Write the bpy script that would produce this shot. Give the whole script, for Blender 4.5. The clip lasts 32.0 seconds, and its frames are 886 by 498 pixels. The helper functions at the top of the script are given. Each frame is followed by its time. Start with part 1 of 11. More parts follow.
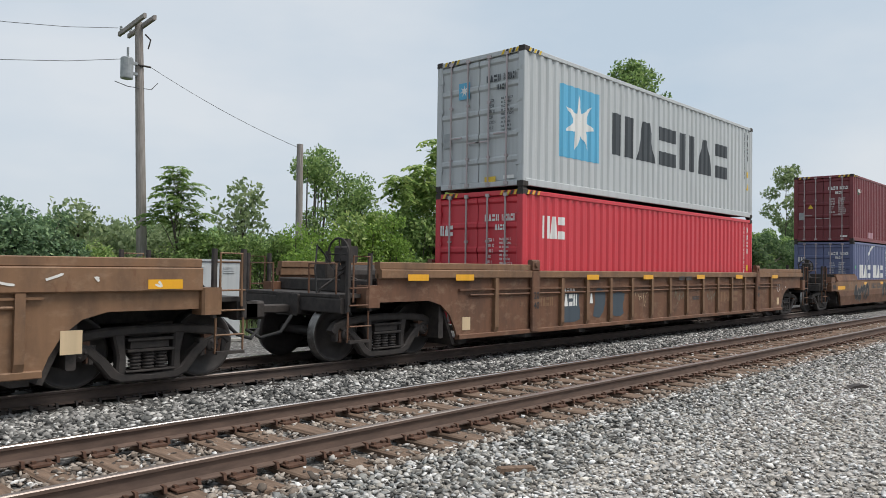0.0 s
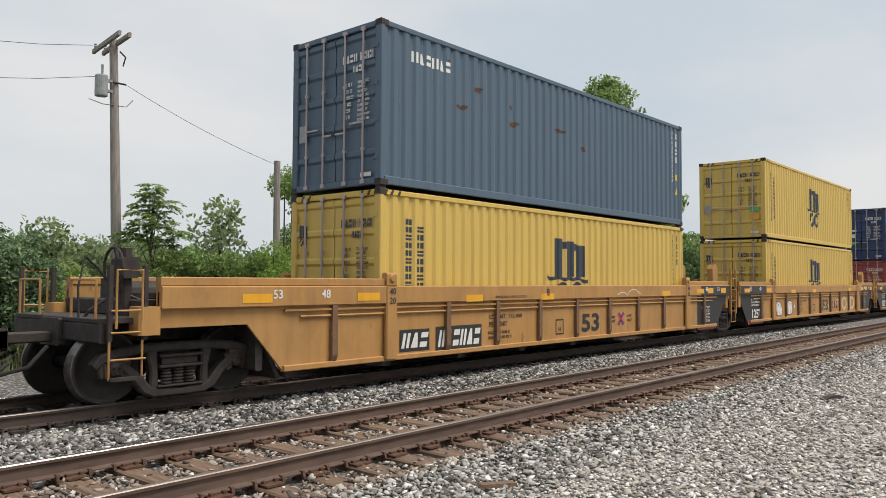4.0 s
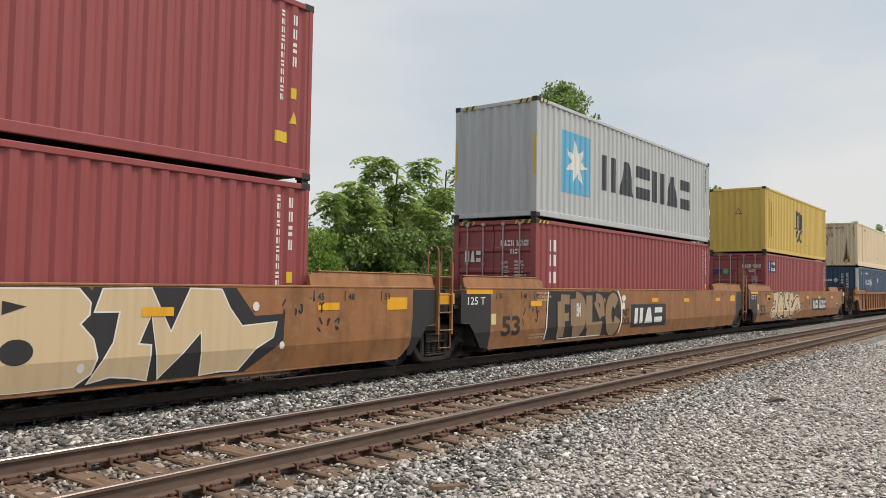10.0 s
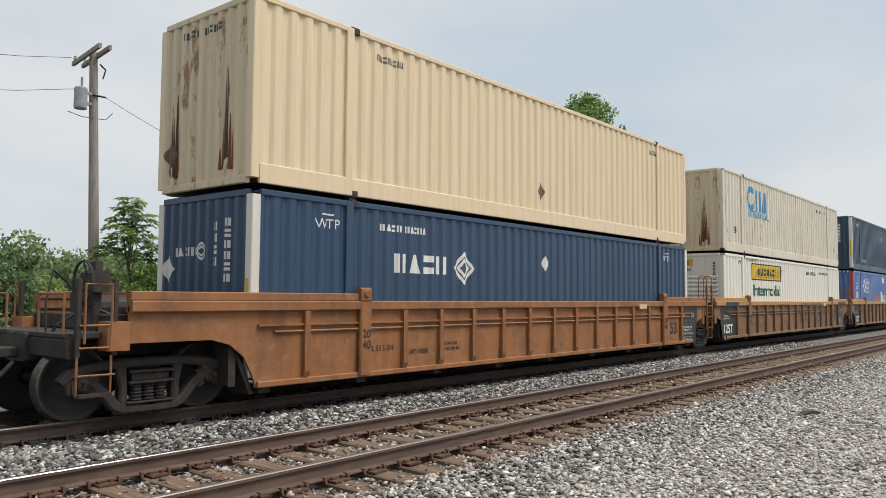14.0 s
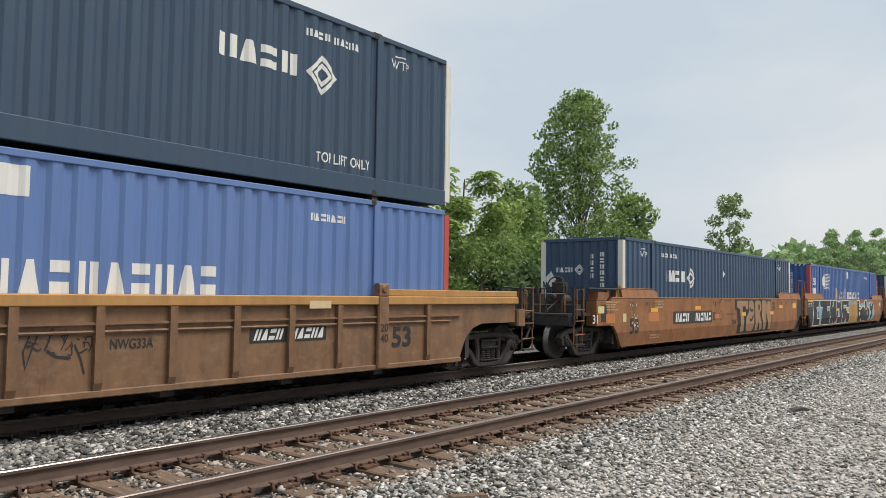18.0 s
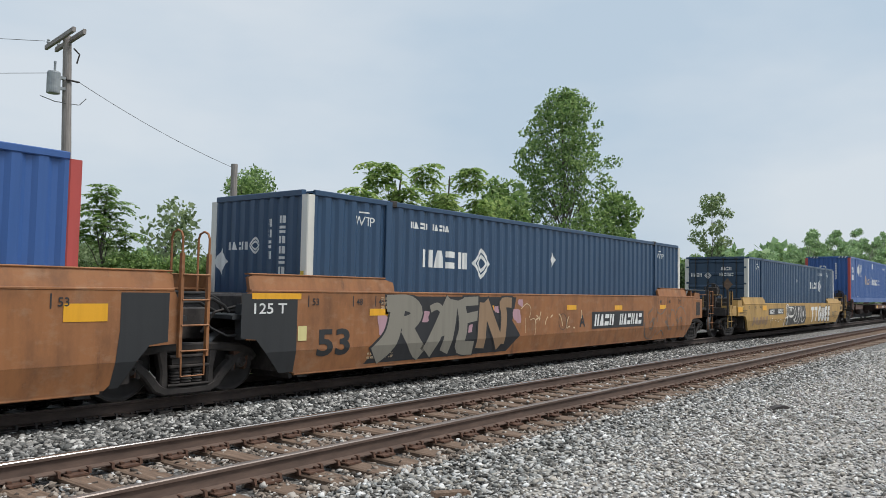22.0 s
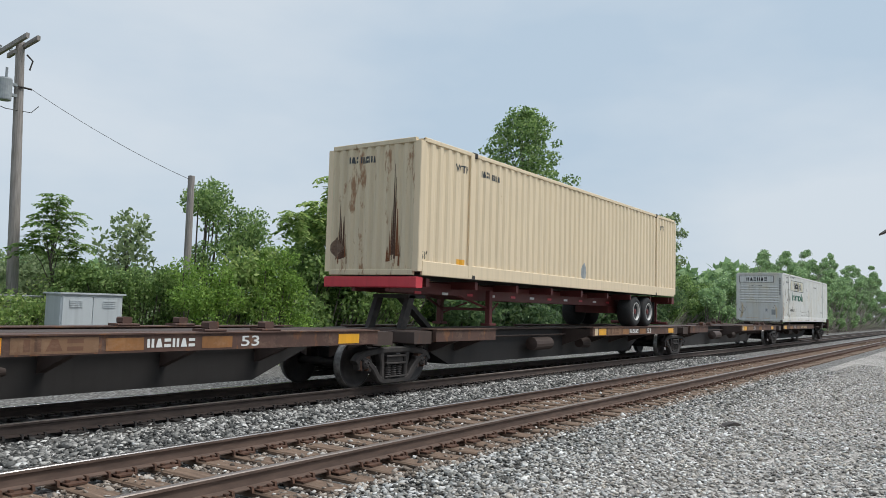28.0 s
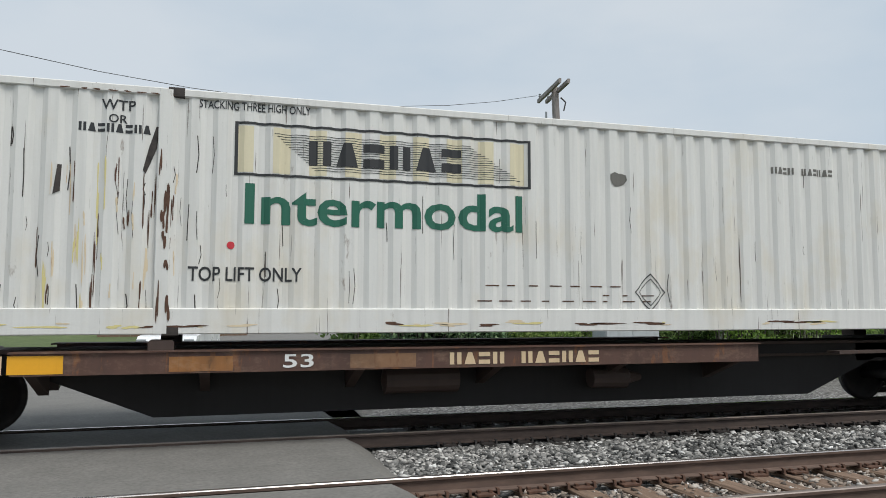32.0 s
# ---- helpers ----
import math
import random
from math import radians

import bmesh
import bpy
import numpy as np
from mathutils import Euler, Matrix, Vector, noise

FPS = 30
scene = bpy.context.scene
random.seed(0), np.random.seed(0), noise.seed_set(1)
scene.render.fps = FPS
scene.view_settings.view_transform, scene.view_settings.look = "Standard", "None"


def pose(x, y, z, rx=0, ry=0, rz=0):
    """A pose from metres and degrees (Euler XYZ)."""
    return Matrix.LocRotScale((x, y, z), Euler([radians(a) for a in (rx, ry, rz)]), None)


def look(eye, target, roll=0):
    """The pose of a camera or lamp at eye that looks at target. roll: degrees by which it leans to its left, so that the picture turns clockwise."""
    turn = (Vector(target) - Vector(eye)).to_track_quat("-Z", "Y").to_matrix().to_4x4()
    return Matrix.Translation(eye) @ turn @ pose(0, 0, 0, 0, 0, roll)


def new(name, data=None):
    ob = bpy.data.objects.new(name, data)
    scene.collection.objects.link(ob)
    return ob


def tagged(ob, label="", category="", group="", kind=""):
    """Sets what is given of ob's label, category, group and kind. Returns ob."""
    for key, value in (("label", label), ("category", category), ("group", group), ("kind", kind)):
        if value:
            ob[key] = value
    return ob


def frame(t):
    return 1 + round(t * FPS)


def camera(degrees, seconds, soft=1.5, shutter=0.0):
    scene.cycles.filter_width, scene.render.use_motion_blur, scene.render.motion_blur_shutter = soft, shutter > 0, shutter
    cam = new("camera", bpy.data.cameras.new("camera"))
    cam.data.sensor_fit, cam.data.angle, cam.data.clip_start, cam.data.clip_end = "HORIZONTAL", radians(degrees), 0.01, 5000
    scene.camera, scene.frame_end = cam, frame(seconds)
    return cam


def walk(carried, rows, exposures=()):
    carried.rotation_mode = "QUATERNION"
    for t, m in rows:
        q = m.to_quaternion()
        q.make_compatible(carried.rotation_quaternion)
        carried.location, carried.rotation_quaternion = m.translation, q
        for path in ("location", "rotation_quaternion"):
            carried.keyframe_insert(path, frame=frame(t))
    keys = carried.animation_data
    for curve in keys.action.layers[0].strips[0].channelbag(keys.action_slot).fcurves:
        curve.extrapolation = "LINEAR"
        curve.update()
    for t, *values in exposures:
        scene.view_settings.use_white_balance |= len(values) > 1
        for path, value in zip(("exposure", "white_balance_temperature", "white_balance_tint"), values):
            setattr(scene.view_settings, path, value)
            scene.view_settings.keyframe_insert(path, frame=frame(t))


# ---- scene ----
# One place: two tracks along x, the camera stands at x = 0, y = 0. z = 0 is the top of the rails.
EYE = 1.594
TRACK_NEAR, TRACK_FAR = 6.445, 10.58
GAUGE = 1.505
CLIP = 32.0

cam = camera(60.25, CLIP, soft=0.32)
# seconds, yaw, pitch, roll
PATH = [
    (0.0, -47.19, 1.25, 0.82),
    (0.5, -47.95, 1.78, 0.76),
    (1.0, -48.31, 2.04, 0.47),
    (1.5, -48.38, 2.05, 0.33),
    (2.0, -48.44, 1.99, 0.21),
    (2.5, -48.53, 1.99, 0.22),
    (4.5, -48.91, 2.74, 0.20),
    (5.0, -49.17, 3.03, -0.00),
    (5.5, -49.49, 3.25, -0.12),
    (6.0, -49.89, 3.33, -0.01),
    (6.5, -50.28, 3.38, 0.18),
    (7.0, -50.78, 3.43, 0.37),
    (7.5, -51.33, 3.48, 0.47),
    (8.0, -51.95, 3.44, 0.59),
    (8.5, -52.37, 3.25, 0.75),
    (9.0, -52.54, 2.95, 1.00),
    (9.5, -52.46, 2.71, 1.00),
    (10.0, -52.17, 2.63, 0.92),
    (10.5, -51.82, 2.66, 0.77),
    (11.0, -51.36, 2.78, 0.47),
    (11.5, -50.72, 2.85, 0.09),
    (12.0, -49.98, 2.99, -0.28),
    (12.5, -49.40, 3.20, -0.38),
    (13.0, -49.31, 3.36, -0.28),
    (13.5, -49.78, 3.55, 0.01),
    (15.5, -50.70, 3.54, 1.03),
    (16.0, -50.30, 3.38, 1.07),
    (16.5, -50.06, 3.25, 1.01),
    (17.0, -50.09, 3.17, 0.89),
    (17.5, -50.38, 3.20, 0.84),
    (18.0, -50.78, 3.27, 0.76),
    (18.5, -51.11, 3.29, 0.77),
    (19.0, -51.31, 3.32, 0.83),
    (19.5, -51.42, 3.22, 0.87),
    (20.0, -51.45, 3.16, 0.99),
    (20.5, -51.47, 3.14, 1.12),
    (21.0, -51.56, 3.14, 1.18),
    (21.5, -51.73, 3.10, 1.21),
    (22.0, -51.94, 3.05, 1.14),
    (22.5, -52.25, 3.02, 0.93),
    (23.0, -53.01, 2.99, 0.83),
    (23.5, -54.20, 3.01, 0.89),
    (24.0, -55.58, 3.05, 1.02),
    (24.5, -56.58, 3.08, 1.15),
    (25.0, -56.89, 3.16, 1.16),
    (25.5, -56.70, 3.37, 1.27),
    (26.0, -56.33, 3.55, 1.33),
    (26.5, -56.00, 3.76, 1.37),
    (28.5, -54.62, 4.41, 1.80),
    (29.0, -54.22, 4.41, 1.85),
    (29.5, -53.60, 4.31, 1.72),
    (30.0, -52.29, 4.18, 1.38),
    (30.5, -49.12, 4.14, 1.16),
    (31.0, -43.84, 4.12, 0.85),
    (31.3, -38.71, 4.11, 0.67),
    (31.5, -33.20, 4.28, -0.03),
    (31.6, -30.22, 4.30, -0.06),
    (31.7, -26.53, 4.31, 0.13),
    (32.0, -16.65, 4.50, 0.09),]
walk(cam, [(t, pose(0, 0, EYE, 90 + p, 0, y) @ pose(0, 0, 0, 0, 0, r)) for t, y, p, r in PATH],
     [(0.0, 0.06, 6400, 10), (1.0, 0.14, 6850, 12), (2.0, 0.08, 6350, 9.5), (2.5, 0.10, 6450, 10), (5.0, 0.12, 7050, 13), (6.0, 0.02, 6400, 10), (7.0, 0.01, 6250, 9), (8.0, 0.08, 6550, 10), (9.0, 0.03, 6350, 9.5), (10.0, 0.10, 7000, 12), (11.0, 0.06, 6550, 10), (12.0, 0.04, 6400, 9.5), (13.0, 0.10, 6850, 11), (16.0, 0.05, 6400, 9.5), (17.0, 0.05, 6450, 9.5), (18.0, 0.13, 6750, 10.5), (19.0, 0.0, 6250, 8.5), (20.0, 0.02, 6250, 8.5), (21.0, 0.03, 6250, 8.5), (24.0, 0.0, 6200, 8.5), (30.0, 0.0, 6150, 8), (32.0, -0.05, 6250, 8.5)])


def run(t):
    """How far the train has rolled at t seconds, in metres."""
    u = t - 16.0
    return -12.50 * u - 0.4356 * (u / 16) ** 2 - 0.7778 * (u / 16) ** 3 + 0.59 * max(0.0, t - 31.5)


# ---- light ----
scene.view_settings.exposure = 0.0


def make_world():
    w = bpy.data.worlds.new("overcast_sky")
    scene.world = w
    w.use_nodes = True
    nt = w.node_tree
    nt.nodes.clear()
    out = nt.nodes.new("ShaderNodeOutputWorld")
    bg = nt.nodes.new("ShaderNodeBackground")
    sky = nt.nodes.new("ShaderNodeTexSky")
    sky.sky_type = "NISHITA"
    sky.sun_disc = False
    sky.sun_elevation = radians(60)
    sky.sun_rotation = radians(160)
    sky.air_density, sky.dust_density, sky.ozone_density = 1.0, 4.0, 1.2
    co = nt.nodes.new("ShaderNodeTexCoord")
    mp = nt.nodes.new("ShaderNodeMapping")
    mp.inputs["Scale"].default_value = (1.0, 1.0, 2.6)
    nz = nt.nodes.new("ShaderNodeTexNoise")
    nz.inputs["Scale"].default_value = 1.7
    nz.inputs["Detail"].default_value = 5.0
    nz.inputs["Roughness"].default_value = 0.52
    ramp = nt.nodes.new("ShaderNodeValToRGB")
    ramp.color_ramp.elements[0].position, ramp.color_ramp.elements[0].color = 0.36, (0.535, 0.63, 0.72, 1)
    ramp.color_ramp.elements[1].position, ramp.color_ramp.elements[1].color = 0.66, (0.715, 0.755, 0.79, 1)
    sc = nt.nodes.new("ShaderNodeVectorMath")
    sc.operation = "SCALE"
    sc.inputs["Scale"].default_value = 0.10
    mix = nt.nodes.new("ShaderNodeMix")
    mix.data_type = "RGBA"
    mix.inputs["Factor"].default_value = 0.90
    L = nt.links.new
    L(co.outputs["Generated"], mp.inputs["Vector"])
    L(mp.outputs["Vector"], nz.inputs["Vector"])
    L(nz.outputs["Fac"], ramp.inputs["Fac"])
    L(sky.outputs["Color"], sc.inputs[0])
    L(sc.outputs[0], mix.inputs["A"])
    L(ramp.outputs["Color"], mix.inputs["B"])
    L(mix.outputs["Result"], bg.inputs["Color"])
    bg.inputs["Strength"].default_value = 1.0
    L(bg.outputs["Background"], out.inputs["Surface"])


make_world()
sun_data = bpy.data.lights.new("sun", "SUN")
sun_data.energy, sun_data.angle, sun_data.color = 3.0, radians(30), (1.0, 0.945, 0.87)
sun = new("sun", sun_data)
sun.matrix_world = look((24, -18, 60), (8, 12, 0))


# ---- materials ----
def nodes_of(name):
    m = bpy.data.materials.new(name)
    m.use_nodes = True
    return m, m.node_tree, m.node_tree.nodes["Principled BSDF"]


def noise_node(nt, scale, detail=4.0, rough=0.55, stretch=None, source="Object"):
    co = nt.nodes.new("ShaderNodeTexCoord")
    nz = nt.nodes.new("ShaderNodeTexNoise")
    nz.inputs["Scale"].default_value = scale
    nz.inputs["Detail"].default_value = detail
    nz.inputs["Roughness"].default_value = rough
    if stretch:
        mp = nt.nodes.new("ShaderNodeMapping")
        mp.inputs["Scale"].default_value = stretch
        nt.links.new(co.outputs[source], mp.inputs["Vector"])
        nt.links.new(mp.outputs["Vector"], nz.inputs["Vector"])
    else:
        nt.links.new(co.outputs[source], nz.inputs["Vector"])
    return nz.outputs["Fac"]


def ramp_node(nt, fac, stops):
    r = nt.nodes.new("ShaderNodeValToRGB")
    e = r.color_ramp.elements
    while len(e) < len(stops):
        e.new(0.5)
    for k, (p, c) in enumerate(stops):
        e[k].position = p
        e[k].color = (*c, 1) if isinstance(c, tuple) else (c, c, c, 1)
    nt.links.new(fac, r.inputs["Fac"])
    return r.outputs["Color"]


def mix_node(nt, fac, a, b, blend="MIX"):
    x = nt.nodes.new("ShaderNodeMix")
    x.data_type = "RGBA"
    x.blend_type = blend
    for key, value in (("Factor", fac), ("A", a), ("B", b)):
        if isinstance(value, (int, float)):
            x.inputs[key].default_value = value
        elif isinstance(value, tuple):
            x.inputs[key].default_value = (*value, 1)
        else:
            nt.links.new(value, x.inputs[key])
    return x.outputs["Result"]


def bump_node(nt, height, strength, distance, bsdf):
    b = nt.nodes.new("ShaderNodeBump")
    b.inputs["Strength"].default_value = strength
    b.inputs["Distance"].default_value = distance
    nt.links.new(height, b.inputs["Height"])
    nt.links.new(b.outputs["Normal"], bsdf.inputs["Normal"])


def paint(name, rgb, rust=0.25, rough=0.5, fade=0.25, rust_rgb=(0.10, 0.045, 0.02), metal=0.0, drips=0.0, grime=0.0):
    """Weathered paint on steel: faded in patches, streaked downwards, with rust where it has worn through."""
    m, nt, b = nodes_of(name)
    light = tuple(min(1.0, c * 0.80 + 0.22 * (sum(rgb) / 3 + 0.05)) for c in rgb)
    dark = tuple(c * 0.70 for c in rgb)
    big = noise_node(nt, 0.55, 5.0, 0.6)
    col = mix_node(nt, ramp_node(nt, big, [(0.35, 0.0), (0.75, fade)]), rgb, light)
    streak = noise_node(nt, 1.0, 4.0, 0.6, (7.0, 7.0, 0.35))
    col = mix_node(nt, ramp_node(nt, streak, [(0.46, 0.0), (0.78, 0.55)]), col, dark)
    fine = noise_node(nt, 38.0, 3.0, 0.6)
    col = mix_node(nt, ramp_node(nt, fine, [(0.3, 0.0), (0.8, 0.14)]), col, dark)
    if rust > 0:
        spots = noise_node(nt, 1.6, 8.0, 0.68, (2.6, 2.6, 0.8))
        edge = 0.74 - 0.26 * rust
        col = mix_node(nt, ramp_node(nt, spots, [(edge, 0.0), (edge + 0.07, min(1.0, 0.55 + rust * 0.4))]), col, rust_rgb)
        runs = noise_node(nt, 1.0, 6.0, 0.7, (16.0, 16.0, 0.5))
        edge = 0.80 - 0.24 * rust
        col = mix_node(nt, ramp_node(nt, runs, [(edge, 0.0), (edge + 0.06, 0.5 + 0.3 * rust)]), col, rust_rgb)
    scuff = noise_node(nt, 1.0, 5.0, 0.7, (1.1, 1.1, 11.0))
    col = mix_node(nt, ramp_node(nt, scuff, [(0.66, 0.0), (0.76, 0.30)]), col, light)
    if grime > 0:
        smear = noise_node(nt, 1.0, 6.0, 0.68, (2.6, 2.6, 1.1))
        col = mix_node(nt, ramp_node(nt, smear, [(0.44, 0.0), (0.72, 0.72 * grime)]), col, tuple(0.34 * c + 0.012 for c in rgb))
        dust = noise_node(nt, 3.4, 7.0, 0.7, (1.0, 1.0, 1.8))
        col = mix_node(nt, ramp_node(nt, dust, [(0.52, 0.0), (0.74, 0.40 * grime)]), col, (0.36, 0.245, 0.16))
    if drips > 0:
        dirt = noise_node(nt, 0.9, 5.0, 0.6, (1.0, 1.0, 0.6))
        col = mix_node(nt, ramp_node(nt, dirt, [(0.54, 0.0), (0.74, 0.55)]), col, tuple(c * k for c, k in zip(rgb, (0.86, 0.74, 0.52))))
        thin = noise_node(nt, 1.0, 5.0, 0.62, (30.0, 30.0, 0.75))
        edge = 0.78 - 0.20 * drips
        col = mix_node(nt, ramp_node(nt, thin, [(edge, 0.0), (edge + 0.035, 0.92)]), col, (0.062, 0.034, 0.021))
    nt.links.new(col, b.inputs["Base Color"])
    nt.links.new(ramp_node(nt, big, [(0.3, rough - 0.08), (0.8, min(1.0, rough + 0.16))]), b.inputs["Roughness"])
    b.inputs["Metallic"].default_value = metal
    bump_node(nt, fine, 0.12, 0.004, b)
    return m


def rough_mat(name, stops, scale=8.0, rough=0.85, bump=0.3, distance=0.01, stretch=None, detail=6.0, metal=0.0):
    m, nt, b = nodes_of(name)
    n = noise_node(nt, scale, detail, 0.62, stretch)
    col = ramp_node(nt, n, stops)
    big = noise_node(nt, scale * 0.08, 3.0, 0.5)
    col = mix_node(nt, ramp_node(nt, big, [(0.3, 0.0), (0.75, 0.35)]), col, tuple(c * 0.62 for c in stops[0][1]))
    nt.links.new(col, b.inputs["Base Color"])
    b.inputs["Roughness"].default_value = rough
    b.inputs["Metallic"].default_value = metal
    bump_node(nt, n, bump, distance, b)
    return m


def island_mat(name, stops, rough=0.85, grain=30.0, translucent=0.0):
    """For heaps of small pieces: each piece takes its own tone."""
    m, nt, b = nodes_of(name)
    g = nt.nodes.new("ShaderNodeNewGeometry")
    col = ramp_node(nt, g.outputs["Random Per Island"], stops)
    n = noise_node(nt, grain, 4.0, 0.6)
    col = mix_node(nt, ramp_node(nt, n, [(0.3, 0.0), (0.8, 0.35)]), col, tuple(c * 0.55 for c in stops[0][1]))
    nt.links.new(col, b.inputs["Base Color"])
    b.inputs["Roughness"].default_value = rough
    if translucent:
        out = nt.nodes["Material Output"]
        t = nt.nodes.new("ShaderNodeBsdfTranslucent")
        nt.links.new(col, t.inputs["Color"])
        s = nt.nodes.new("ShaderNodeMixShader")
        s.inputs[0].default_value = translucent
        nt.links.new(b.outputs[0], s.inputs[1])
        nt.links.new(t.outputs[0], s.inputs[2])
        nt.links.new(s.outputs[0], out.inputs["Surface"])
    return m


MATS = {}


def use(name, make):
    if name not in MATS:
        MATS[name] = make()
    return MATS[name]


RED = paint("red_paint", (0.56, 0.036, 0.052), 0.10, 0.42)
GREY = paint("light_grey_paint", (0.47, 0.49, 0.50), 0.10, 0.45, 0.2)
MAROON = paint("maroon_paint", (0.165, 0.026, 0.032), 0.12, 0.45)
MAROON2 = paint("dull_maroon_paint", (0.29, 0.062, 0.064), 0.14, 0.5)
VIOLET = paint("violet_blue_paint", (0.115, 0.135, 0.25), 0.18, 0.5, 0.4)
SLATE = paint("slate_blue_paint", (0.075, 0.125, 0.18), 0.30, 0.5)
YELLOW = paint("ochre_yellow_paint", (0.62, 0.43, 0.10), 0.07, 0.5, 0.3)
NAVY = paint("navy_blue_paint", (0.018, 0.045, 0.12), 0.08, 0.42)
STEELBLUE = paint("dark_steel_blue_paint", (0.026, 0.062, 0.125), 0.06, 0.42)
DEEPBLUE = paint("blue_black_paint", (0.032, 0.064, 0.112), 0.10, 0.42)
PALEBLUE = paint("faded_blue_paint", (0.105, 0.19, 0.42), 0.10, 0.5, 0.4)
BLUE = paint("mid_blue_paint", (0.040, 0.105, 0.31), 0.10, 0.42)
CREAM = paint("cream_paint", (0.74, 0.60, 0.41), 0.22, 0.5, 0.3, (0.42, 0.25, 0.11))
WHITE = paint("chalky_white_paint", (0.76, 0.735, 0.67), 0.12, 0.5, 0.2, (0.22, 0.11, 0.05))
RUSTYWHITE = paint("rusty_white_paint", (0.67, 0.665, 0.635), 0.32, 0.5, 0.15, (0.13, 0.075, 0.045), drips=0.62)
RUSTYCREAM = paint("rusty_cream_paint", (0.66, 0.61, 0.52), 0.45, 0.5, 0.2, (0.16, 0.08, 0.04), drips=0.8)
RUSTYEND = paint("rust_streaked_cream_paint", (0.66, 0.55, 0.38), 0.60, 0.55, 0.2, (0.25, 0.105, 0.036))
OLDWHITE = paint("stained_white_paint", (0.50, 0.50, 0.46), 0.35, 0.5)
POSTWHITE = paint("white_post_paint", (0.68, 0.66, 0.60), 0.15, 0.5)
RUSTPOST = paint("rusty_post_paint", (0.40, 0.27, 0.16), 0.75, 0.55, 0.3, (0.17, 0.07, 0.028))
POSTRED = paint("red_post_paint", (0.45, 0.07, 0.06), 0.15, 0.5)
ROD = paint("galvanised_rod", (0.42, 0.36, 0.36), 0.2, 0.4, 0.2, metal=0.3)
CAR_OCHRE = paint("ochre_car_paint", (0.45, 0.235, 0.07), 0.38, 0.6, 0.3, (0.16, 0.075, 0.03), grime=0.55)
CAR_TAN = paint("tan_car_paint", (0.215, 0.115, 0.058), 0.52, 0.62, 0.3, (0.14, 0.06, 0.028), grime=1.0)
CAR_BROWN = paint("brown_car_paint", (0.31, 0.135, 0.048), 0.36, 0.62, 0.4, (0.10, 0.045, 0.022), grime=1.0)
CAR_RUST = paint("rust_brown_car_paint", (0.31, 0.125, 0.042), 0.45, 0.65, 0.4, (0.11, 0.05, 0.024), grime=1.0)
CAR_DARK = paint("dark_brown_car_paint", (0.155, 0.070, 0.036), 0.50, 0.68, 0.4, (0.075, 0.036, 0.02), grime=1.0)
CAR_YELLOW = paint("yellow_car_paint", (0.47, 0.285, 0.082), 0.25, 0.6, 0.3, (0.16, 0.075, 0.03), grime=1.0)
SPINE = paint("dark_umber_car_paint", (0.060, 0.038, 0.030), 0.45, 0.7, 0.4, (0.10, 0.042, 0.02))
# Centre beam paint, much darker than the umber of the other spine parts.
SPINE_DARK = paint("near_black_beam_paint", (0.019, 0.016, 0.015), 0.15, 0.75, 0.3, (0.05, 0.024, 0.014))
SPINE_SIDE = paint("worn_umber_side_paint", (0.095, 0.046, 0.032), 0.62, 0.68, 0.5, (0.21, 0.085, 0.03), grime=0.8)
BLACKPAINT = paint("black_panel_paint", (0.028, 0.030, 0.032), 0.15, 0.55, 0.4)
GRIME = rough_mat("greasy_dark_steel", [(0.3, (0.016, 0.013, 0.012)), (0.7, (0.06, 0.048, 0.042))], 9.0, 0.7, 0.4)
SIDEFRAME = rough_mat("dusty_cast_steel", [(0.3, (0.020, 0.017, 0.016)), (0.75, (0.062, 0.050, 0.044))], 7.0, 0.75, 0.4)
WHEELSTEEL = rough_mat("wheel_steel", [(0.3, (0.020, 0.016, 0.015)), (0.7, (0.048, 0.038, 0.034))], 6.0, 0.6, 0.2)
TREAD = rough_mat("polished_tread_steel", [(0.3, (0.10, 0.095, 0.09)), (0.7, (0.26, 0.25, 0.24))], 12.0, 0.38, 0.1, metal=0.8)
RAILRUST = rough_mat("rusty_rail_steel", [(0.3, (0.080, 0.052, 0.040)), (0.75, (0.165, 0.108, 0.082))], 14.0, 0.8, 0.3, 0.004, (0.25, 1, 1))
# Rust tone darkened for the shade below the train; used on the far rails.
RAILDARK = rough_mat("shade_darkened_rusty_rail_steel", [(0.3, (0.042, 0.029, 0.024)), (0.75, (0.098, 0.068, 0.054))], 14.0, 0.8, 0.3, 0.004, (0.25, 1, 1))
RAILHEAD = rough_mat("worn_rail_head_steel", [(0.3, (0.42, 0.38, 0.36)), (0.75, (0.62, 0.58, 0.56))], 10.0, 0.24, 0.10, 0.002, (0.15, 3, 1), metal=0.85)
# Duller head for the nearer rails: their weaker sky reflection is put into colour.
RAILHEAD_DULL = rough_mat("dull_reflection_rail_head_steel", [(0.3, (0.20, 0.16, 0.14)), (0.75, (0.36, 0.31, 0.28))], 10.0, 0.42, 0.10, 0.002, (0.15, 3, 1), metal=0.6)
MAROON_WORN = paint("faded_maroon_stencil_paint", (0.12, 0.038, 0.032), 0.3, 0.6, 0.4)
PLATE = rough_mat("rusted_tie_plate_steel", [(0.3, (0.06, 0.030, 0.019)), (0.75, (0.145, 0.072, 0.044))], 16.0, 0.85, 0.4, 0.004)
BLACKINK = paint("black_lettering_paint", (0.025, 0.026, 0.028), 0.05, 0.5, 0.3)
CHARCOAL = paint("charcoal_lettering_paint", (0.045, 0.052, 0.06), 0.03, 0.5, 0.3)
WHITEINK = paint("white_lettering_paint", (0.72, 0.72, 0.70), 0.06, 0.5, 0.2)
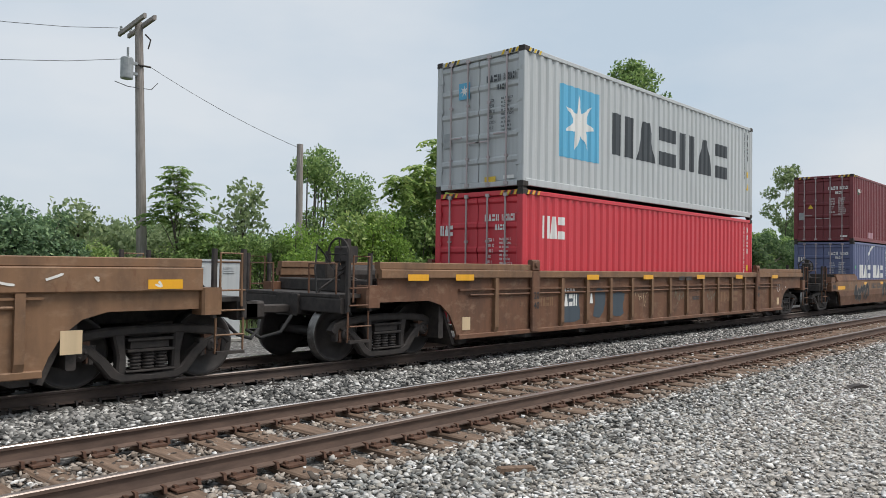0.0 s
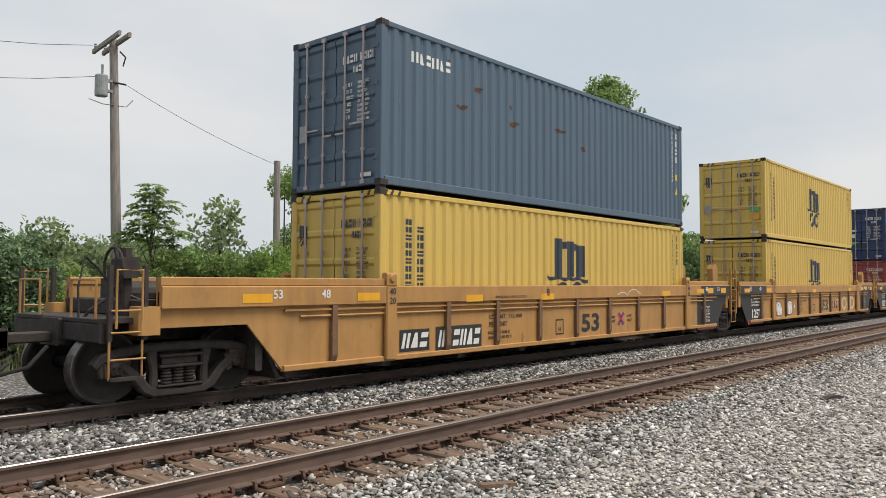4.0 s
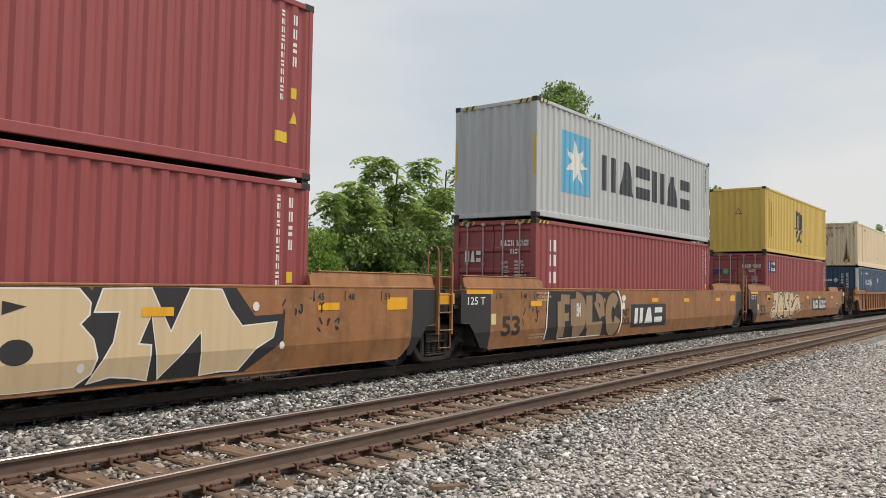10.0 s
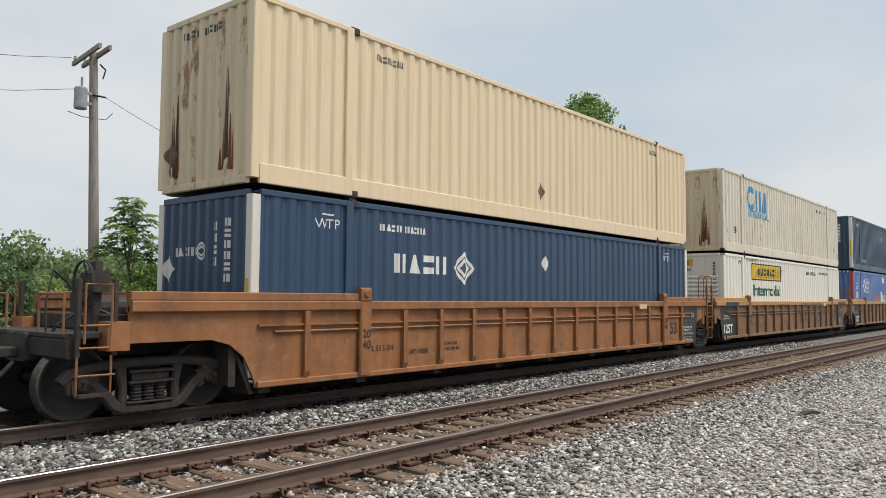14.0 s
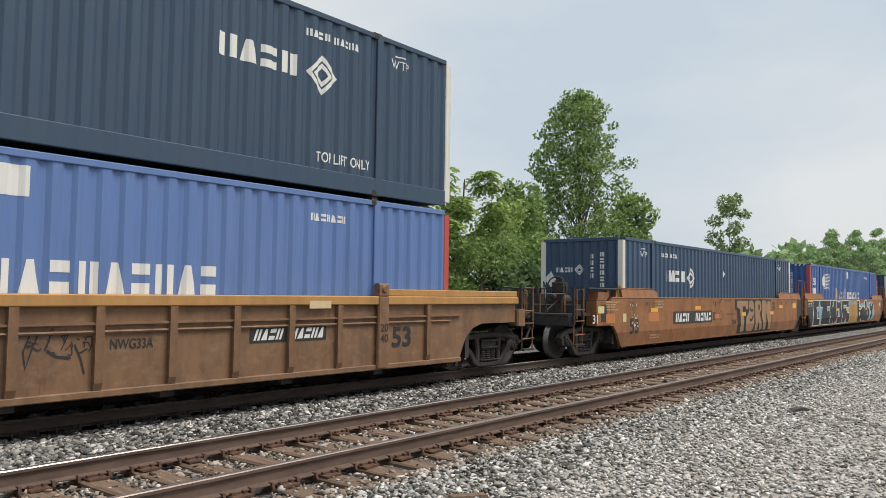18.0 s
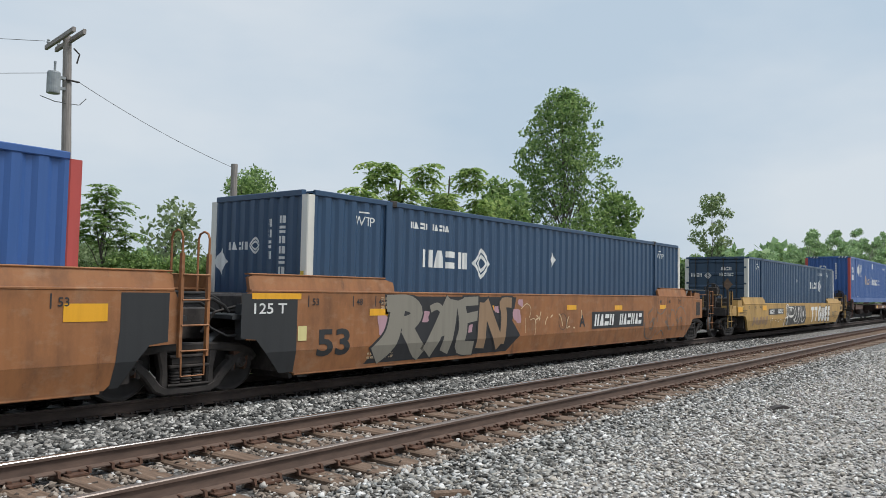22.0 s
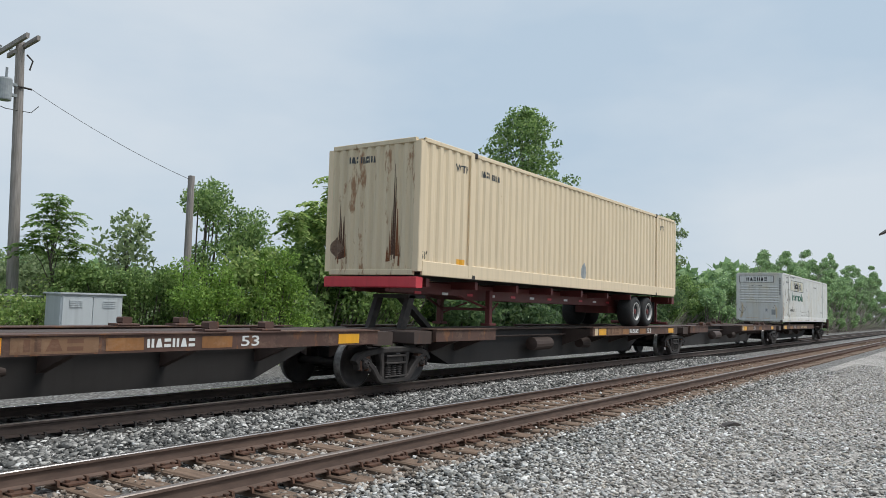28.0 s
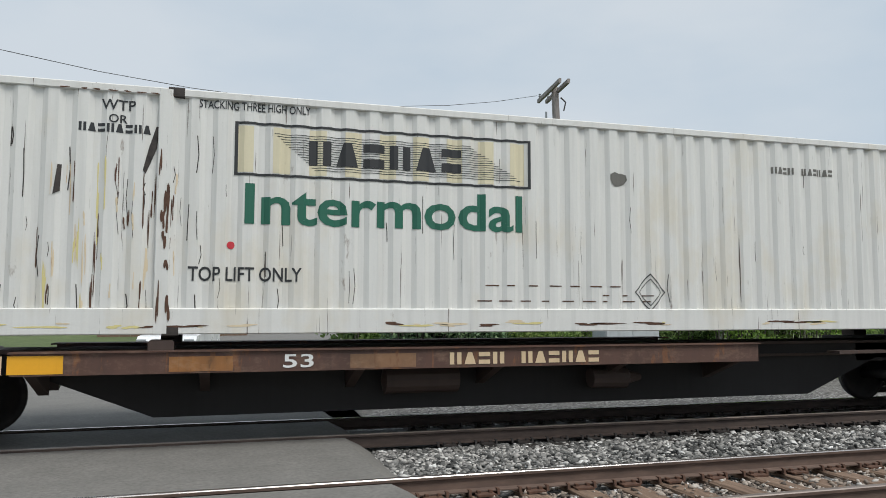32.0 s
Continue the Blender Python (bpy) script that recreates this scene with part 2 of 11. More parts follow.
SKYBLUE = paint("sky_blue_panel_paint", (0.10, 0.40, 0.62), 0.05, 0.45, 0.3)
WORNBLUE = paint("weathered_blue_panel_paint", (0.05, 0.27, 0.50), 0.15, 0.5, 0.5)
INKBLUE = paint("blue_black_lettering_paint", (0.028, 0.040, 0.058), 0.03, 0.5, 0.3)
GREENINK = paint("green_lettering_paint", (0.015, 0.12, 0.075), 0.08, 0.5, 0.3)
BRIGHTYEL = paint("bright_yellow_panel_paint", (0.70, 0.47, 0.03), 0.05, 0.5, 0.2)
PALEYEL = paint("pale_yellow_panel_paint", (0.66, 0.58, 0.25), 0.10, 0.5, 0.3)
FADEDYEL = paint("sun_bleached_yellow_paint", (0.66, 0.60, 0.42), 0.10, 0.5, 0.3)
REFLECT = paint("amber_reflector_sheeting", (0.78, 0.38, 0.015), 0.03, 0.35, 0.1)
ORANGE = paint("orange_lettering_paint", (0.50, 0.175, 0.05), 0.30, 0.5, 0.4)
SIGNBLUE = paint("sign_blue_paint", (0.02, 0.04, 0.18), 0.02, 0.45, 0.1)
LIMEGREEN = paint("green_sticker", (0.08, 0.42, 0.18), 0.0, 0.45, 0.1)
GRAF_BLACK = paint("black_spray_paint", (0.022, 0.022, 0.025), 0.12, 0.6, 0.3)
GRAF_GREY = paint("grey_spray_paint", (0.14, 0.135, 0.12), 0.25, 0.6, 0.4)
GRAF_SILVER = paint("silver_spray_paint", (0.235, 0.215, 0.175), 0.2, 0.5, 0.4)
GRAF_CREAM = paint("cream_spray_paint", (0.62, 0.47, 0.29), 0.12, 0.6, 0.3)
GRAF_WHITE = paint("white_spray_paint", (0.72, 0.70, 0.66), 0.10, 0.6, 0.2)
DULL_BLUE = paint("dull_blue_spray_paint", (0.055, 0.075, 0.095), 0.35, 0.7, 0.5)
PALE_GREEN_SPRAY = paint("thin_pale_green_spray_paint", (0.17, 0.165, 0.115), 0.35, 0.7, 0.5)
DEEP_RUST = paint("orange_brown_rust_streak", (0.20, 0.075, 0.028), 0.5, 0.8, 0.5)
SOILED_AMBER = paint("soiled_amber_sheeting", (0.30, 0.125, 0.03), 0.5, 0.6, 0.4, (0.09, 0.045, 0.02), grime=1.0)
GRAF_BLUE = paint("pale_blue_spray_paint", (0.21, 0.37, 0.47), 0.1, 0.6, 0.4)
GRAF_SEA = paint("blue_spray_paint", (0.10, 0.30, 0.50), 0.15, 0.6, 0.5, grime=0.5)
GRAF_DUN = paint("dun_spray_paint", (0.29, 0.185, 0.105), 0.2, 0.6, 0.4, grime=0.3)
CHARCOAL_SPRAY = paint("charcoal_spray_paint", (0.055, 0.055, 0.056), 0.2, 0.6, 0.5)
GRAF_PINK = paint("pink_spray_paint", (0.44, 0.26, 0.30), 0.1, 0.6, 0.4)
GRAF_TAN = paint("tan_spray_paint", (0.36, 0.205, 0.10), 0.25, 0.6, 0.4, grime=0.5)
GRAF_MAROON = paint("maroon_spray_paint", (0.10, 0.018, 0.03), 0.1, 0.6, 0.4)
GRAF_TEAL = paint("dark_teal_spray_paint", (0.009, 0.019, 0.023), 0.1, 0.6, 0.4)
RUBBER = rough_mat("tyre_rubber", [(0.3, (0.014, 0.014, 0.015)), (0.7, (0.035, 0.034, 0.034))], 20.0, 0.85, 0.3)
RIMWHITE = paint("white_wheel_rim_paint", (0.55, 0.54, 0.52), 0.35, 0.5)
CHASSIS = paint("oxide_red_chassis_paint", (0.12, 0.022, 0.02), 0.35, 0.55)


# ---- building in meshes ----
class Mesh:
    """Vertices and faces of one part."""

    def __init__(self):
        self.v, self.f = [], []

    def poly(self, pts):
        n = len(self.v)
        self.v += [tuple(p) for p in pts]
        self.f.append(tuple(range(n, n + len(pts))))
        return self

    def prism(self, outline, a, b, axis="y"):
        """An outline drawn in the two other axes, carried from a to b along axis."""
        place = {"y": lambda p, d: (p[0], d, p[1]), "x": lambda p, d: (d, p[0], p[1]), "z": lambda p, d: (p[0], p[1], d)}[axis]
        n, k = len(self.v), len(outline)
        self.v += [place(p, a) for p in outline] + [place(p, b) for p in outline]
        self.f.append(tuple(range(n + k - 1, n - 1, -1)))
        self.f.append(tuple(range(n + k, n + 2 * k)))
        for i in range(k):
            j = (i + 1) % k
            self.f.append((n + i, n + j, n + k + j, n + k + i))
        return self

    def box(self, x0, x1, y0, y1, z0, z1, c=0.0):
        """A box; with c its long edges are chamfered."""
        if c <= 0:
            return self.prism([(x0, z0), (x1, z0), (x1, z1), (x0, z1)], y0, y1)
        spans = (x1 - x0, y1 - y0, z1 - z0)
        k = spans.index(max(spans))

        def octagon(a0, a1, b0, b1):
            return [(a0 + c, b0), (a1 - c, b0), (a1, b0 + c), (a1, b1 - c), (a1 - c, b1), (a0 + c, b1), (a0, b1 - c), (a0, b0 + c)]

        if k == 0:
            return self.prism(octagon(y0, y1, z0, z1), x0, x1, "x")
        if k == 1:
            return self.prism(octagon(x0, x1, z0, z1), y0, y1, "y")
        return self.prism(octagon(x0, x1, y0, y1), z0, z1, "z")

    def tube(self, p, q, r, n=8, r2=None):
        p, q = Vector(p), Vector(q)
        d = (q - p).normalized()
        s = d.cross(Vector((0, 0, 1)) if abs(d.z) < 0.9 else Vector((1, 0, 0))).normalized()
        u = d.cross(s)
        r, r2 = float(r), float(r if r2 is None else r2)
        m = len(self.v)
        for c, rad in ((p, r), (q, r2)):
            for i in range(n):
                a = 2 * math.pi * i / n
                self.v.append(tuple(c + rad * (math.cos(a) * s + math.sin(a) * u)))
        for i in range(n):
            j = (i + 1) % n
            self.f.append((m + i, m + j, m + n + j, m + n + i))
        self.f.append(tuple(range(m + n - 1, m - 1, -1)))
        self.f.append(tuple(range(m + n, m + 2 * n)))
        return self

    def path(self, pts, r, n=6):
        """One bent rod through points."""
        pts = [Vector(p) for p in pts]
        m, k, u = len(self.v), len(pts), None
        for i, p in enumerate(pts):
            d = ((p - pts[i - 1]).normalized() if i else Vector()) + ((pts[i + 1] - p).normalized() if i + 1 < k else Vector())
            d = d.normalized() if d.length > 1e-6 else (p - pts[i - 1]).normalized()
            ref = u if u is not None and abs(u.dot(d)) < 0.95 else (Vector((0, 0, 1)) if abs(d.z) < 0.9 else Vector((1, 0, 0)))
            s = d.cross(ref).normalized()
            u = s.cross(d)
            for j in range(n):
                a = 2 * math.pi * j / n
                self.v.append(tuple(p + r * (math.cos(a) * s + math.sin(a) * u)))
        for i in range(k - 1):
            for j in range(n):
                q = (j + 1) % n
                self.f.append((m + i * n + j, m + i * n + q, m + (i + 1) * n + q, m + (i + 1) * n + j))
        self.f += [tuple(range(m + n - 1, m - 1, -1)), tuple(range(m + (k - 1) * n, m + k * n))]
        return self

    def lathe(self, profile, centre, axis="y", n=24):
        """A profile of (along the axis, radius) turned round the axis."""
        m, k = len(self.v), len(profile)
        for i in range(n):
            a = 2 * math.pi * i / n
            for t, r in profile:
                c, s = r * math.cos(a), r * math.sin(a)
                d = {"y": (c, t, s), "z": (c, s, t), "x": (t, c, s)}[axis]
                self.v.append((centre[0] + d[0], centre[1] + d[1], centre[2] + d[2]))
        for i in range(n):
            j = (i + 1) % n
            for q in range(k - 1):
                self.f.append((m + i * k + q, m + i * k + q + 1, m + j * k + q + 1, m + j * k + q))
        return self

    def sweep(self, pts, wide, y0, y1, c=0.025):
        """A cast bar through points (x, z), wide in their plane and from y0 to y1 across, with rounded edges."""
        m, k = len(self.v), len(pts)
        wide = wide if isinstance(wide, (list, tuple)) else [wide] * k
        for i, (x, z) in enumerate(pts):
            a, b = Vector(pts[max(i - 1, 0)]), Vector(pts[min(i + 1, k - 1)])
            d = (b - a).normalized()
            nx, nz, w = -d.y, d.x, wide[i] / 2
            for u, y in ((-w, y0 + c), (-w + c, y0), (w - c, y0), (w, y0 + c), (w, y1 - c), (w - c, y1), (-w + c, y1), (-w, y1 - c)):
                self.v.append((x + nx * u, y, z + nz * u))
        for i in range(k - 1):
            for j in range(8):
                q = (j + 1) % 8
                self.f.append((m + i * 8 + j, m + i * 8 + q, m + (i + 1) * 8 + q, m + (i + 1) * 8 + j))
        self.f += [tuple(range(m + 7, m - 1, -1)), tuple(range(m + (k - 1) * 8, m + k * 8))]
        return self

    def data(self, name, smooth=False):
        me = bpy.data.meshes.new(name)
        me.from_pydata(self.v, [], self.f)
        bm = bmesh.new()
        bm.from_mesh(me)
        bmesh.ops.recalc_face_normals(bm, faces=bm.faces)
        bm.to_mesh(me)
        bm.free()
        if smooth:
            me.polygons.foreach_set("use_smooth", [True] * len(me.polygons))
        me.update()
        return me


def part(name, shape, material, parent, label="", at=None, smooth=False):
    me = shape.data(name, smooth) if isinstance(shape, Mesh) else shape
    if not me.materials:
        me.materials.append(material)
    ob = new(name, me)
    ob.parent = parent
    if at is not None:
        ob.matrix_basis = at
    if label:
        ob["label"] = label
    return ob


ROLLING = []  # things of the train: place along it, height, place across it
TURNING = []  # wheelsets: object, place in the truck, place along the train


def thing(name, label, category, group="", kind="", at=None):
    ob = new(name)
    if at is not None:
        ob.matrix_basis = at
    return tagged(ob, label, category, group, kind)


# ---- lettering and painted marks ----
GLYPHS = {}


def letters(text, bold=0.0, shear=0.0):
    """Triangles of a line of text, one unit high, centred on its middle, and its width."""
    key = (text, bold, shear)
    if key not in GLYPHS:
        cu = bpy.data.curves.new("lettering", "FONT")
        cu.body, cu.size, cu.offset, cu.shear, cu.resolution_u = text, 1.0, bold, shear, 3
        tmp = bpy.data.objects.new("lettering", cu)
        me = tmp.to_mesh()
        pts = [(v.co.x, v.co.y) for v in me.vertices]
        polys = [[pts[i] for i in p.vertices] for p in me.polygons]
        tmp.to_mesh_clear()
        bpy.data.objects.remove(tmp)
        xs, ys = [p[0] for p in pts], [p[1] for p in pts]
        x0, x1, y0, y1 = min(xs), max(xs), min(ys), max(ys)
        h = max(y1 - y0, 1e-6)
        GLYPHS[key] = [[((x - (x0 + x1) / 2) / h, (y - (y0 + y1) / 2) / h) for x, y in p] for p in polys], (x1 - x0) / h
    return GLYPHS[key]


def words(text, x, z, height, width=None, bold=0.0, shear=0.0):
    polys, w = letters(text, bold, shear)
    k = height if width is None else width / w
    return [[(x + px * k, z + pz * height) for px, pz in p] for p in polys]


def stacked(text, x, z_top, height, step):
    """Words that run downwards, letter under letter."""
    out = []
    for i, ch in enumerate(text):
        if ch != " ":
            out += words(ch, x, z_top - i * step, height)
    return out


def rect(x0, x1, z0, z1, lean=0.0):
    return [(x0, z0), (x1, z0), (x1 + lean, z1), (x0 + lean, z1)]


def bars(x0, x1, z0, z1, count, lean=0.0, fill=0.8):
    """Plain shapes in place of a row of characters: pairs of uprights, tapered blocks and level bars in turn."""
    out, pitch = [], (x1 - x0) / count
    for i in range(count):
        a, w, h = x0 + i * pitch, pitch * fill, z1 - z0
        k = i % 3
        if k == 1:
            out.append([(a, z0), (a + w, z0), (a + w * 0.68 + lean, z1), (a + w * 0.32 + lean, z1)])
        elif k == 2:
            out += [rect(a, a + w, z0, z0 + h * 0.36, lean * 0.36), rect(a + lean * 0.64, a + w + lean * 0.64, z0 + h * 0.64, z1, lean * 0.36)]
        else:
            out += [rect(a, a + w * 0.38, z0, z1, lean), rect(a + w * 0.62, a + w, z0, z1, lean)]
    return out


def bars_down(x, z0, z1, count, width, fill=0.72):
    out, pitch = [], (z1 - z0) / count
    for i in range(count):
        z = z0 + i * pitch
        h = pitch * fill
        if i % 3 == 1:
            out += [rect(x - width / 2, x + width / 2, z, z + h * 0.38), rect(x - width / 2, x + width / 2, z + h * 0.62, z + h)]
        else:
            out += [rect(x - width / 2, x - width * 0.10, z, z + h), rect(x + width * 0.12, x + width / 2, z, z + h)]
    return out


def lines_of_bars(x0, x1, z0, z1, rows, seed=1):
    """Small print that cannot be read: rows of words made of tiny upright bars."""
    rnd, out = random.Random(seed), []
    pitch = (z1 - z0) / rows
    h = pitch * 0.56
    cw = min(h * 0.62, (x1 - x0) / 9)
    for r in range(rows):
        x, zb = x0, z1 - (r + 0.8) * pitch
        end = x1 - rnd.random() * 0.35 * (x1 - x0)
        while x < end - cw:
            for _ in range(rnd.randint(2, 6)):
                if x > end - cw:
                    break
                k = rnd.random()
                if k < 0.4:
                    out += [rect(x, x + cw * 0.28, zb, zb + h), rect(x + cw * 0.5, x + cw * 0.78, zb, zb + h)]
                elif k < 0.7:
                    out += [rect(x, x + cw * 0.78, zb, zb + h * 0.32), rect(x, x + cw * 0.78, zb + h * 0.66, zb + h)]
                else:
                    out.append(rect(x + cw * 0.1, x + cw * 0.6, zb, zb + h))
                x += cw
            x += cw * 0.8
    return out


def star(x, z, r, points=7, inner=0.42, turn=90):
    out = []
    for i in range(points):
        a = radians(turn + 360 * i / points)
        b0, b1 = a - math.pi / points, a + math.pi / points
        out.append([(x + r * inner * math.cos(b0), z + r * inner * math.sin(b0)), (x + r * inner * math.cos(b1), z + r * inner * math.sin(b1)), (x + r * math.cos(a), z + r * math.sin(a))])
        out.append([(x, z), (x + r * inner * math.cos(b0), z + r * inner * math.sin(b0)), (x + r * inner * math.cos(b1), z + r * inner * math.sin(b1))])
    return out


def diamond(x, z, w, h):
    return [(x - w / 2, z), (x, z - h / 2), (x + w / 2, z), (x, z + h / 2)]


def ring(outer, inner):
    """The frame between two outlines with the same number of corners."""
    n = len(outer)
    return [[outer[i], outer[(i + 1) % n], inner[(i + 1) % n], inner[i]] for i in range(n)]


def disc(x, z, r, n=16, rz=None):
    rz = r if rz is None else rz
    return [(x + r * math.cos(2 * math.pi * i / n), z + rz * math.sin(2 * math.pi * i / n)) for i in range(n)]


def crescent(x, z, r, a0, a1, thick, n=12):
    out = []
    for i in range(n):
        q = []
        for k in (i, i + 1):
            s = k / n
            a = radians(a0 + (a1 - a0) * s)
            t = thick * math.sin(math.pi * s) + 0.004
            q.append(((x + r * math.cos(a), z + r * math.sin(a)), (x + (r - t) * math.cos(a), z + (r - t) * math.sin(a))))
        out.append([q[0][0], q[1][0], q[1][1], q[0][1]])
    return out


def stroke(pts, width):
    """A brushed line through points of the side, mitred at its bends."""
    if len(pts) > 3 and math.dist(pts[0], pts[-1]) < 1e-9:
        ends = (pts[-2], pts[1])
    else:
        ends = None
    edge = []
    for i, (x, z) in enumerate(pts):
        p = pts[i - 1] if i else (ends[0] if ends else pts[0])
        q = pts[i + 1] if i + 1 < len(pts) else (ends[1] if ends else pts[-1])
        ax, az, bx, bz = x - p[0], z - p[1], q[0] - x, q[1] - z
        la, lb = math.hypot(ax, az), math.hypot(bx, bz)
        ax, az, bx, bz = (ax / la, az / la, bx / lb, bz / lb) if la > 1e-9 and lb > 1e-9 else ((bx / lb, bz / lb) * 2 if lb > 1e-9 else (ax / la, az / la) * 2)
        nx, nz = -(az + bz), ax + bx
        n = math.hypot(nx, nz)
        nx, nz = (nx / n, nz / n) if n > 0.3 else (-az, ax)
        k = width / 2 / max(0.55, nx * -az + nz * ax)
        edge.append(((x + nx * k, z + nz * k), (x - nx * k, z - nz * k)))
    return [[u[0], u[1], v[1], v[0]] for u, v in zip(edge, edge[1:])]


def blob(x, z, w, h, rnd, n=18, rough=0.16, lean=0.0):
    """A swollen letter-like outline."""
    out = []
    p1, p2 = rnd.random() * 6.3, rnd.random() * 6.3
    for i in range(n):
        a = 2 * math.pi * i / n
        k = 1 + rough * math.sin(2 * a + p1) + rough * 0.6 * math.sin(3 * a + p2)
        c, s = math.cos(a), math.sin(a)
        sq = 1 / max(abs(c), abs(s)) ** 0.55
        px, pz = x + w / 2 * k * c * sq * 0.86, z + h / 2 * min(1.12, k) * s * sq * 0.86
        out.append((px + lean * (pz - z), pz))
    return out


def grown(outline, d):
    cx, cz = sum(p[0] for p in outline) / len(outline), sum(p[1] for p in outline) / len(outline)
    out = []
    for x, z in outline:
        r = math.hypot(x - cx, z - cz) or 1.0
        out.append((x + (x - cx) / r * d, z + (z - cz) / r * d))
    return out


class Surface:
    """Where painted marks go: near side or front end of a body, with the profile of its corrugation."""

    def __init__(self, side, plane, breaks=(), depth=None, fold=None):
        self.side, self.plane, self.breaks, self.depth, self.fold, self.shift = side, plane, breaks, depth, fold, 0.0


def mark(name, polys, material, parent, surface, lift=0.004, label=""):
    """Paint on a surface: flat shapes cut along the corrugation's folds and laid on it."""
    bm = bmesh.new()
    for i, p in enumerate(polys):
        try:
            bm.faces.new([bm.verts.new((x + surface.shift, -0.0001 * (i % 9), z)) for x, z in p])
        except ValueError:
            pass
    bmesh.ops.remove_doubles(bm, verts=bm.verts[:], dist=0.0004)
    if surface.depth is not None and bm.verts:
        xs = [v.co.x for v in bm.verts]
        lo, hi = min(xs), max(xs)
        for b in surface.breaks:
            if lo + 0.002 < b < hi - 0.002:
                bmesh.ops.bisect_plane(bm, geom=bm.verts[:] + bm.edges[:] + bm.faces[:], plane_co=(b, 0, 0), plane_no=(1, 0, 0), dist=1e-5)
    if surface.fold is not None:
        bmesh.ops.bisect_plane(bm, geom=bm.verts[:] + bm.edges[:] + bm.faces[:], plane_co=(0, 0, surface.fold), plane_no=(0, 0, 1), dist=1e-5)
    me = bpy.data.meshes.new(name)
    for v in bm.verts:
        if surface.fold is not None:
            v.co.z = max(v.co.z, 0.264)
        d = v.co.y + (surface.depth(v.co.x) if surface.depth else 0.0)
        if surface.fold is not None and v.co.z < surface.fold:
            d += 0.22 * (surface.fold - v.co.z)
        if surface.side == "near":
            v.co = (v.co.x, surface.plane + d - lift, v.co.z)
        else:
            v.co = (surface.plane + d - lift, -v.co.x, v.co.z)
    bm.normal_update()
    want = Vector((0, -1, 0)) if surface.side == "near" else Vector((-1, 0, 0))
    flip = [f for f in bm.faces if f.normal.dot(want) < 0]
    bmesh.ops.reverse_faces(bm, faces=flip)
    bm.to_mesh(me)
    bm.free()
    me.materials.append(material)
    return part(name, me, material, parent, label)


# ---- containers ----
def corrugation(a, b, pitch=0.278, depth=0.036, outer=0.36, slope=0.20):
    """Folds of a corrugated wall from a to b: points (along, depth), 0 being the outer face."""
    n = max(1, round((b - a) / pitch))
    p = (b - a) / n
    pts = [(a, 0.0)]
    for i in range(n):
        x = a + i * p
        o, s = outer * p, slope * p
        pts += [(x + o / 2, 0.0), (x + o / 2 + s, depth), (x + p - o / 2 - s, depth), (x + p - o / 2, 0.0)]
    pts.append((b, 0.0))
    return pts


def profile_of(pts):
    xs, ds = np.array([p[0] for p in pts]), np.array([p[1] for p in pts])
    return lambda x: float(np.interp(x, xs, ds))


def connectors(ob, ex, hw):
    """Twist locks between a stacked container and the one below it."""
    me = use("connector_mesh", lambda: Mesh().box(-0.07, 0.07, -0.06, 0.06, -0.064, 0.0, 0.01).data("twist_lock"))
    for e in (-1, 1):
        for s in (-1, 1):
            part("twist_lock", me, GRIME, ob, at=pose(e * (ex - 0.09), s * (hw - 0.085), 0))


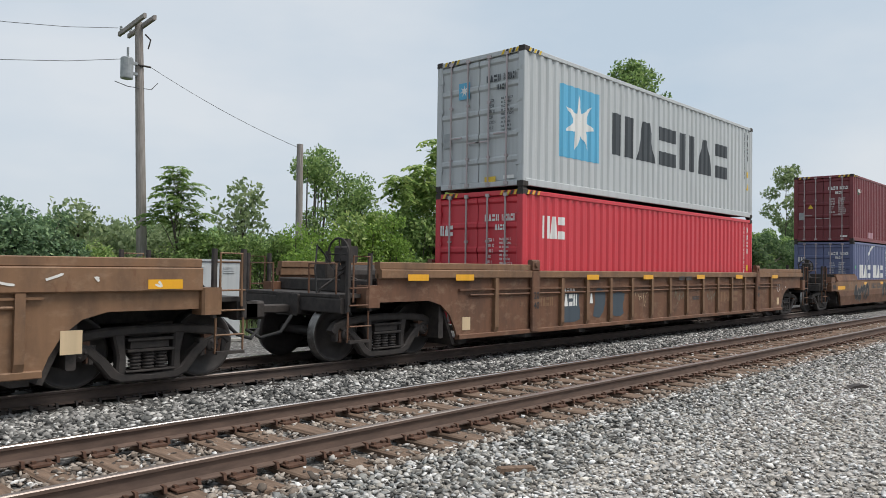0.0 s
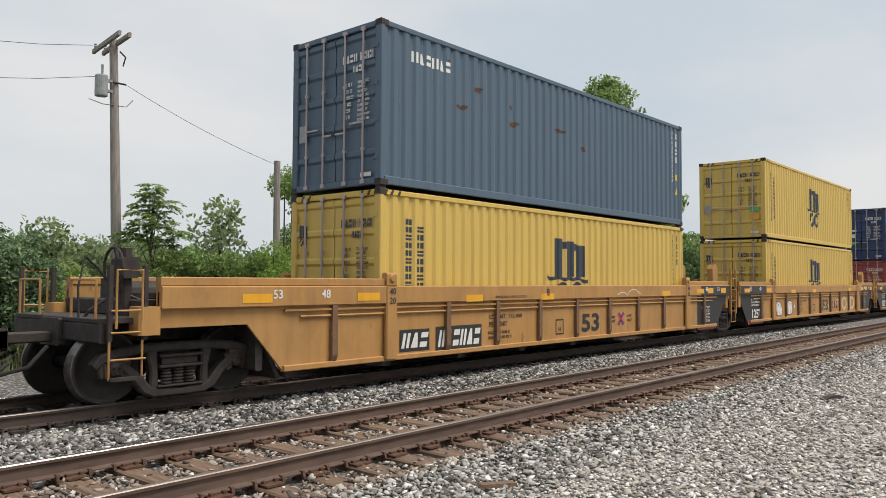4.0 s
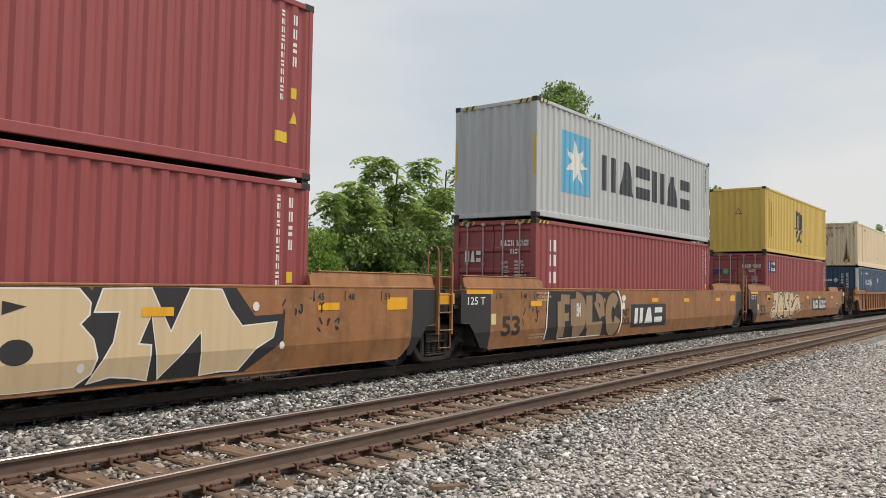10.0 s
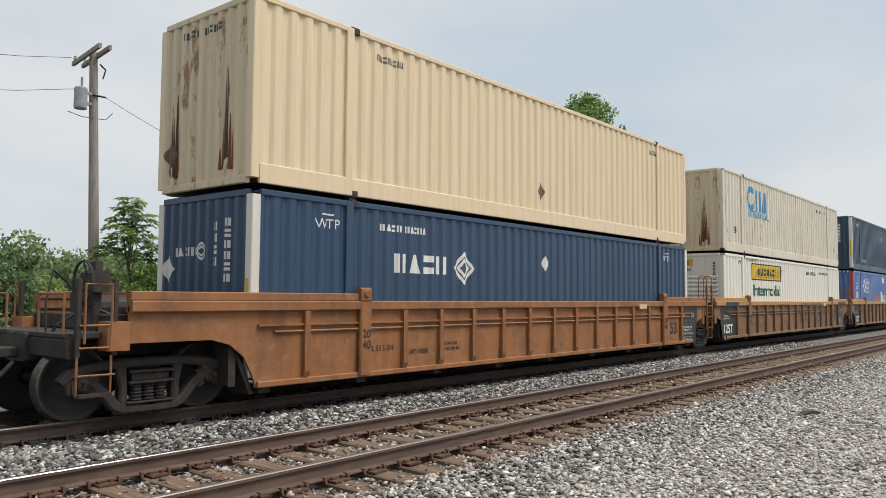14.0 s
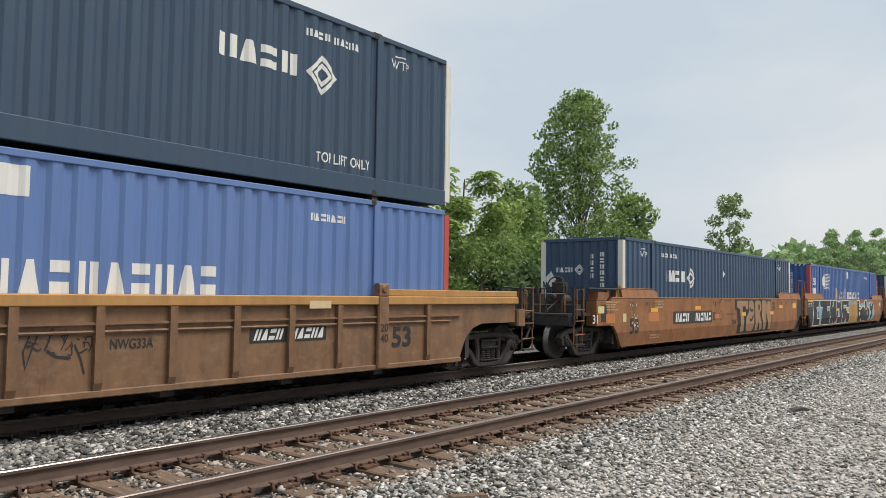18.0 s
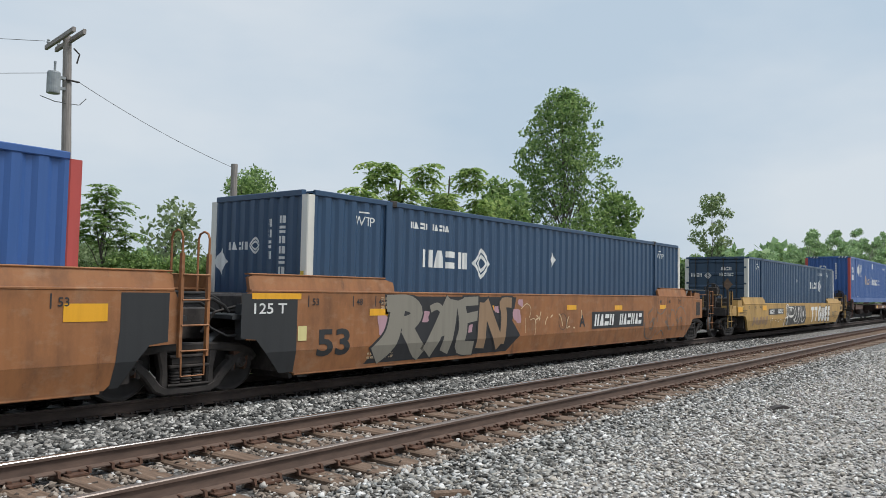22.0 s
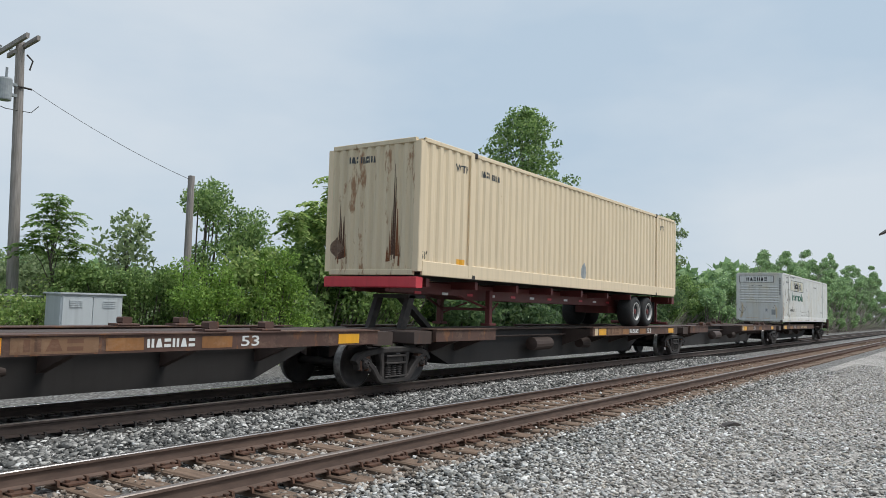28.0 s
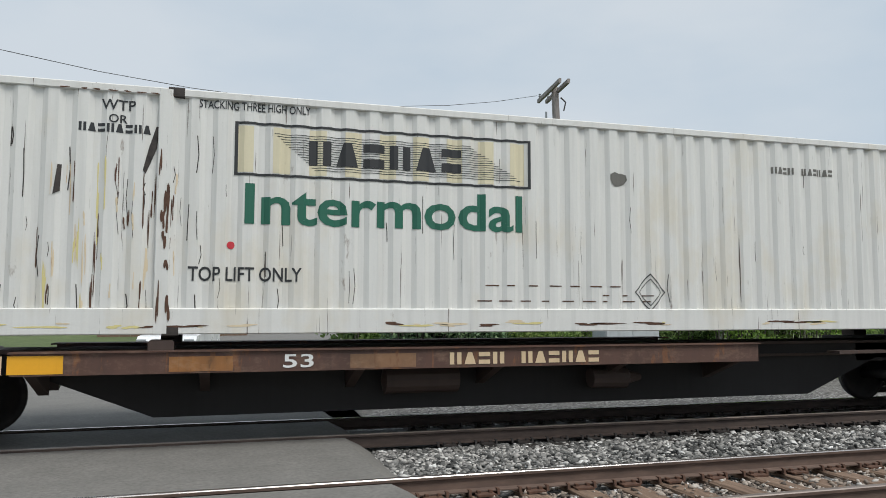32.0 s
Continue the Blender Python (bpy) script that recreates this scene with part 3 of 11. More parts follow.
def container(name, label, x, base, length, height, paintwork, front="doors", posts=None, width=2.44, domestic=False, group="", rod=None, pitch=0.278, end_paint=None):
    """A steel shipping container; x is the place of its middle along the train. Returns it with its surfaces."""
    ob = thing(name, label, "shipping container", group)
    ROLLING.append((ob, x, base, -0.012))
    hl, hw = length / 2, width / 2
    post_paint = posts or paintwork
    end_paint = end_paint or paintwork
    inner = hl - 0.10 if not domestic else hl - 0.16
    folds = corrugation(-inner, inner, pitch)
    wall_y = -hw + 0.015
    top, bottom = height - 0.10, 0.16 if not domestic else 0.31
    for s in (-1, 1):
        outline = [(u, s * (hw - 0.015 - d)) for u, d in folds]
        outline += [(inner, s * (hw - 0.075)), (-inner, s * (hw - 0.075))]
        part("side_wall", Mesh().prism(outline, bottom, top, "z"), paintwork, ob)
        part("top_rail", Mesh().box(-inner, inner, *sorted((s * hw, s * (hw - 0.06))), height - 0.11, height - 0.015, 0.012), paintwork, ob)
        part("bottom_rail", Mesh().box(-inner, inner, *sorted((s * hw, s * (hw - 0.05))), 0.02, bottom + 0.01, 0.012), paintwork, ob)
        for e in (-1, 1):
            part("corner_post", Mesh().box(*sorted((e * hl, e * inner)), *sorted((s * hw, s * (hw - 0.16))), 0.1, height - 0.1, 0.015), post_paint, ob, "white painted corner post" if posts is POSTWHITE else ("red painted corner post" if posts is POSTRED else ""))
    ex = 6.096 if domestic else hl
    casting = use("casting_mesh", lambda: Mesh().box(-0.09, 0.09, -0.08, 0.08, -0.06, 0.06, 0.012).tube((0, -0.083, 0), (0, 0.083, 0), 0.03, 8).data("corner_casting"))
    for e in (-1, 1):
        for s in (-1, 1):
            for z in (0.06, height - 0.06):
                part("corner_casting", casting, SIDEFRAME, ob, at=pose(e * (ex - 0.09), s * (hw - 0.078), z))
            if domestic:
                part("lifting_post", Mesh().box(e * ex - 0.10, e * ex + 0.06, *sorted((s * (hw + 0.004), s * (hw - 0.05))), 0.03, height - 0.03, 0.01), paintwork, ob)
    if base > 2.5:
        connectors(ob, ex, hw)
    part("roof", Mesh().box(-inner, inner, -hw + 0.03, hw - 0.03, height - 0.06, height - 0.03), paintwork, ob)
    part("floor_frame", Mesh().box(-inner, inner, -hw + 0.06, hw - 0.06, 0.05, 0.16), GRIME, ob)
    part("rear_end_wall", Mesh().box(inner - 0.02, hl - 0.01, -hw + 0.14, hw - 0.14, 0.1, height - 0.08), paintwork, ob)
    for z0, z1 in ((0.02, 0.14), (height - 0.12, height - 0.015)):
        part("end_rail", Mesh().box(-hl, -hl + 0.09, -hw + 0.15, hw - 0.15, z0, z1, 0.012), end_paint, ob)
    side = Surface("near", -hw + 0.015, [u for u, d in folds], profile_of(folds))
    e_in = hw - 0.16
    if front == "wall":
        ef = corrugation(-e_in, e_in, 0.25, 0.045)
        outline = [(-hl + 0.012 + d, u) for u, d in ef] + [(-hl + 0.09, e_in), (-hl + 0.09, -e_in)]
        part("end_wall", Mesh().prism(outline, 0.13, height - 0.1, "z"), end_paint, ob)
        end = Surface("end", -hl + 0.012, [u for u, d in ef], profile_of([(-u, d) for u, d in reversed(ef)]))
    elif front == "louvred":
        m = Mesh().box(-hl + 0.02, -hl + 0.09, -e_in, e_in, 0.13, height - 0.1)
        part("end_wall", m, end_paint, ob)
        m = Mesh()
        for i in range(7):
            z = height * 0.38 + i * (height * 0.36) / 7
            m.prism([(-hl + 0.02, z), (-hl - 0.004, z + 0.04), (-hl - 0.004, z + 0.075), (-hl + 0.02, z + 0.115)], -e_in + 0.06, e_in - 0.06)
        part("pressed_rib", m, end_paint, ob)
        end = Surface("end", -hl + 0.02)
    else:
        for s in (-1, 1):
            leaf = Mesh()
            y0, y1 = sorted((s * 0.012, s * e_in))
            rows = 5
            zz0, zz1 = 0.15, height - 0.13
            face = []
            for i in range(rows):
                b = zz0 + (zz1 - zz0) * (i + 1) / rows
                face += [(-hl + 0.045, b - 0.16), (-hl + 0.012, b - 0.115), (-hl + 0.012, b - 0.045), (-hl + 0.045, b - 0.004)]
            leaf.prism([(-hl + 0.085, zz0), (-hl + 0.045, zz0)] + face + [(-hl + 0.045, zz1), (-hl + 0.085, zz1)], y0, y1)
            door = part("door", leaf, end_paint, ob)
            for k in (0.27, 0.73):
                y = s * (0.012 + (e_in - 0.012) * k)
                part("locking_rod", Mesh().tube((-hl - 0.012, y, 0.06), (-hl - 0.012, y, height - 0.07), 0.020, 8).box(-hl - 0.03, -hl + 0.02, y - 0.05, y + 0.05, 0.05, 0.12).box(-hl - 0.03, -hl + 0.02, y - 0.05, y + 0.05, height - 0.14, height - 0.07).box(-hl - 0.025, -hl + 0.02, y - 0.04, y + 0.04, height * 0.62, height * 0.62 + 0.05).box(-hl - 0.025, -hl + 0.02, y - 0.04, y + 0.04, height * 0.22, height * 0.22 + 0.05), rod or ROD, door)
                part("door_handle", Mesh().box(-hl - 0.03, -hl - 0.012, min(y, y - s * 0.34), max(y, y - s * 0.34), 0.98 + 0.14 * (k > 0.5), 1.015 + 0.14 * (k > 0.5), 0.004), rod or ROD, door)
            for k in range(4):
                z = zz0 + (zz1 - zz0) * (k + 0.5) / 4
                part("hinge", Mesh().box(-hl - 0.012, -hl + 0.03, *sorted((s * (e_in - 0.03), s * (e_in + 0.09))), z - 0.035, z + 0.035), end_paint, door)
        end = Surface("end", -hl + 0.008)
    return ob, side, end


# ---- trucks ----
AXLE, WHEEL_R = 0.89, 0.46


def sideframe_mesh():
    """Two cast sideframes with bowed top, sloping tension members and open windows, and the bolster between them."""
    m = Mesh()
    for s in (-1, 1):
        y0, y1 = sorted((s * 0.90, s * 1.07))
        m.sweep([(-1.16, 0.50), (-1.06, 0.60), (-0.86, 0.665), (-0.5, 0.70), (0, 0.71), (0.5, 0.70), (0.86, 0.665), (1.06, 0.60), (1.16, 0.50)], [0.10, 0.13, 0.13, 0.12, 0.12, 0.12, 0.13, 0.13, 0.10], y0, y1)
        m.sweep([(-1.0, 0.58), (-0.80, 0.50), (-0.62, 0.34), (-0.48, 0.17), (-0.36, 0.115), (0, 0.10), (0.36, 0.115), (0.48, 0.17), (0.62, 0.34), (0.80, 0.50), (1.0, 0.58)], [0.10, 0.12, 0.13, 0.14, 0.13, 0.10, 0.13, 0.14, 0.13, 0.12, 0.10], y0, y1)
        for e in (-1, 1):
            m.sweep([(e * 0.37, 0.14), (e * 0.37, 0.40), (e * 0.41, 0.68)], [0.13, 0.11, 0.16], y0 + 0.01, y1 - 0.01)
            m.sweep([(e * 0.74, 0.56), (e * 0.755, 0.32)], [0.10, 0.07], y0 + 0.02, y1 - 0.02, 0.015)
            m.sweep([(e * 1.08, 0.56), (e * 1.065, 0.36)], [0.09, 0.06], y0 + 0.02, y1 - 0.02, 0.015)
        m.box(-0.31, 0.31, *sorted((s * 0.84, s * 1.10)), 0.43, 0.47, 0.01)
        m.box(-0.31, 0.31, *sorted((s * 0.84, s * 1.095)), 0.57, 0.61, 0.01)
        m.box(-0.26, 0.26, *sorted((s * 0.82, s * 1.05)), 0.47, 0.57, 0.01)
        m.box(-0.33, 0.33, *sorted((s * 0.88, s * 1.09)), 0.175, 0.205, 0.01)
    m.box(-0.22, 0.22, -0.9, 0.9, 0.42, 0.72, 0.03)
    for e in (-1, 1):
        m.box(e * 0.50 - 0.05, e * 0.50 + 0.05, -0.78, 0.78, 0.30, 0.40, 0.02)
    return m.data("truck")


def wheelset_mesh():
    m = Mesh()
    for s in (-1, 1):
        prof = [(0.66, 0.10), (0.70, 0.36), (0.665, 0.40), (0.665, 0.485), (0.69, 0.492), (0.705, 0.465), (0.79, WHEEL_R), (0.80, 0.445), (0.79, 0.40), (0.745, 0.36), (0.735, 0.18), (0.80, 0.13), (0.80, 0.09), (0.90, 0.085), (0.90, 0.0)]
        m.lathe([(s * t, r) for t, r in prof], (0, 0, 0), "y", 36)
        for k in range(3):
            a = 2 * math.pi * k / 3
            m.box(0.05 * math.cos(a) - 0.015, 0.05 * math.cos(a) + 0.015, *sorted((s * 1.075, s * 1.11)), 0.05 * math.sin(a) - 0.015, 0.05 * math.sin(a) + 0.015)
        m.lathe([(s * 0.90, 0.095), (s * 1.06, 0.095), (s * 1.085, 0.075), (s * 1.085, 0.0)], (0, 0, 0), "y", 16)
    m.tube((0, -0.66, 0), (0, 0.66, 0), 0.08, 12)
    me = m.data("wheelset")
    me.materials.append(WHEELSTEEL)
    me.materials.append(TREAD)
    idx = []
    for p in me.polygons:
        r = [math.hypot(me.vertices[i].co.x, me.vertices[i].co.z) for i in p.vertices]
        idx.append(1 if min(r) > 0.44 and max(r) < 0.493 else 0)
    me.polygons.foreach_set("material_index", idx)
    me.polygons.foreach_set("use_smooth", [True] * len(idx))
    return me


def spring_mesh():
    m = Mesh()
    for k in (-1, 0, 1):
        prof = []
        for i in range(5):
            z = 0.207 + i * 0.044
            prof += [(z, 0.052), (z + 0.008, 0.082), (z + 0.028, 0.082), (z + 0.036, 0.052)]
        m.lathe(prof, (k * 0.175, 0, 0), "z", 12)
    return m.data("spring_nest", True)


def adapter_mesh():
    m = Mesh().box(-0.12, 0.12, -0.06, 0.06, 0.05, 0.16, 0.015)
    m.prism([(-0.15, 0.10), (-0.13, -0.10), (-0.08, -0.13), (-0.08, 0.06), (0.08, 0.06), (0.08, -0.13), (0.13, -0.10), (0.15, 0.10)], -0.05, 0.05)
    return m.data("bearing_adapter")


def truck(parent, x, along):
    """A two-axle freight truck under a car; x in the car's space, along: the car's place in the train."""
    t = part("truck", use("truck_mesh", sideframe_mesh), SIDEFRAME, parent, "dusty cast steel truck", pose(x, 0, 0))
    for e in (-1, 1):
        w = part("wheelset", use("wheelset_mesh", wheelset_mesh), WHEELSTEEL, t, "worn steel wheels on an axle", pose(e * AXLE, 0, WHEEL_R))
        TURNING.append((w, e * AXLE, along + x + e * AXLE))
        for s in (-1, 1):
            part("bearing_adapter", use("adapter_mesh", adapter_mesh), PLATE, t, at=pose(e * AXLE, s * 0.99, WHEEL_R))
    for s in (-1, 1):
        part("spring_nest", use("spring_mesh", spring_mesh), SIDEFRAME, t, "coil springs", pose(0, s * 0.985, 0))
    return t


# ---- well cars ----
def ladder(parent, x, y, z0, z1, material, wide=0.42, rungs=5):
    m = Mesh()
    for s in (-1, 1):
        m.box(x + s * wide / 2 - 0.022, x + s * wide / 2 + 0.022, y - 0.03, y + 0.03, z0, z1)
    ob = part("ladder", m, material, parent)
    for i in range(rungs):
        z = z0 + 0.08 + (min(z1, 1.75) - z0 - 0.1) * i / (rungs - 1)
        part("rung", Mesh().tube((x - wide / 2, y - 0.035, z), (x + wide / 2, y - 0.035, z), 0.014, 6), material, ob)
    return ob


def hand_rail(parent, pts, material, r=0.017):
    return part("grab_rail", Mesh().path(pts, r, 6), material, parent)


def coupler(parent, x, e):
    m = Mesh().box(*sorted((x, x + e * 0.75)), -0.09, 0.09, 0.78, 0.92, 0.02)
    m.box(*sorted((x + e * 0.6, x + e * 0.95)), -0.17, 0.13, 0.70, 0.99, 0.04)
    part("coupler", m, SIDEFRAME, parent)
    part("air_hose", Mesh().path([(x + e * 0.2, -0.35, 0.75), (x + e * 0.45, -0.40, 0.50), (x + e * 0.75, -0.30, 0.42), (x + e * 0.95, -0.2, 0.55)], 0.028, 8), RUBBER, parent)


def brake_stand(car, x, e):
    """Hand brake of a car end: wheel, gear housing, reservoir and pipes on a stand."""
    st = part("brake_stand", Mesh().box(x - 0.06, x + 0.06, -0.78, -0.62, 1.12, 2.02, 0.02).box(x - 0.12, x + 0.12, -0.86, -0.54, 1.62, 1.90, 0.03), GRIME, car, "dark hand brake stand")
    rim = [(x + e * 0.16, -0.70 + 0.27 * math.cos(a), 1.76 + 0.27 * math.sin(a)) for a in [2 * math.pi * i / 16 for i in range(17)]]
    m = Mesh().path(rim, 0.018, 6)
    for i in range(0, 16, 4):
        m.tube((x + e * 0.10, -0.70, 1.76), rim[i], 0.012, 6)
    part("brake_wheel", m, SIDEFRAME, st, "spoked steel brake wheel")
    part("air_reservoir", Mesh().lathe([(-0.42, 0.0), (-0.38, 0.17), (0.38, 0.17), (0.42, 0.0)], (x - e * 0.55, -0.35, 1.42), "x", 14), GRIME, car)
    part("control_valve", Mesh().box(x - e * 0.30 - 0.16, x - e * 0.30 + 0.16, 0.0, 0.35, 1.12, 1.62, 0.03).tube((x - e * 0.3, 0.15, 1.6), (x - e * 0.3, 0.15, 1.82), 0.05, 8), GRIME, car)
    part("brake_hose", Mesh().path([(x, -0.62, 1.3), (x + e * 0.25, -0.45, 1.75), (x + e * 0.45, -0.5, 1.9), (x + e * 0.58, -0.62, 1.5), (x + e * 0.6, -0.7, 1.1)], 0.016, 6), RUBBER, car)


def end_gear(car, e, half, out, body, steps=True, style="ribbed", tall=1.5):
    """Platform, grab rails and coupler of an outer car end; e is the way it faces."""
    x0, x1 = half - 1.2, half + out
    part("end_sill", Mesh().box(*sorted((e * (x1 - 0.16), e * x1)), -1.34, 1.34, 0.82, 1.06, 0.02), SIDEFRAME, car)
    part("draft_sill", Mesh().box(*sorted((e * (half - 2.0), e * (x1 + 0.05))), -0.30, 0.30, 0.74, 1.10, 0.02), GRIME, car)
    part("end_platform", Mesh().box(*sorted((e * x0, e * x1)), -1.30, 1.30, 1.06, 1.12, 0.01), GRIME, car)
    coupler(car, e * x1, e)
    for s in (-1, 1):
        y = s * 1.40
        for u in (0.10, 0.55):
            part("corner_post", Mesh().box(*sorted((e * (x1 - u - 0.03), e * (x1 - u + 0.03))), *sorted((s * 1.36, s * 1.43)), 0.85, tall, 0.008), SIDEFRAME if tall < 2 else body, car)
        hand_rail(car, [(e * (x1 - 0.16), y + s * 0.05, 1.0), (e * (x1 - 0.16), y + s * 0.05, tall - 0.06), (e * (x1 - 0.49), y + s * 0.05, tall - 0.06), (e * (x1 - 0.49), y + s * 0.05, 1.1)], body)
        hand_rail(car, [(e * (x1 - 0.10), y, 0.85), (e * (x1 - 0.10), y, 0.38), (e * (x1 - 0.52), y, 0.38), (e * (x1 - 0.52), y, 0.85)], body)
        for z in (0.62, 0.95, 1.22):
            part("rung", Mesh().tube((e * (x1 - 0.55), s * 1.44, z), (e * (x1 - 0.10), s * 1.44, z), 0.014, 6), body, car)
        hand_rail(car, [(e * (x1 - 0.02), s * 0.5, 1.1), (e * (x1 - 0.02), s * 0.5, 1.6), (e * (x1 - 0.02), s * 1.2, 1.6), (e * (x1 - 0.02), s * 1.2, 1.1)], body)
        part("corner_step", Mesh().box(*sorted((e * (x1 - 0.52), e * (x1 - 0.10))), *sorted((s * 1.36, s * 1.46)), 0.36, 0.40), GRIME, car)
        if style == "ribbed":
            part("valve_box", Mesh().box(*sorted((e * (half + 0.505), e * (half + 0.80))), *sorted((s * 1.16, s * 1.46)), 0.90, 1.26, 0.03), body, car)
    part("cross_beam", Mesh().box(*sorted((e * (half + 0.35), e * (half + 0.60))), -1.20, 1.20, 1.12, 1.34, 0.02), GRIME, car)
    part("air_pipe", Mesh().path([(e * (half - 1.0), -0.9, 1.18), (e * (half + 0.2), -0.95, 1.20), (e * (half + 0.7), -0.7, 1.45), (e * (x1 - 0.2), -0.6, 1.2), (e * (x1 - 0.05), -0.4, 0.8)], 0.022, 6), GRIME, car)
    if e < 0 and steps:
        brake_stand(car, e * (half + 0.62), e)


def well_car(label, x, half, body, style, trim=None, joint_front=False, joint_rear=False, own_front=True, own_rear=True, black_ends=False, group="", arched=False, ladder_rear=False, top=1.50, lid_paint=None, rib_paint=None, tall=1.78, chord=0.30, bay=None):
    """A double-stack well car. half: from its middle to each truck. style: ribbed or smooth sides."""
    car = thing("well_car", label, "railway car", group)
    ROLLING.append((car, x, 0.0, 0.0))
    trim = trim or body
    reach = 0.5 if style == "ribbed" else -0.68
    ends = {-1: (half - 0.45) if joint_front else half + reach, 1: (half - 0.45) if joint_rear else half + reach}
    outer = {-1: not joint_front, 1: not joint_rear}
    well = half - 1.45
    for s in (-1, 1):
        out = 1.44
        yo, yi = sorted((s * out, s * (out - 0.07)))
        if style == "ribbed":
            lower = [(-ends[-1], 1.08), (-ends[-1], 0.98)]
            if arched:
                lower += [(-well - 0.75, 0.98), (-well - 0.45, 0.90), (-well - 0.22, 0.72), (-well - 0.08, 0.48), (-well, 0.28), (well, 0.28), (well + 0.08, 0.48), (well + 0.22, 0.72), (well + 0.45, 0.90), (well + 0.75, 0.98)]
            else:
                lower += [(-well - 0.62, 0.98), (-well, 0.28), (well, 0.28), (well + 0.62, 0.98)]
            lower += [(ends[1], 0.98), (ends[1], 1.08)]
            a, b = sorted((s * (out - 0.06), s * (out - 0.10)))
            side = part("side_panel", Mesh().prism(lower + [(ends[1], 1.45), (-ends[-1], 1.45)], a, b), body, car)
            part("top_chord", Mesh().box(-ends[-1], ends[1], *sorted((s * (out + 0.02), s * (out - 0.14))), 1.52 - chord, 1.52, 0.015), trim, side)
            part("bottom_chord", Mesh().box(-well, well, *sorted((s * (out - 0.01), s * (out - 0.12))), 0.26, 0.35, 0.012), body, side)
            n = round(2 * well / 1.18)
            rib = Mesh().prism([(s * (out - 0.07), 0.30), (s * (out - 0.035), 0.30), (s * (out + 0.015), 0.44), (s * (out + 0.015), 1.52 - chord), (s * (out - 0.07), 1.52 - chord)], -0.055, 0.055, "x").data("rib")
            spots = [k * bay for k in range(-7, 8) if abs(k * bay) < 5.5] + [-7.2, 7.2] if bay else [-well + 0.25 + (2 * well - 0.5) * i / n for i in range(n + 1)]
            for u in spots:
                part("rib", rib, rib_paint or trim, side, at=pose(u, 0, 0))
            part("brake_pipe", Mesh().tube((-well + 0.3, s * (out - 0.035), 1.06), (well - 0.3, s * (out - 0.035), 1.06), 0.022, 6), body, side)
            part("ledge", Mesh().box(-well, well, *sorted((s * (out - 0.005), s * (out - 0.09))), 1.145, 1.175), body, side)
            for e in (-1, 1):
                part("end_guide", Mesh().box(*sorted((e * 6.05, e * ends[e])), *sorted((s * (out - 0.02), s * (out - 0.16))), 1.521, 1.64, 0.012), trim, side)
                part("pin_casting", Mesh().box(e * 5.97 - 0.12, e * 5.97 + 0.12, *sorted((s * (out + 0.03), s * (out - 0.10))), 1.5, 1.74, 0.03).lathe([(s * (out + 0.031), 0.07), (s * (out + 0.06), 0.05), (s * (out + 0.06), 0.0)], (e * 5.97, 0, 1.64), "y", 12), body, side)
                part("chord_bracket", Mesh().box(e * 5.97 - 0.13, e * 5.97 + 0.13, *sorted((s * (out + 0.04), s * (out - 0.04))), 0.30, 1.5, 0.02), body, side)
        else:
            up = [(-ends[-1], top - 0.10), (-ends[-1], 0.80), (-well - 0.58, 0.78), (-well - 0.40, 0.60), (well + 0.40, 0.60), (well + 0.58, 0.78), (ends[1], 0.80), (ends[1], top - 0.10), (ends[1] - 0.05, top), (-ends[-1] + 0.05, top)]
            side = part("side_panel", Mesh().prism(up, yo, yi), body, car)
            low = Mesh().prism([(-well - 0.398, 0.598), (-well - 0.05, 0.25), (well + 0.05, 0.25), (well + 0.398, 0.598)], yo, yi)
            low.v = [(a, b - s * 0.22 * (0.60 - c), c) for a, b, c in low.v]
            part("lower_panel", low, body, side)
            part("bottom_chord", Mesh().box(-well, well, *sorted((s * (out - 0.08), s * (out - 0.19))), 0.21, 0.26, 0.01), trim, side)
            part("top_chord", Mesh().box(-ends[-1] + 0.06, ends[1] - 0.06, *sorted((s * (out + 0.008), s * (out - 0.12))), top + 0.001, top + 0.04, 0.01), body, side)
            for e in (-1, 1):
                far = half - (1.42 if top > 1.4 else 0.74) if outer[e] else ends[e] - 0.05
                m = Mesh().prism([(e * far, top + 0.041), (e * far, top + 0.22), (e * (far - 0.10), top + 0.26), (e * 6.3, top + 0.26), (e * 6.05, top + 0.20), (e * 6.05, top + 0.041)], yo + s * -0.02, yi + s * -0.02)
                m.v = [(a, b - s * 0.25 * (c - top - 0.04), c) for a, b, c in m.v]
                part("end_guide", m, body, side)
                part("guide_cap", Mesh().box(*sorted((e * 6.25, e * far)), *sorted((s * (out - 0.06), s * (out - 0.16))), top + 0.26, top + 0.285, 0.008), body, side)
                if outer[e] and top > 1.4:
                    part("roof_plate", Mesh().box(*sorted((e * (far + 0.004), e * (half + 0.42))), *sorted((s * (out - 0.03), s * (out - 0.55))), top + 0.225, top + 0.265, 0.01), BLACKPAINT, side, "dark steel walkway plate")
                    for u in (0.12, 0.62):
                        part("plate_post", Mesh().box(*sorted((e * (far + u), e * (far + u + 0.12))), *sorted((s * (out - 0.10), s * (out - 0.20))), top - 0.02, top + 0.225), body, side)
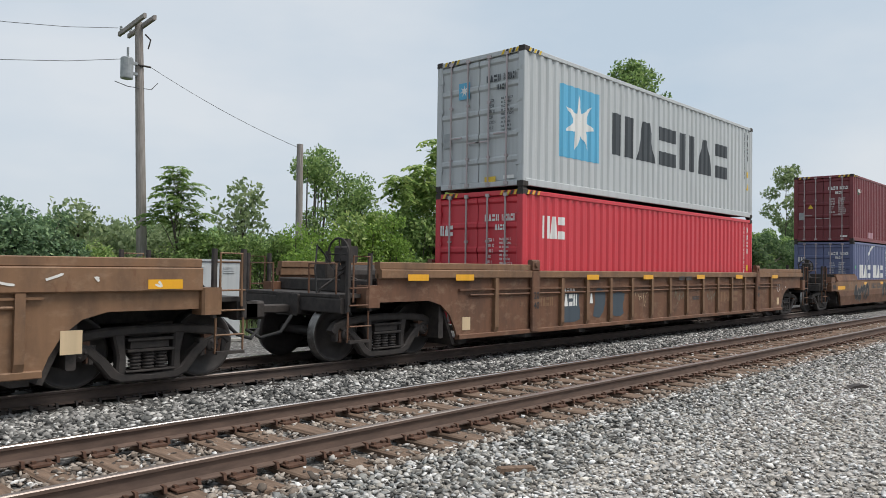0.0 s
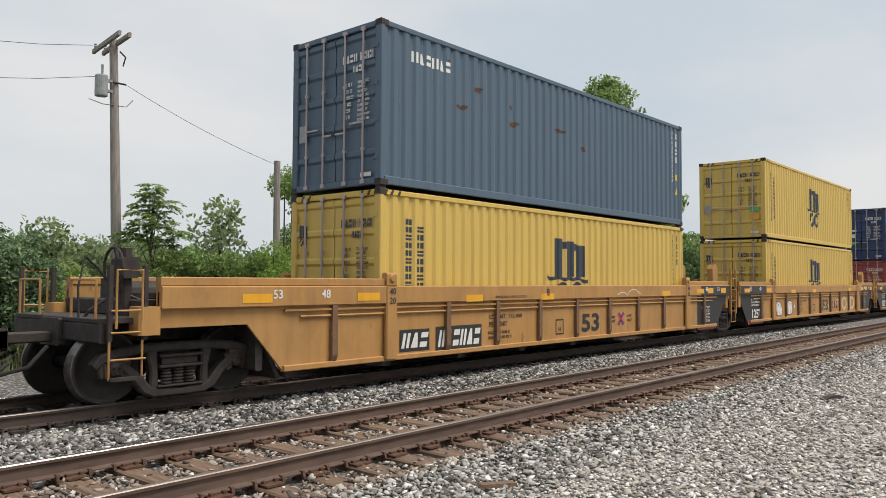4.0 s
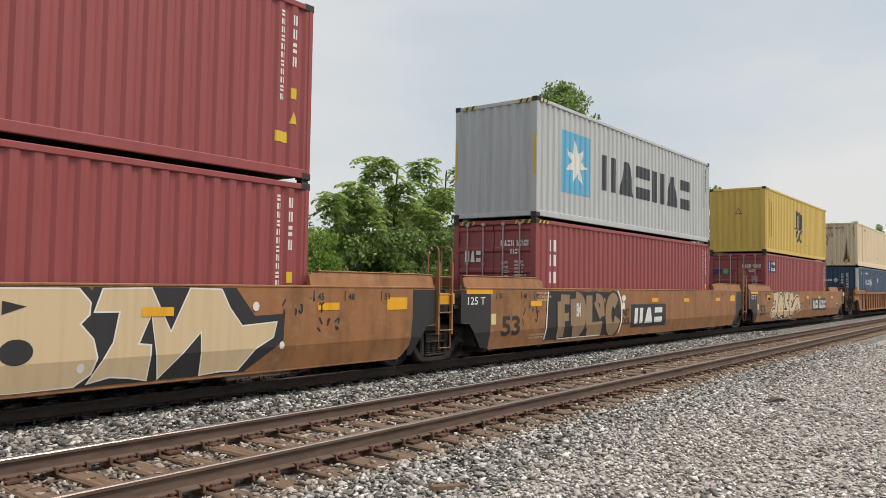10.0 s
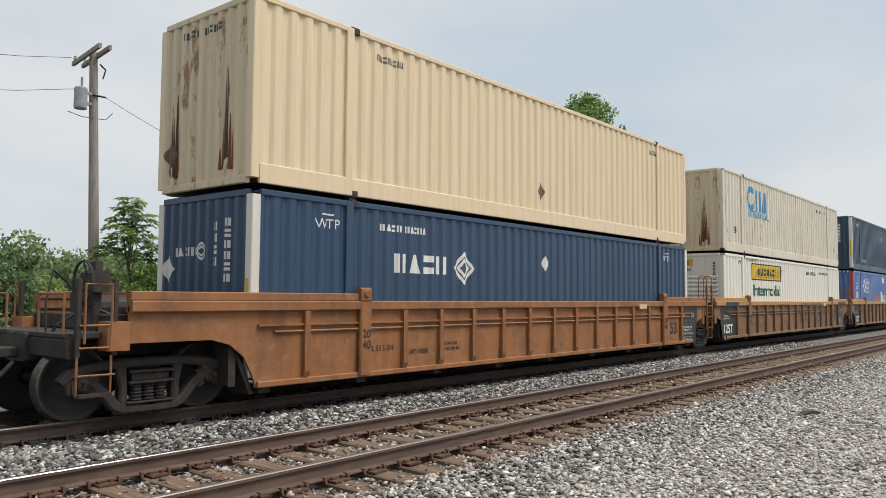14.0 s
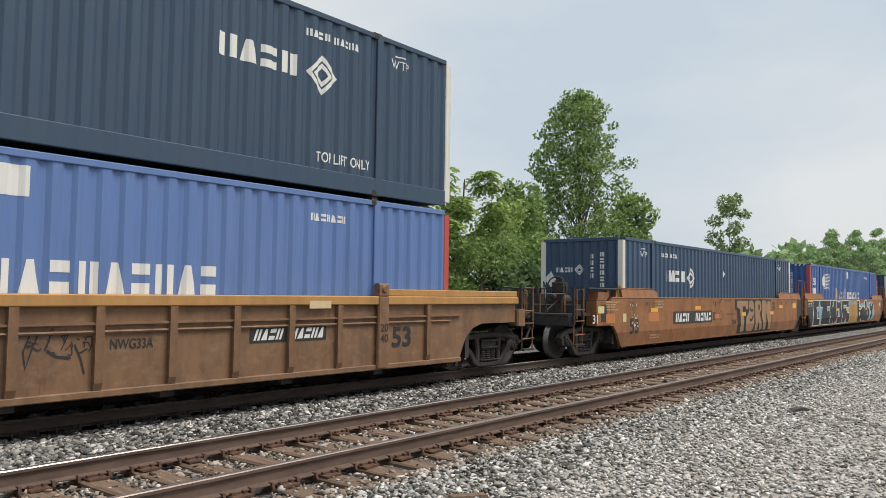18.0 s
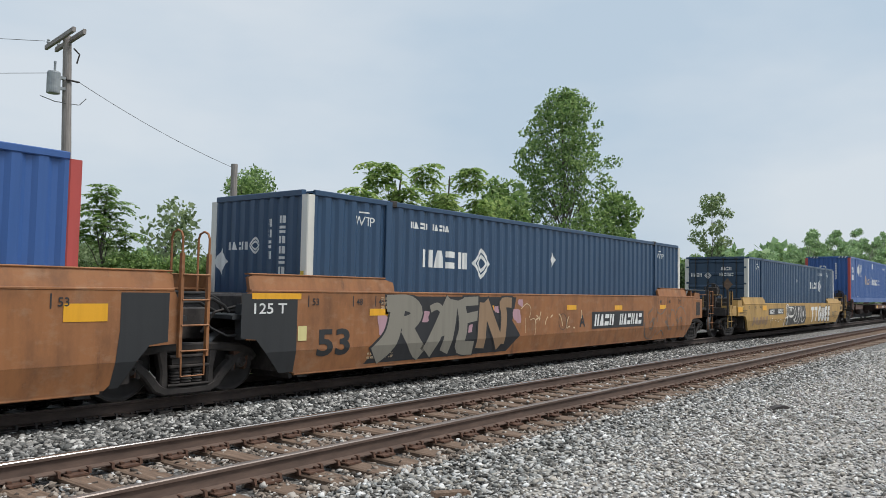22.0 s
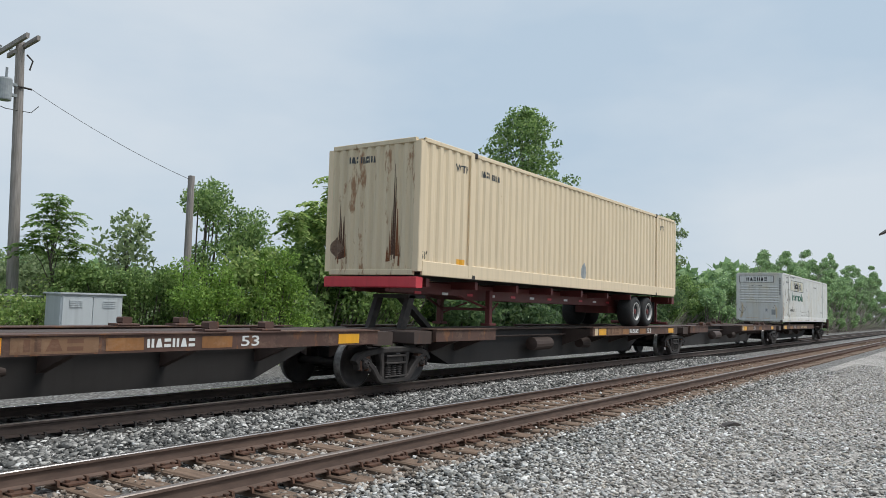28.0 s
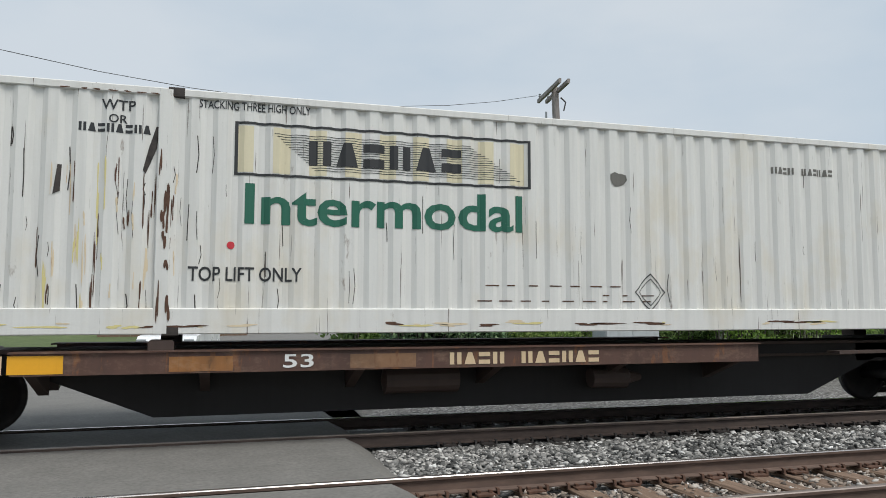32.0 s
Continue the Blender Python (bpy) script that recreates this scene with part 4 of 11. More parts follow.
                if outer[e]:
                    box = part("end_box", Mesh().box(*sorted((e * (half - 0.676), e * (half + 0.06))), *sorted((s * (out - 0.008), s * (out - 0.30))), 0.80, top - 0.06, 0.015), body, side)
                    # No hole is cut: a dark panel stands for the opening's inner shade.
                    part("box_opening_shade", Mesh().box(*sorted((e * (half - 0.52), e * (half - 0.16))), *sorted((s * (out - 0.004), s * (out - 0.02))), 0.90, top - 0.16, 0.006), GRIME, box, "dark panel put for the shade in the valve box opening")
                    part("box_lid", Mesh().prism([(e * (half - 0.60), top - 0.05), (e * (half - 0.06), top - 0.05), (e * (half - 0.10), top + 0.16), (e * (half - 0.56), top + 0.16)], *sorted((s * (out - 0.05), s * (out - 0.32)))), lid_paint or body, box)
    for e in (-1, 1):
        # Dark steel on the bulkhead puts the shade inside the well end into colour.
        part("well_bulkhead", Mesh().box(*sorted((e * (well + 0.30), e * (well + 0.42))), -1.30, 1.30, 0.30, 1.48, 0.02), GRIME, car)
        part("end_slope_sheet", Mesh().prism([(e * (well - 0.02), 0.18), (e * (well + 0.30), 0.85), (e * (well + 0.36), 0.85), (e * (well + 0.05), 0.16)], -1.30, 1.30), GRIME, car)
    bearer = use("bearer_mesh", lambda: Mesh().box(0, 0.20, -1.32, 1.32, 0.17, 0.27).data("cross_bearer"))
    for i in range(9):
        part("cross_bearer", bearer, GRIME, car, at=pose(-well + 0.1 + (2 * well - 0.4) * i / 8, 0, 0))
    joint_paint = BLACKPAINT if style == "smooth" else body
    for e, joint, own in ((-1, joint_front, own_front), (1, joint_rear, own_rear)):
        if joint:
            part("centre_sill", Mesh().box(*sorted((e * (half - 2.0), e * (half - 0.02))), -0.36, 0.36, 0.76, 1.10, 0.02), GRIME, car)
            part("end_platform", Mesh().box(*sorted((e * (half - 1.5), e * (half - 0.25))), -1.36, 1.36, 1.10, 1.17, 0.01), joint_paint, car)
            part("joint_housing", Mesh().box(*sorted((e * (half - 1.3), e * (half - 0.7))), -0.95, 0.95, 1.17, 1.46, 0.03), GRIME, car)
            part("joint_pipe", Mesh().path([(e * (half - 1.2), -1.1, 1.2), (e * (half - 0.7), -1.15, 1.34), (e * (half - 0.2), -1.0, 1.2), (e * (half - 0.05), -0.9, 0.9)], 0.024, 6), GRIME, car)
            if e > 0:
                for k, (yy, zz) in enumerate(((-1.12, 1.42), (-0.98, 1.50), (-0.80, 1.36))):
                    part("air_hose", Mesh().path([(half - 0.75, yy, 1.2), (half - 0.62, yy - 0.02, zz - 0.06), (half - 0.40, yy - 0.04, zz), (half - 0.05, yy - 0.05, zz - 0.03), (half + 0.28, yy - 0.04, zz - 0.02), (half + 0.50, yy - 0.02, zz - 0.12), (half + 0.60, yy, 1.2)], 0.026, 8), RUBBER, car)
                part("air_hose", Mesh().path([(half + 0.1, -1.12, 1.16), (half + 0.25, -1.2, 0.98), (half + 0.5, -1.24, 0.86), (half + 0.85, -1.26, 0.88), (half + 1.05, -1.22, 0.96)], 0.02, 6), RUBBER, car)
                part("valve_box", Mesh().box(half - 0.30, half + 0.10, -1.30, -1.02, 1.02, 1.28, 0.02), GRIME, car)
            part("end_post", Mesh().box(*sorted((e * (half - 0.62), e * (half - 0.42))), -1.40, -1.18, 0.80, 1.32, 0.02), joint_paint, car)
            part("end_post", Mesh().box(*sorted((e * (half - 0.62), e * (half - 0.42))), 1.18, 1.40, 0.80, 1.32, 0.02), joint_paint, car)
        else:
            end_gear(car, e, half, 1.25, body, style=style, tall=tall)
        if own:
            truck(car, e * half, x)
    if ladder_rear:
        ladder(car, half - 0.22, -1.47, 0.62, 2.02, body, rungs=4)
        hand_rail(car, [(half - 0.40, -1.47, 0.64), (half - 0.40, -1.48, 0.36), (half - 0.04, -1.48, 0.36), (half - 0.04, -1.47, 0.64)], body, 0.014)
        hand_rail(car, [(half - 0.43, -1.47, 1.9), (half - 0.43, -1.47, 2.24), (half - 0.43, -1.43, 2.31), (half - 0.43, -1.34, 2.34), (half - 0.43, -1.25, 2.31), (half - 0.43, -1.21, 2.24), (half - 0.43, -1.21, 1.5)], body, 0.016)
        hand_rail(car, [(half - 0.01, -1.47, 1.9), (half - 0.01, -1.47, 2.24), (half - 0.01, -1.43, 2.31), (half - 0.01, -1.34, 2.34), (half - 0.01, -1.25, 2.31), (half - 0.01, -1.21, 2.24), (half - 0.01, -1.21, 1.5)], body, 0.016)
    plane = Surface("near", -1.44, fold=0.60) if style == "smooth" else Surface("near", -1.38)
    if style == "ribbed":
        plane.chord = Surface("near", -1.46)
    else:
        plane.chord = plane
    return car, plane


# ---- ground, tracks, crossing ----
def gravel_material(name, tones, patch):
    m, nt, b = nodes_of(name)
    co = nt.nodes.new("ShaderNodeTexCoord")
    vo = nt.nodes.new("ShaderNodeTexVoronoi")
    vo.inputs["Scale"].default_value = 19.0
    nt.links.new(co.outputs["Object"], vo.inputs["Vector"])
    sep = nt.nodes.new("ShaderNodeSeparateColor")
    nt.links.new(vo.outputs["Color"], sep.inputs[0])
    col = ramp_node(nt, sep.outputs[0], tones)
    # Darker towards each stone's rim: the shade in the gaps is coloured in.
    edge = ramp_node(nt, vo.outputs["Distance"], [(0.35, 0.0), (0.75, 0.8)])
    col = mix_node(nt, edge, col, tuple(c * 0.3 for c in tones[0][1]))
    big = noise_node(nt, 0.35, 4.0, 0.6)
    col = mix_node(nt, ramp_node(nt, big, [(0.42, 0.0), (0.68, 0.55)]), col, patch)
    nt.links.new(col, b.inputs["Base Color"])
    b.inputs["Roughness"].default_value = 0.9
    inv = nt.nodes.new("ShaderNodeMath")
    inv.operation = "SUBTRACT"
    inv.inputs[0].default_value = 1.0
    nt.links.new(vo.outputs["Distance"], inv.inputs[1])
    bump_node(nt, inv.outputs[0], 0.7, 0.03, b)
    return m


STONE_TONES = [(0.0, (0.065, 0.064, 0.062)), (0.35, (0.23, 0.215, 0.198)), (0.68, (0.415, 0.39, 0.36)), (0.88, (0.60, 0.585, 0.56)), (1.0, (0.85, 0.84, 0.82))]
# Bed toned down so the gaps between loose stones read as shaded.
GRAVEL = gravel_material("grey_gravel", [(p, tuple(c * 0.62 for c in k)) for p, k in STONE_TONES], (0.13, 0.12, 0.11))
# Near-black tones: the shade under the train is coloured into this ballast.
SHADED_BED = gravel_material("shade_blackened_oily_ballast", [(p, tuple(c * 0.06 for c in k)) for p, k in STONE_TONES], (0.010, 0.009, 0.008))
LOT = gravel_material("dusty_gravel_lot", [(0.0, (0.13, 0.122, 0.112)), (0.5, (0.39, 0.36, 0.33)), (1.0, (0.64, 0.61, 0.57))], (0.41, 0.38, 0.35))
GRASS = rough_mat("rough_grass", [(0.3, (0.045, 0.075, 0.018)), (0.7, (0.12, 0.15, 0.045))], 1.5, 0.95, 0.6, 0.05)
STONES = island_mat("ballast_stones", [(0.0, (0.022, 0.023, 0.023)), (0.40, (0.150, 0.148, 0.140)), (0.75, (0.345, 0.333, 0.315)), (0.92, (0.55, 0.53, 0.50)), (1.0, (0.80, 0.79, 0.77))], 0.88, 60.0)
DUSTY_STONES = island_mat("dusty_ballast_stones", [(0.0, (0.06, 0.047, 0.038)), (0.45, (0.25, 0.20, 0.16)), (0.78, (0.43, 0.37, 0.315)), (0.95, (0.55, 0.53, 0.50)), (1.0, (0.80, 0.79, 0.77))], 0.9, 60.0)
FINE_STONES = island_mat("light_gravel_stones", [(0.0, (0.075, 0.070, 0.064)), (0.18, (0.26, 0.235, 0.205)), (0.36, (0.40, 0.395, 0.385)), (0.52, (0.50, 0.445, 0.375)), (0.70, (0.56, 0.555, 0.55)), (0.84, (0.68, 0.645, 0.59)), (0.95, (0.80, 0.79, 0.78)), (1.0, (0.92, 0.91, 0.89))], 0.88, 60.0)
SHOULDER_STONES = island_mat("shoulder_stones", [(0.0, (0.045, 0.044, 0.042)), (0.22, (0.16, 0.150, 0.135)), (0.42, (0.27, 0.275, 0.265)), (0.60, (0.38, 0.345, 0.295)), (0.78, (0.46, 0.455, 0.445)), (0.93, (0.62, 0.60, 0.57)), (1.0, (0.84, 0.83, 0.81))], 0.88, 60.0)
ASPHALT = rough_mat("grey_asphalt", [(0.3, (0.12, 0.115, 0.105)), (0.7, (0.20, 0.19, 0.175))], 24.0, 0.9, 0.5, 0.008)
TIEWOOD = rough_mat("weathered_tie_wood", [(0.25, (0.085, 0.055, 0.038)), (0.55, (0.20, 0.132, 0.09)), (0.8, (0.36, 0.255, 0.18))], 5.0, 0.9, 0.7, 0.012, (5, 0.5, 5))
# Far ties are blackened to carry the train's shade, with some oil.
SHADED_TIE = rough_mat("shade_blackened_oily_tie_wood", [(0.3, (0.012, 0.010, 0.009)), (0.7, (0.035, 0.028, 0.022))], 5.0, 0.9, 0.6, 0.012, (5, 0.5, 5))
CONCRETE = rough_mat("pale_concrete", [(0.3, (0.28, 0.27, 0.25)), (0.7, (0.42, 0.41, 0.38))], 6.0, 0.9, 0.3)

LEVELS = [(-700, -0.40), (-12, -0.40), (0, -0.36), (3.2, -0.33), (4.6, -0.27), (5.1, -0.235), (5.25, -0.255), (7.65, -0.255), (7.8, -0.235), (9.3, -0.235), (9.5, -0.245), (11.6, -0.245), (12.0, -0.235), (13.2, -0.32), (16.5, -0.40), (19, -0.45), (60, -0.45), (900, -0.45)]


def level(y):
    return float(np.interp(y, [a for a, b in LEVELS], [b for a, b in LEVELS]))


def build_ground():
    me = bpy.data.meshes.new("ground")
    xs = [-900, -300, -100, -40, 0, 40, 100, 300, 900]
    ys = [a for a, b in LEVELS]
    v = [(x, y, level(y)) for y in ys for x in xs]
    f, mi = [], []
    for j in range(len(ys) - 1):
        for i in range(len(xs) - 1):
            n = j * len(xs) + i
            f.append((n, n + 1, n + 1 + len(xs), n + len(xs)))
            y = (ys[j] + ys[j + 1]) / 2
            # Slot 3 colours the far track bed dark for the train's shade.
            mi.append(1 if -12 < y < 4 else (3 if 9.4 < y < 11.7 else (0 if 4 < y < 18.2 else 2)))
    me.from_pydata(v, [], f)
    for m in (GRAVEL, LOT, GRASS, SHADED_BED):
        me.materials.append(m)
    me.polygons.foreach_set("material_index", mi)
    tagged(new("ground", me), "grey gravel ground with railway ballast and rough grass beyond", "ground", kind="structure")


def scatter_stones(name, label, spots, sizes, material, seed, flat=0.80):
    """Many small angular stones in one mesh; spots: an array of x, y, z."""
    rng = np.random.default_rng(seed)
    base = np.array([(1, 0, 0), (-1, 0, 0), (0, 1, 0), (0, -1, 0), (0, 0, 1), (0, 0, -1), (0.62, 0.62, 0.5), (-0.62, 0.62, 0.5), (-0.62, -0.62, 0.5), (0.62, -0.62, 0.5)], float)
    tri = np.array([(0, 6, 9), (6, 4, 9), (6, 2, 7), (6, 7, 4), (7, 1, 8), (7, 8, 4), (8, 3, 9), (8, 9, 4), (0, 2, 6), (2, 1, 7), (1, 3, 8), (3, 0, 9), (0, 5, 2), (2, 5, 1), (1, 5, 3), (3, 5, 0)])
    n = len(spots)
    p = base[None] * (0.50 + 0.95 * rng.random((n, len(base), 1)))
    p = p * (0.60 + 0.8 * rng.random((n, 1, 3))) * np.array([1.25, 0.95, flat])
    a = rng.random(n) * 2 * np.pi
    b = (rng.random(n) - 0.5) * 1.2
    ca, sa, cb, sb = np.cos(a), np.sin(a), np.cos(b), np.sin(b)
    x, y, z = p[..., 0], p[..., 1], p[..., 2]
    x, z = x * cb[:, None] + z * sb[:, None], z * cb[:, None] - x * sb[:, None]
    x, y = x * ca[:, None] - y * sa[:, None], x * sa[:, None] + y * ca[:, None]
    p = np.stack([x, y, z], -1) * sizes[:, None, None] + spots[:, None, :]
    fill_mesh(name, label, p.reshape(-1, 3), (tri[None] + (np.arange(n) * len(base))[:, None, None]).reshape(-1, 3), material, "stones")


def fill_mesh(name, label, v, f, material, category, parent=None):
    me = bpy.data.meshes.new(name)
    k = f.shape[1]
    me.vertices.add(len(v))
    me.vertices.foreach_set("co", np.asarray(v, np.float32).ravel())
    me.loops.add(f.size)
    me.loops.foreach_set("vertex_index", np.asarray(f, np.int32).ravel())
    me.polygons.add(len(f))
    me.polygons.foreach_set("loop_start", np.arange(len(f), dtype=np.int32) * k)
    me.update(calc_edges=True)
    me.materials.append(material)
    ob = new(name, me)
    if parent is None:
        tagged(ob, label, category, kind="stuff")
    else:
        ob.parent = parent
        if label:
            ob["label"] = label
    return ob


def stones():
    rng = np.random.default_rng(5)

    def field(n, x0, x1, y0, y1, power=1.0):
        x = x0 + (x1 - x0) * rng.random(n) ** power
        y = y0 + (y1 - y0) * rng.random(n)
        return x, y

    spots, sizes = [], []
    for n, x0, x1, y0, y1, power, r0, r1 in (
        (17000, 1.5, 34, 7.72, 9.75, 1.5, 0.020, 0.042),
        (15000, 1.2, 30, 5.0, 7.85, 1.5, 0.018, 0.036),
        (17000, 2.0, 30, 3.9, 5.15, 1.4, 0.018, 0.040),
        (7000, 2.0, 30, 8.9, 9.7, 1.4, 0.022, 0.045),
        (6000, 3.0, 40, 11.6, 13.4, 1.3, 0.022, 0.045),
    ):
        x, y = field(n, x0, x1, y0, y1, power)
        z = np.interp(y, [a for a, b in LEVELS], [b for a, b in LEVELS]) + 0.008 + 0.016 * rng.random(n)
        spots.append(np.stack([x, y, z], -1))
        sizes.append(r0 + (r1 - r0) * rng.random(n) ** 1.6)
    sp, sz = np.concatenate(spots), np.concatenate(sizes)
    keep = ~((np.abs(np.abs(sp[:, 1] - TRACK_NEAR) - GAUGE / 2) < 0.10) | (np.abs(np.abs(sp[:, 1] - TRACK_FAR) - GAUGE / 2) < 0.10) | ((sp[:, 0] < 1.75) & (sp[:, 1] > 5)))
    # few stones lie on the ties
    phase = np.abs((sp[:, 0] - TIE_X0 + TIE_STEP / 2) % TIE_STEP - TIE_STEP / 2)
    on_tie = (phase < 0.12) & (np.abs(sp[:, 1] - TRACK_NEAR) < 1.32)
    keep &= ~(on_tie & (rng.random(len(sp)) < 0.72))
    sp[on_tie, 2] += 0.035
    inside = np.abs(sp[:, 1] - TRACK_NEAR) < 1.45
    shoulder = ~inside & (sp[:, 1] < TRACK_NEAR)
    scatter_stones("ballast", "angular dark grey ballast stones between the tracks", sp[keep & ~inside & ~shoulder], sz[keep & ~inside & ~shoulder], STONES, 3)
    scatter_stones("shoulder_ballast", "mixed grey and tan ballast stones at the tie ends", sp[keep & shoulder], sz[keep & shoulder], SHOULDER_STONES, 7, 0.66)
    scatter_stones("track_ballast", "dusty brown-grey ballast stones between the ties", sp[keep & inside], sz[keep & inside], DUSTY_STONES, 6)
    spots, sizes = [], []
    for n, x0, x1, y0, y1, power, r0, r1 in ((50000, 3.5, 36, 0.0, 4.2, 1.3, 0.012, 0.030), (9000, 4, 26, 0.5, 4.2, 1.2, 0.022, 0.042)):
        x, y = field(n, x0, x1, y0, y1, power)
        z = np.interp(y, [a for a, b in LEVELS], [b for a, b in LEVELS]) + 0.006 + 0.008 * rng.random(n)
        spots.append(np.stack([x, y, z], -1))
        sizes.append(r0 + (r1 - r0) * rng.random(n) ** 1.8)
    sp, sz = np.concatenate(spots), np.concatenate(sizes)
    # the gravel thins out towards the trodden lot
    thin = np.clip((sp[:, 1] - 0.8) / 2.6, 0.55, 1.0)
    keep = rng.random(len(sp)) < thin
    scatter_stones("loose_gravel", "loose light grey gravel beside the track", sp[keep], sz[keep] * 0.92, FINE_STONES, 4, 0.62)


TIE_X0, TIE_STEP = 3.07, 0.52


def rail_outline():
    half = [(0.0, -0.171), (0.070, -0.171), (0.070, -0.160), (0.014, -0.142), (0.009, -0.080), (0.012, -0.046), (0.036, -0.036), (0.037, -0.010), (0.028, -0.001), (0.0, 0.0)]
    return half + [(-y, z) for y, z in reversed(half[1:-1])]


def build_track(name, label, y, steel, near):
    track = thing(name, label, "railway track", kind="structure")
    for s in (-1, 1):
        yy = y + s * GAUGE / 2
        me = Mesh().prism([(yy + a, b) for a, b in rail_outline()], -140, 320, "x").data("rail")
        me.materials.append(steel)
        # Both heads are worn alike; the far one is given the brighter gleam.
        me.materials.append(RAILHEAD if s > 0 else RAILHEAD_DULL)
        me.polygons.foreach_set("material_index", [1 if min(me.vertices[i].co.z for i in p.vertices) > -0.012 and len(p.vertices) == 4 else 0 for p in me.polygons])
        part("rail", me, steel, track, "rusty steel rail with a worn head")
    rnd = random.Random(int(y * 10))
    variants = []
    for k in range(4):
        m = Mesh()
        w = 0.24 + 0.03 * rnd.random()
        e0, e1 = -1.30 - 0.03 * rnd.random(), 1.30 + 0.03 * rnd.random()
        m.prism([(-w / 2, -0.36), (w / 2, -0.36), (w / 2, -0.212), (w / 2 - 0.02, -0.196), (-w / 2 + 0.02, -0.196), (-w / 2, -0.212)], e0, e1)
        m.v = [(a + 0.008 * math.sin(9 * b + k), b, c - (0.012 if abs(b) > 1.2 else 0) * rnd.random()) for a, b, c in m.v]
        variants.append(m.data("tie"))
    plate = Mesh()
    for s in (-1, 1):
        plate.box(-0.095, 0.095, s * GAUGE / 2 - 0.18, s * GAUGE / 2 + 0.18, -0.194, -0.174, 0.006)
        for a in (-0.06, 0.06):
            for b in (-0.088, 0.088):
                plate.box(a - 0.018, a + 0.018, s * GAUGE / 2 + b - 0.02, s * GAUGE / 2 + b + 0.02, -0.176, -0.150, 0.004)
        for a in (-0.145, 0.145):
            plate.prism([(s * GAUGE / 2 - 0.10, -0.20), (s * GAUGE / 2 - 0.085, -0.145), (s * GAUGE / 2 + 0.085, -0.145), (s * GAUGE / 2 + 0.10, -0.20)], a - 0.014, a + 0.014, "x")
    plate = plate.data("tie_plate")
    count = 112 if near else 60
    for i in range(count):
        x = TIE_X0 + (i - 2) * TIE_STEP if near else 3.0 + i * TIE_STEP
        if x < 1.8:
            continue
        # Far ties and plates take dark colours for the shade below the train.
        part("tie", variants[i % 4], TIEWOOD if near else SHADED_TIE, track, at=pose(x + rnd.uniform(-0.02, 0.02), y, rnd.uniform(-0.008, 0.006), 0, 0, rnd.uniform(-0.8, 0.8)))
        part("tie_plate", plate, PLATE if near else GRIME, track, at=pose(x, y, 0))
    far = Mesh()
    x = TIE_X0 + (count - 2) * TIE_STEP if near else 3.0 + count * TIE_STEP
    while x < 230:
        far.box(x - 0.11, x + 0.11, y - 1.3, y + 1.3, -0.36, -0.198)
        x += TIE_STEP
    ob = part("far_ties", far, TIEWOOD if near else SHADED_TIE, track)
    ob["kind"] = "stuff"


ROAD_X = (-7.2, 1.62)
ROAD_LEAN = math.tan(radians(8.8))


def build_crossing():
    road = thing("road", "grey asphalt road crossing both tracks", "road", kind="structure")
    rails = [TRACK_NEAR - GAUGE / 2, TRACK_NEAR + GAUGE / 2, TRACK_FAR - GAUGE / 2, TRACK_FAR + GAUGE / 2]
    x0, x1 = ROAD_X
    edges = [(3.6, rails[0] - 0.07), (rails[0] + 0.10, rails[1] - 0.10), (rails[1] + 0.07, rails[2] - 0.07), (rails[2] + 0.10, rails[3] - 0.10), (rails[3] + 0.07, 13.0)]
    for a, b in edges:
        part("crossing_panel", Mesh().prism([(x0, -0.30), (x1 + 0.45, -0.30), (x1 + 0.18, -0.12), (x1, -0.03), (x0, -0.03)], a, b), ASPHALT, road, "worn asphalt panel between the rails")
    m = Mesh()
    ys = [13.0, 15.0, 20.0, 60.0, 150.0, 260.0]
    zs = [-0.03, -0.10, -0.30, -0.42, -0.42, -0.42]
    for (ya, za), (yb, zb) in zip(zip(ys, zs), list(zip(ys, zs))[1:]):
        q = []
        for yy, zz in ((ya, za), (yb, zb)):
            sx = ROAD_LEAN * (yy - 9)
            q.append([(x0 + sx, yy, zz), (x1 + sx, yy, zz), (x1 + 0.3 + sx, yy, zz - 0.3), (x0 - 0.3 + sx, yy, zz - 0.3)])
        for k in range(4):
            j = (k + 1) % 4
            m.poly([q[0][k], q[0][j], q[1][j], q[1][k]])
    part("road_surface", m, ASPHALT, road)
    m = Mesh().prism([(3.6, -0.45), (3.6, -0.03), (-1.0, -0.20), (-60, -0.36), (-60, -0.6)], x0, x1 - 2.6, "x")
    part("road_approach", m, ASPHALT, road)


build_ground()
build_track("railway_track_near", "rusty single track with weathered wooden ties in grey ballast", TRACK_NEAR, RAILRUST, True)
build_track("railway_track_far", "busy track under the passing train, its bed coloured dark for shade", TRACK_FAR, RAILDARK, False)
build_crossing()
stones()


# ---- plants ----
def leaf_tones(name, a, b, c, translucent=0.55):
    a, b, c = (tuple(1.52 * q for q in k) for k in (a, b, c))
    return island_mat(name, [(0.0, a), (0.55, b), (1.0, c)], 0.6, 9.0, translucent)


LEAF_MID = leaf_tones("mid_green_leaves", (0.066, 0.114, 0.035), (0.155, 0.235, 0.075), (0.30, 0.385, 0.138))
LEAF_TALL = leaf_tones("deep_green_leaves", (0.060, 0.108, 0.034), (0.150, 0.230, 0.074), (0.295, 0.380, 0.138), 0.5)
LEAF_EVER = leaf_tones("evergreen_leaves", (0.046, 0.086, 0.044), (0.105, 0.170, 0.082), (0.185, 0.262, 0.125), 0.3)
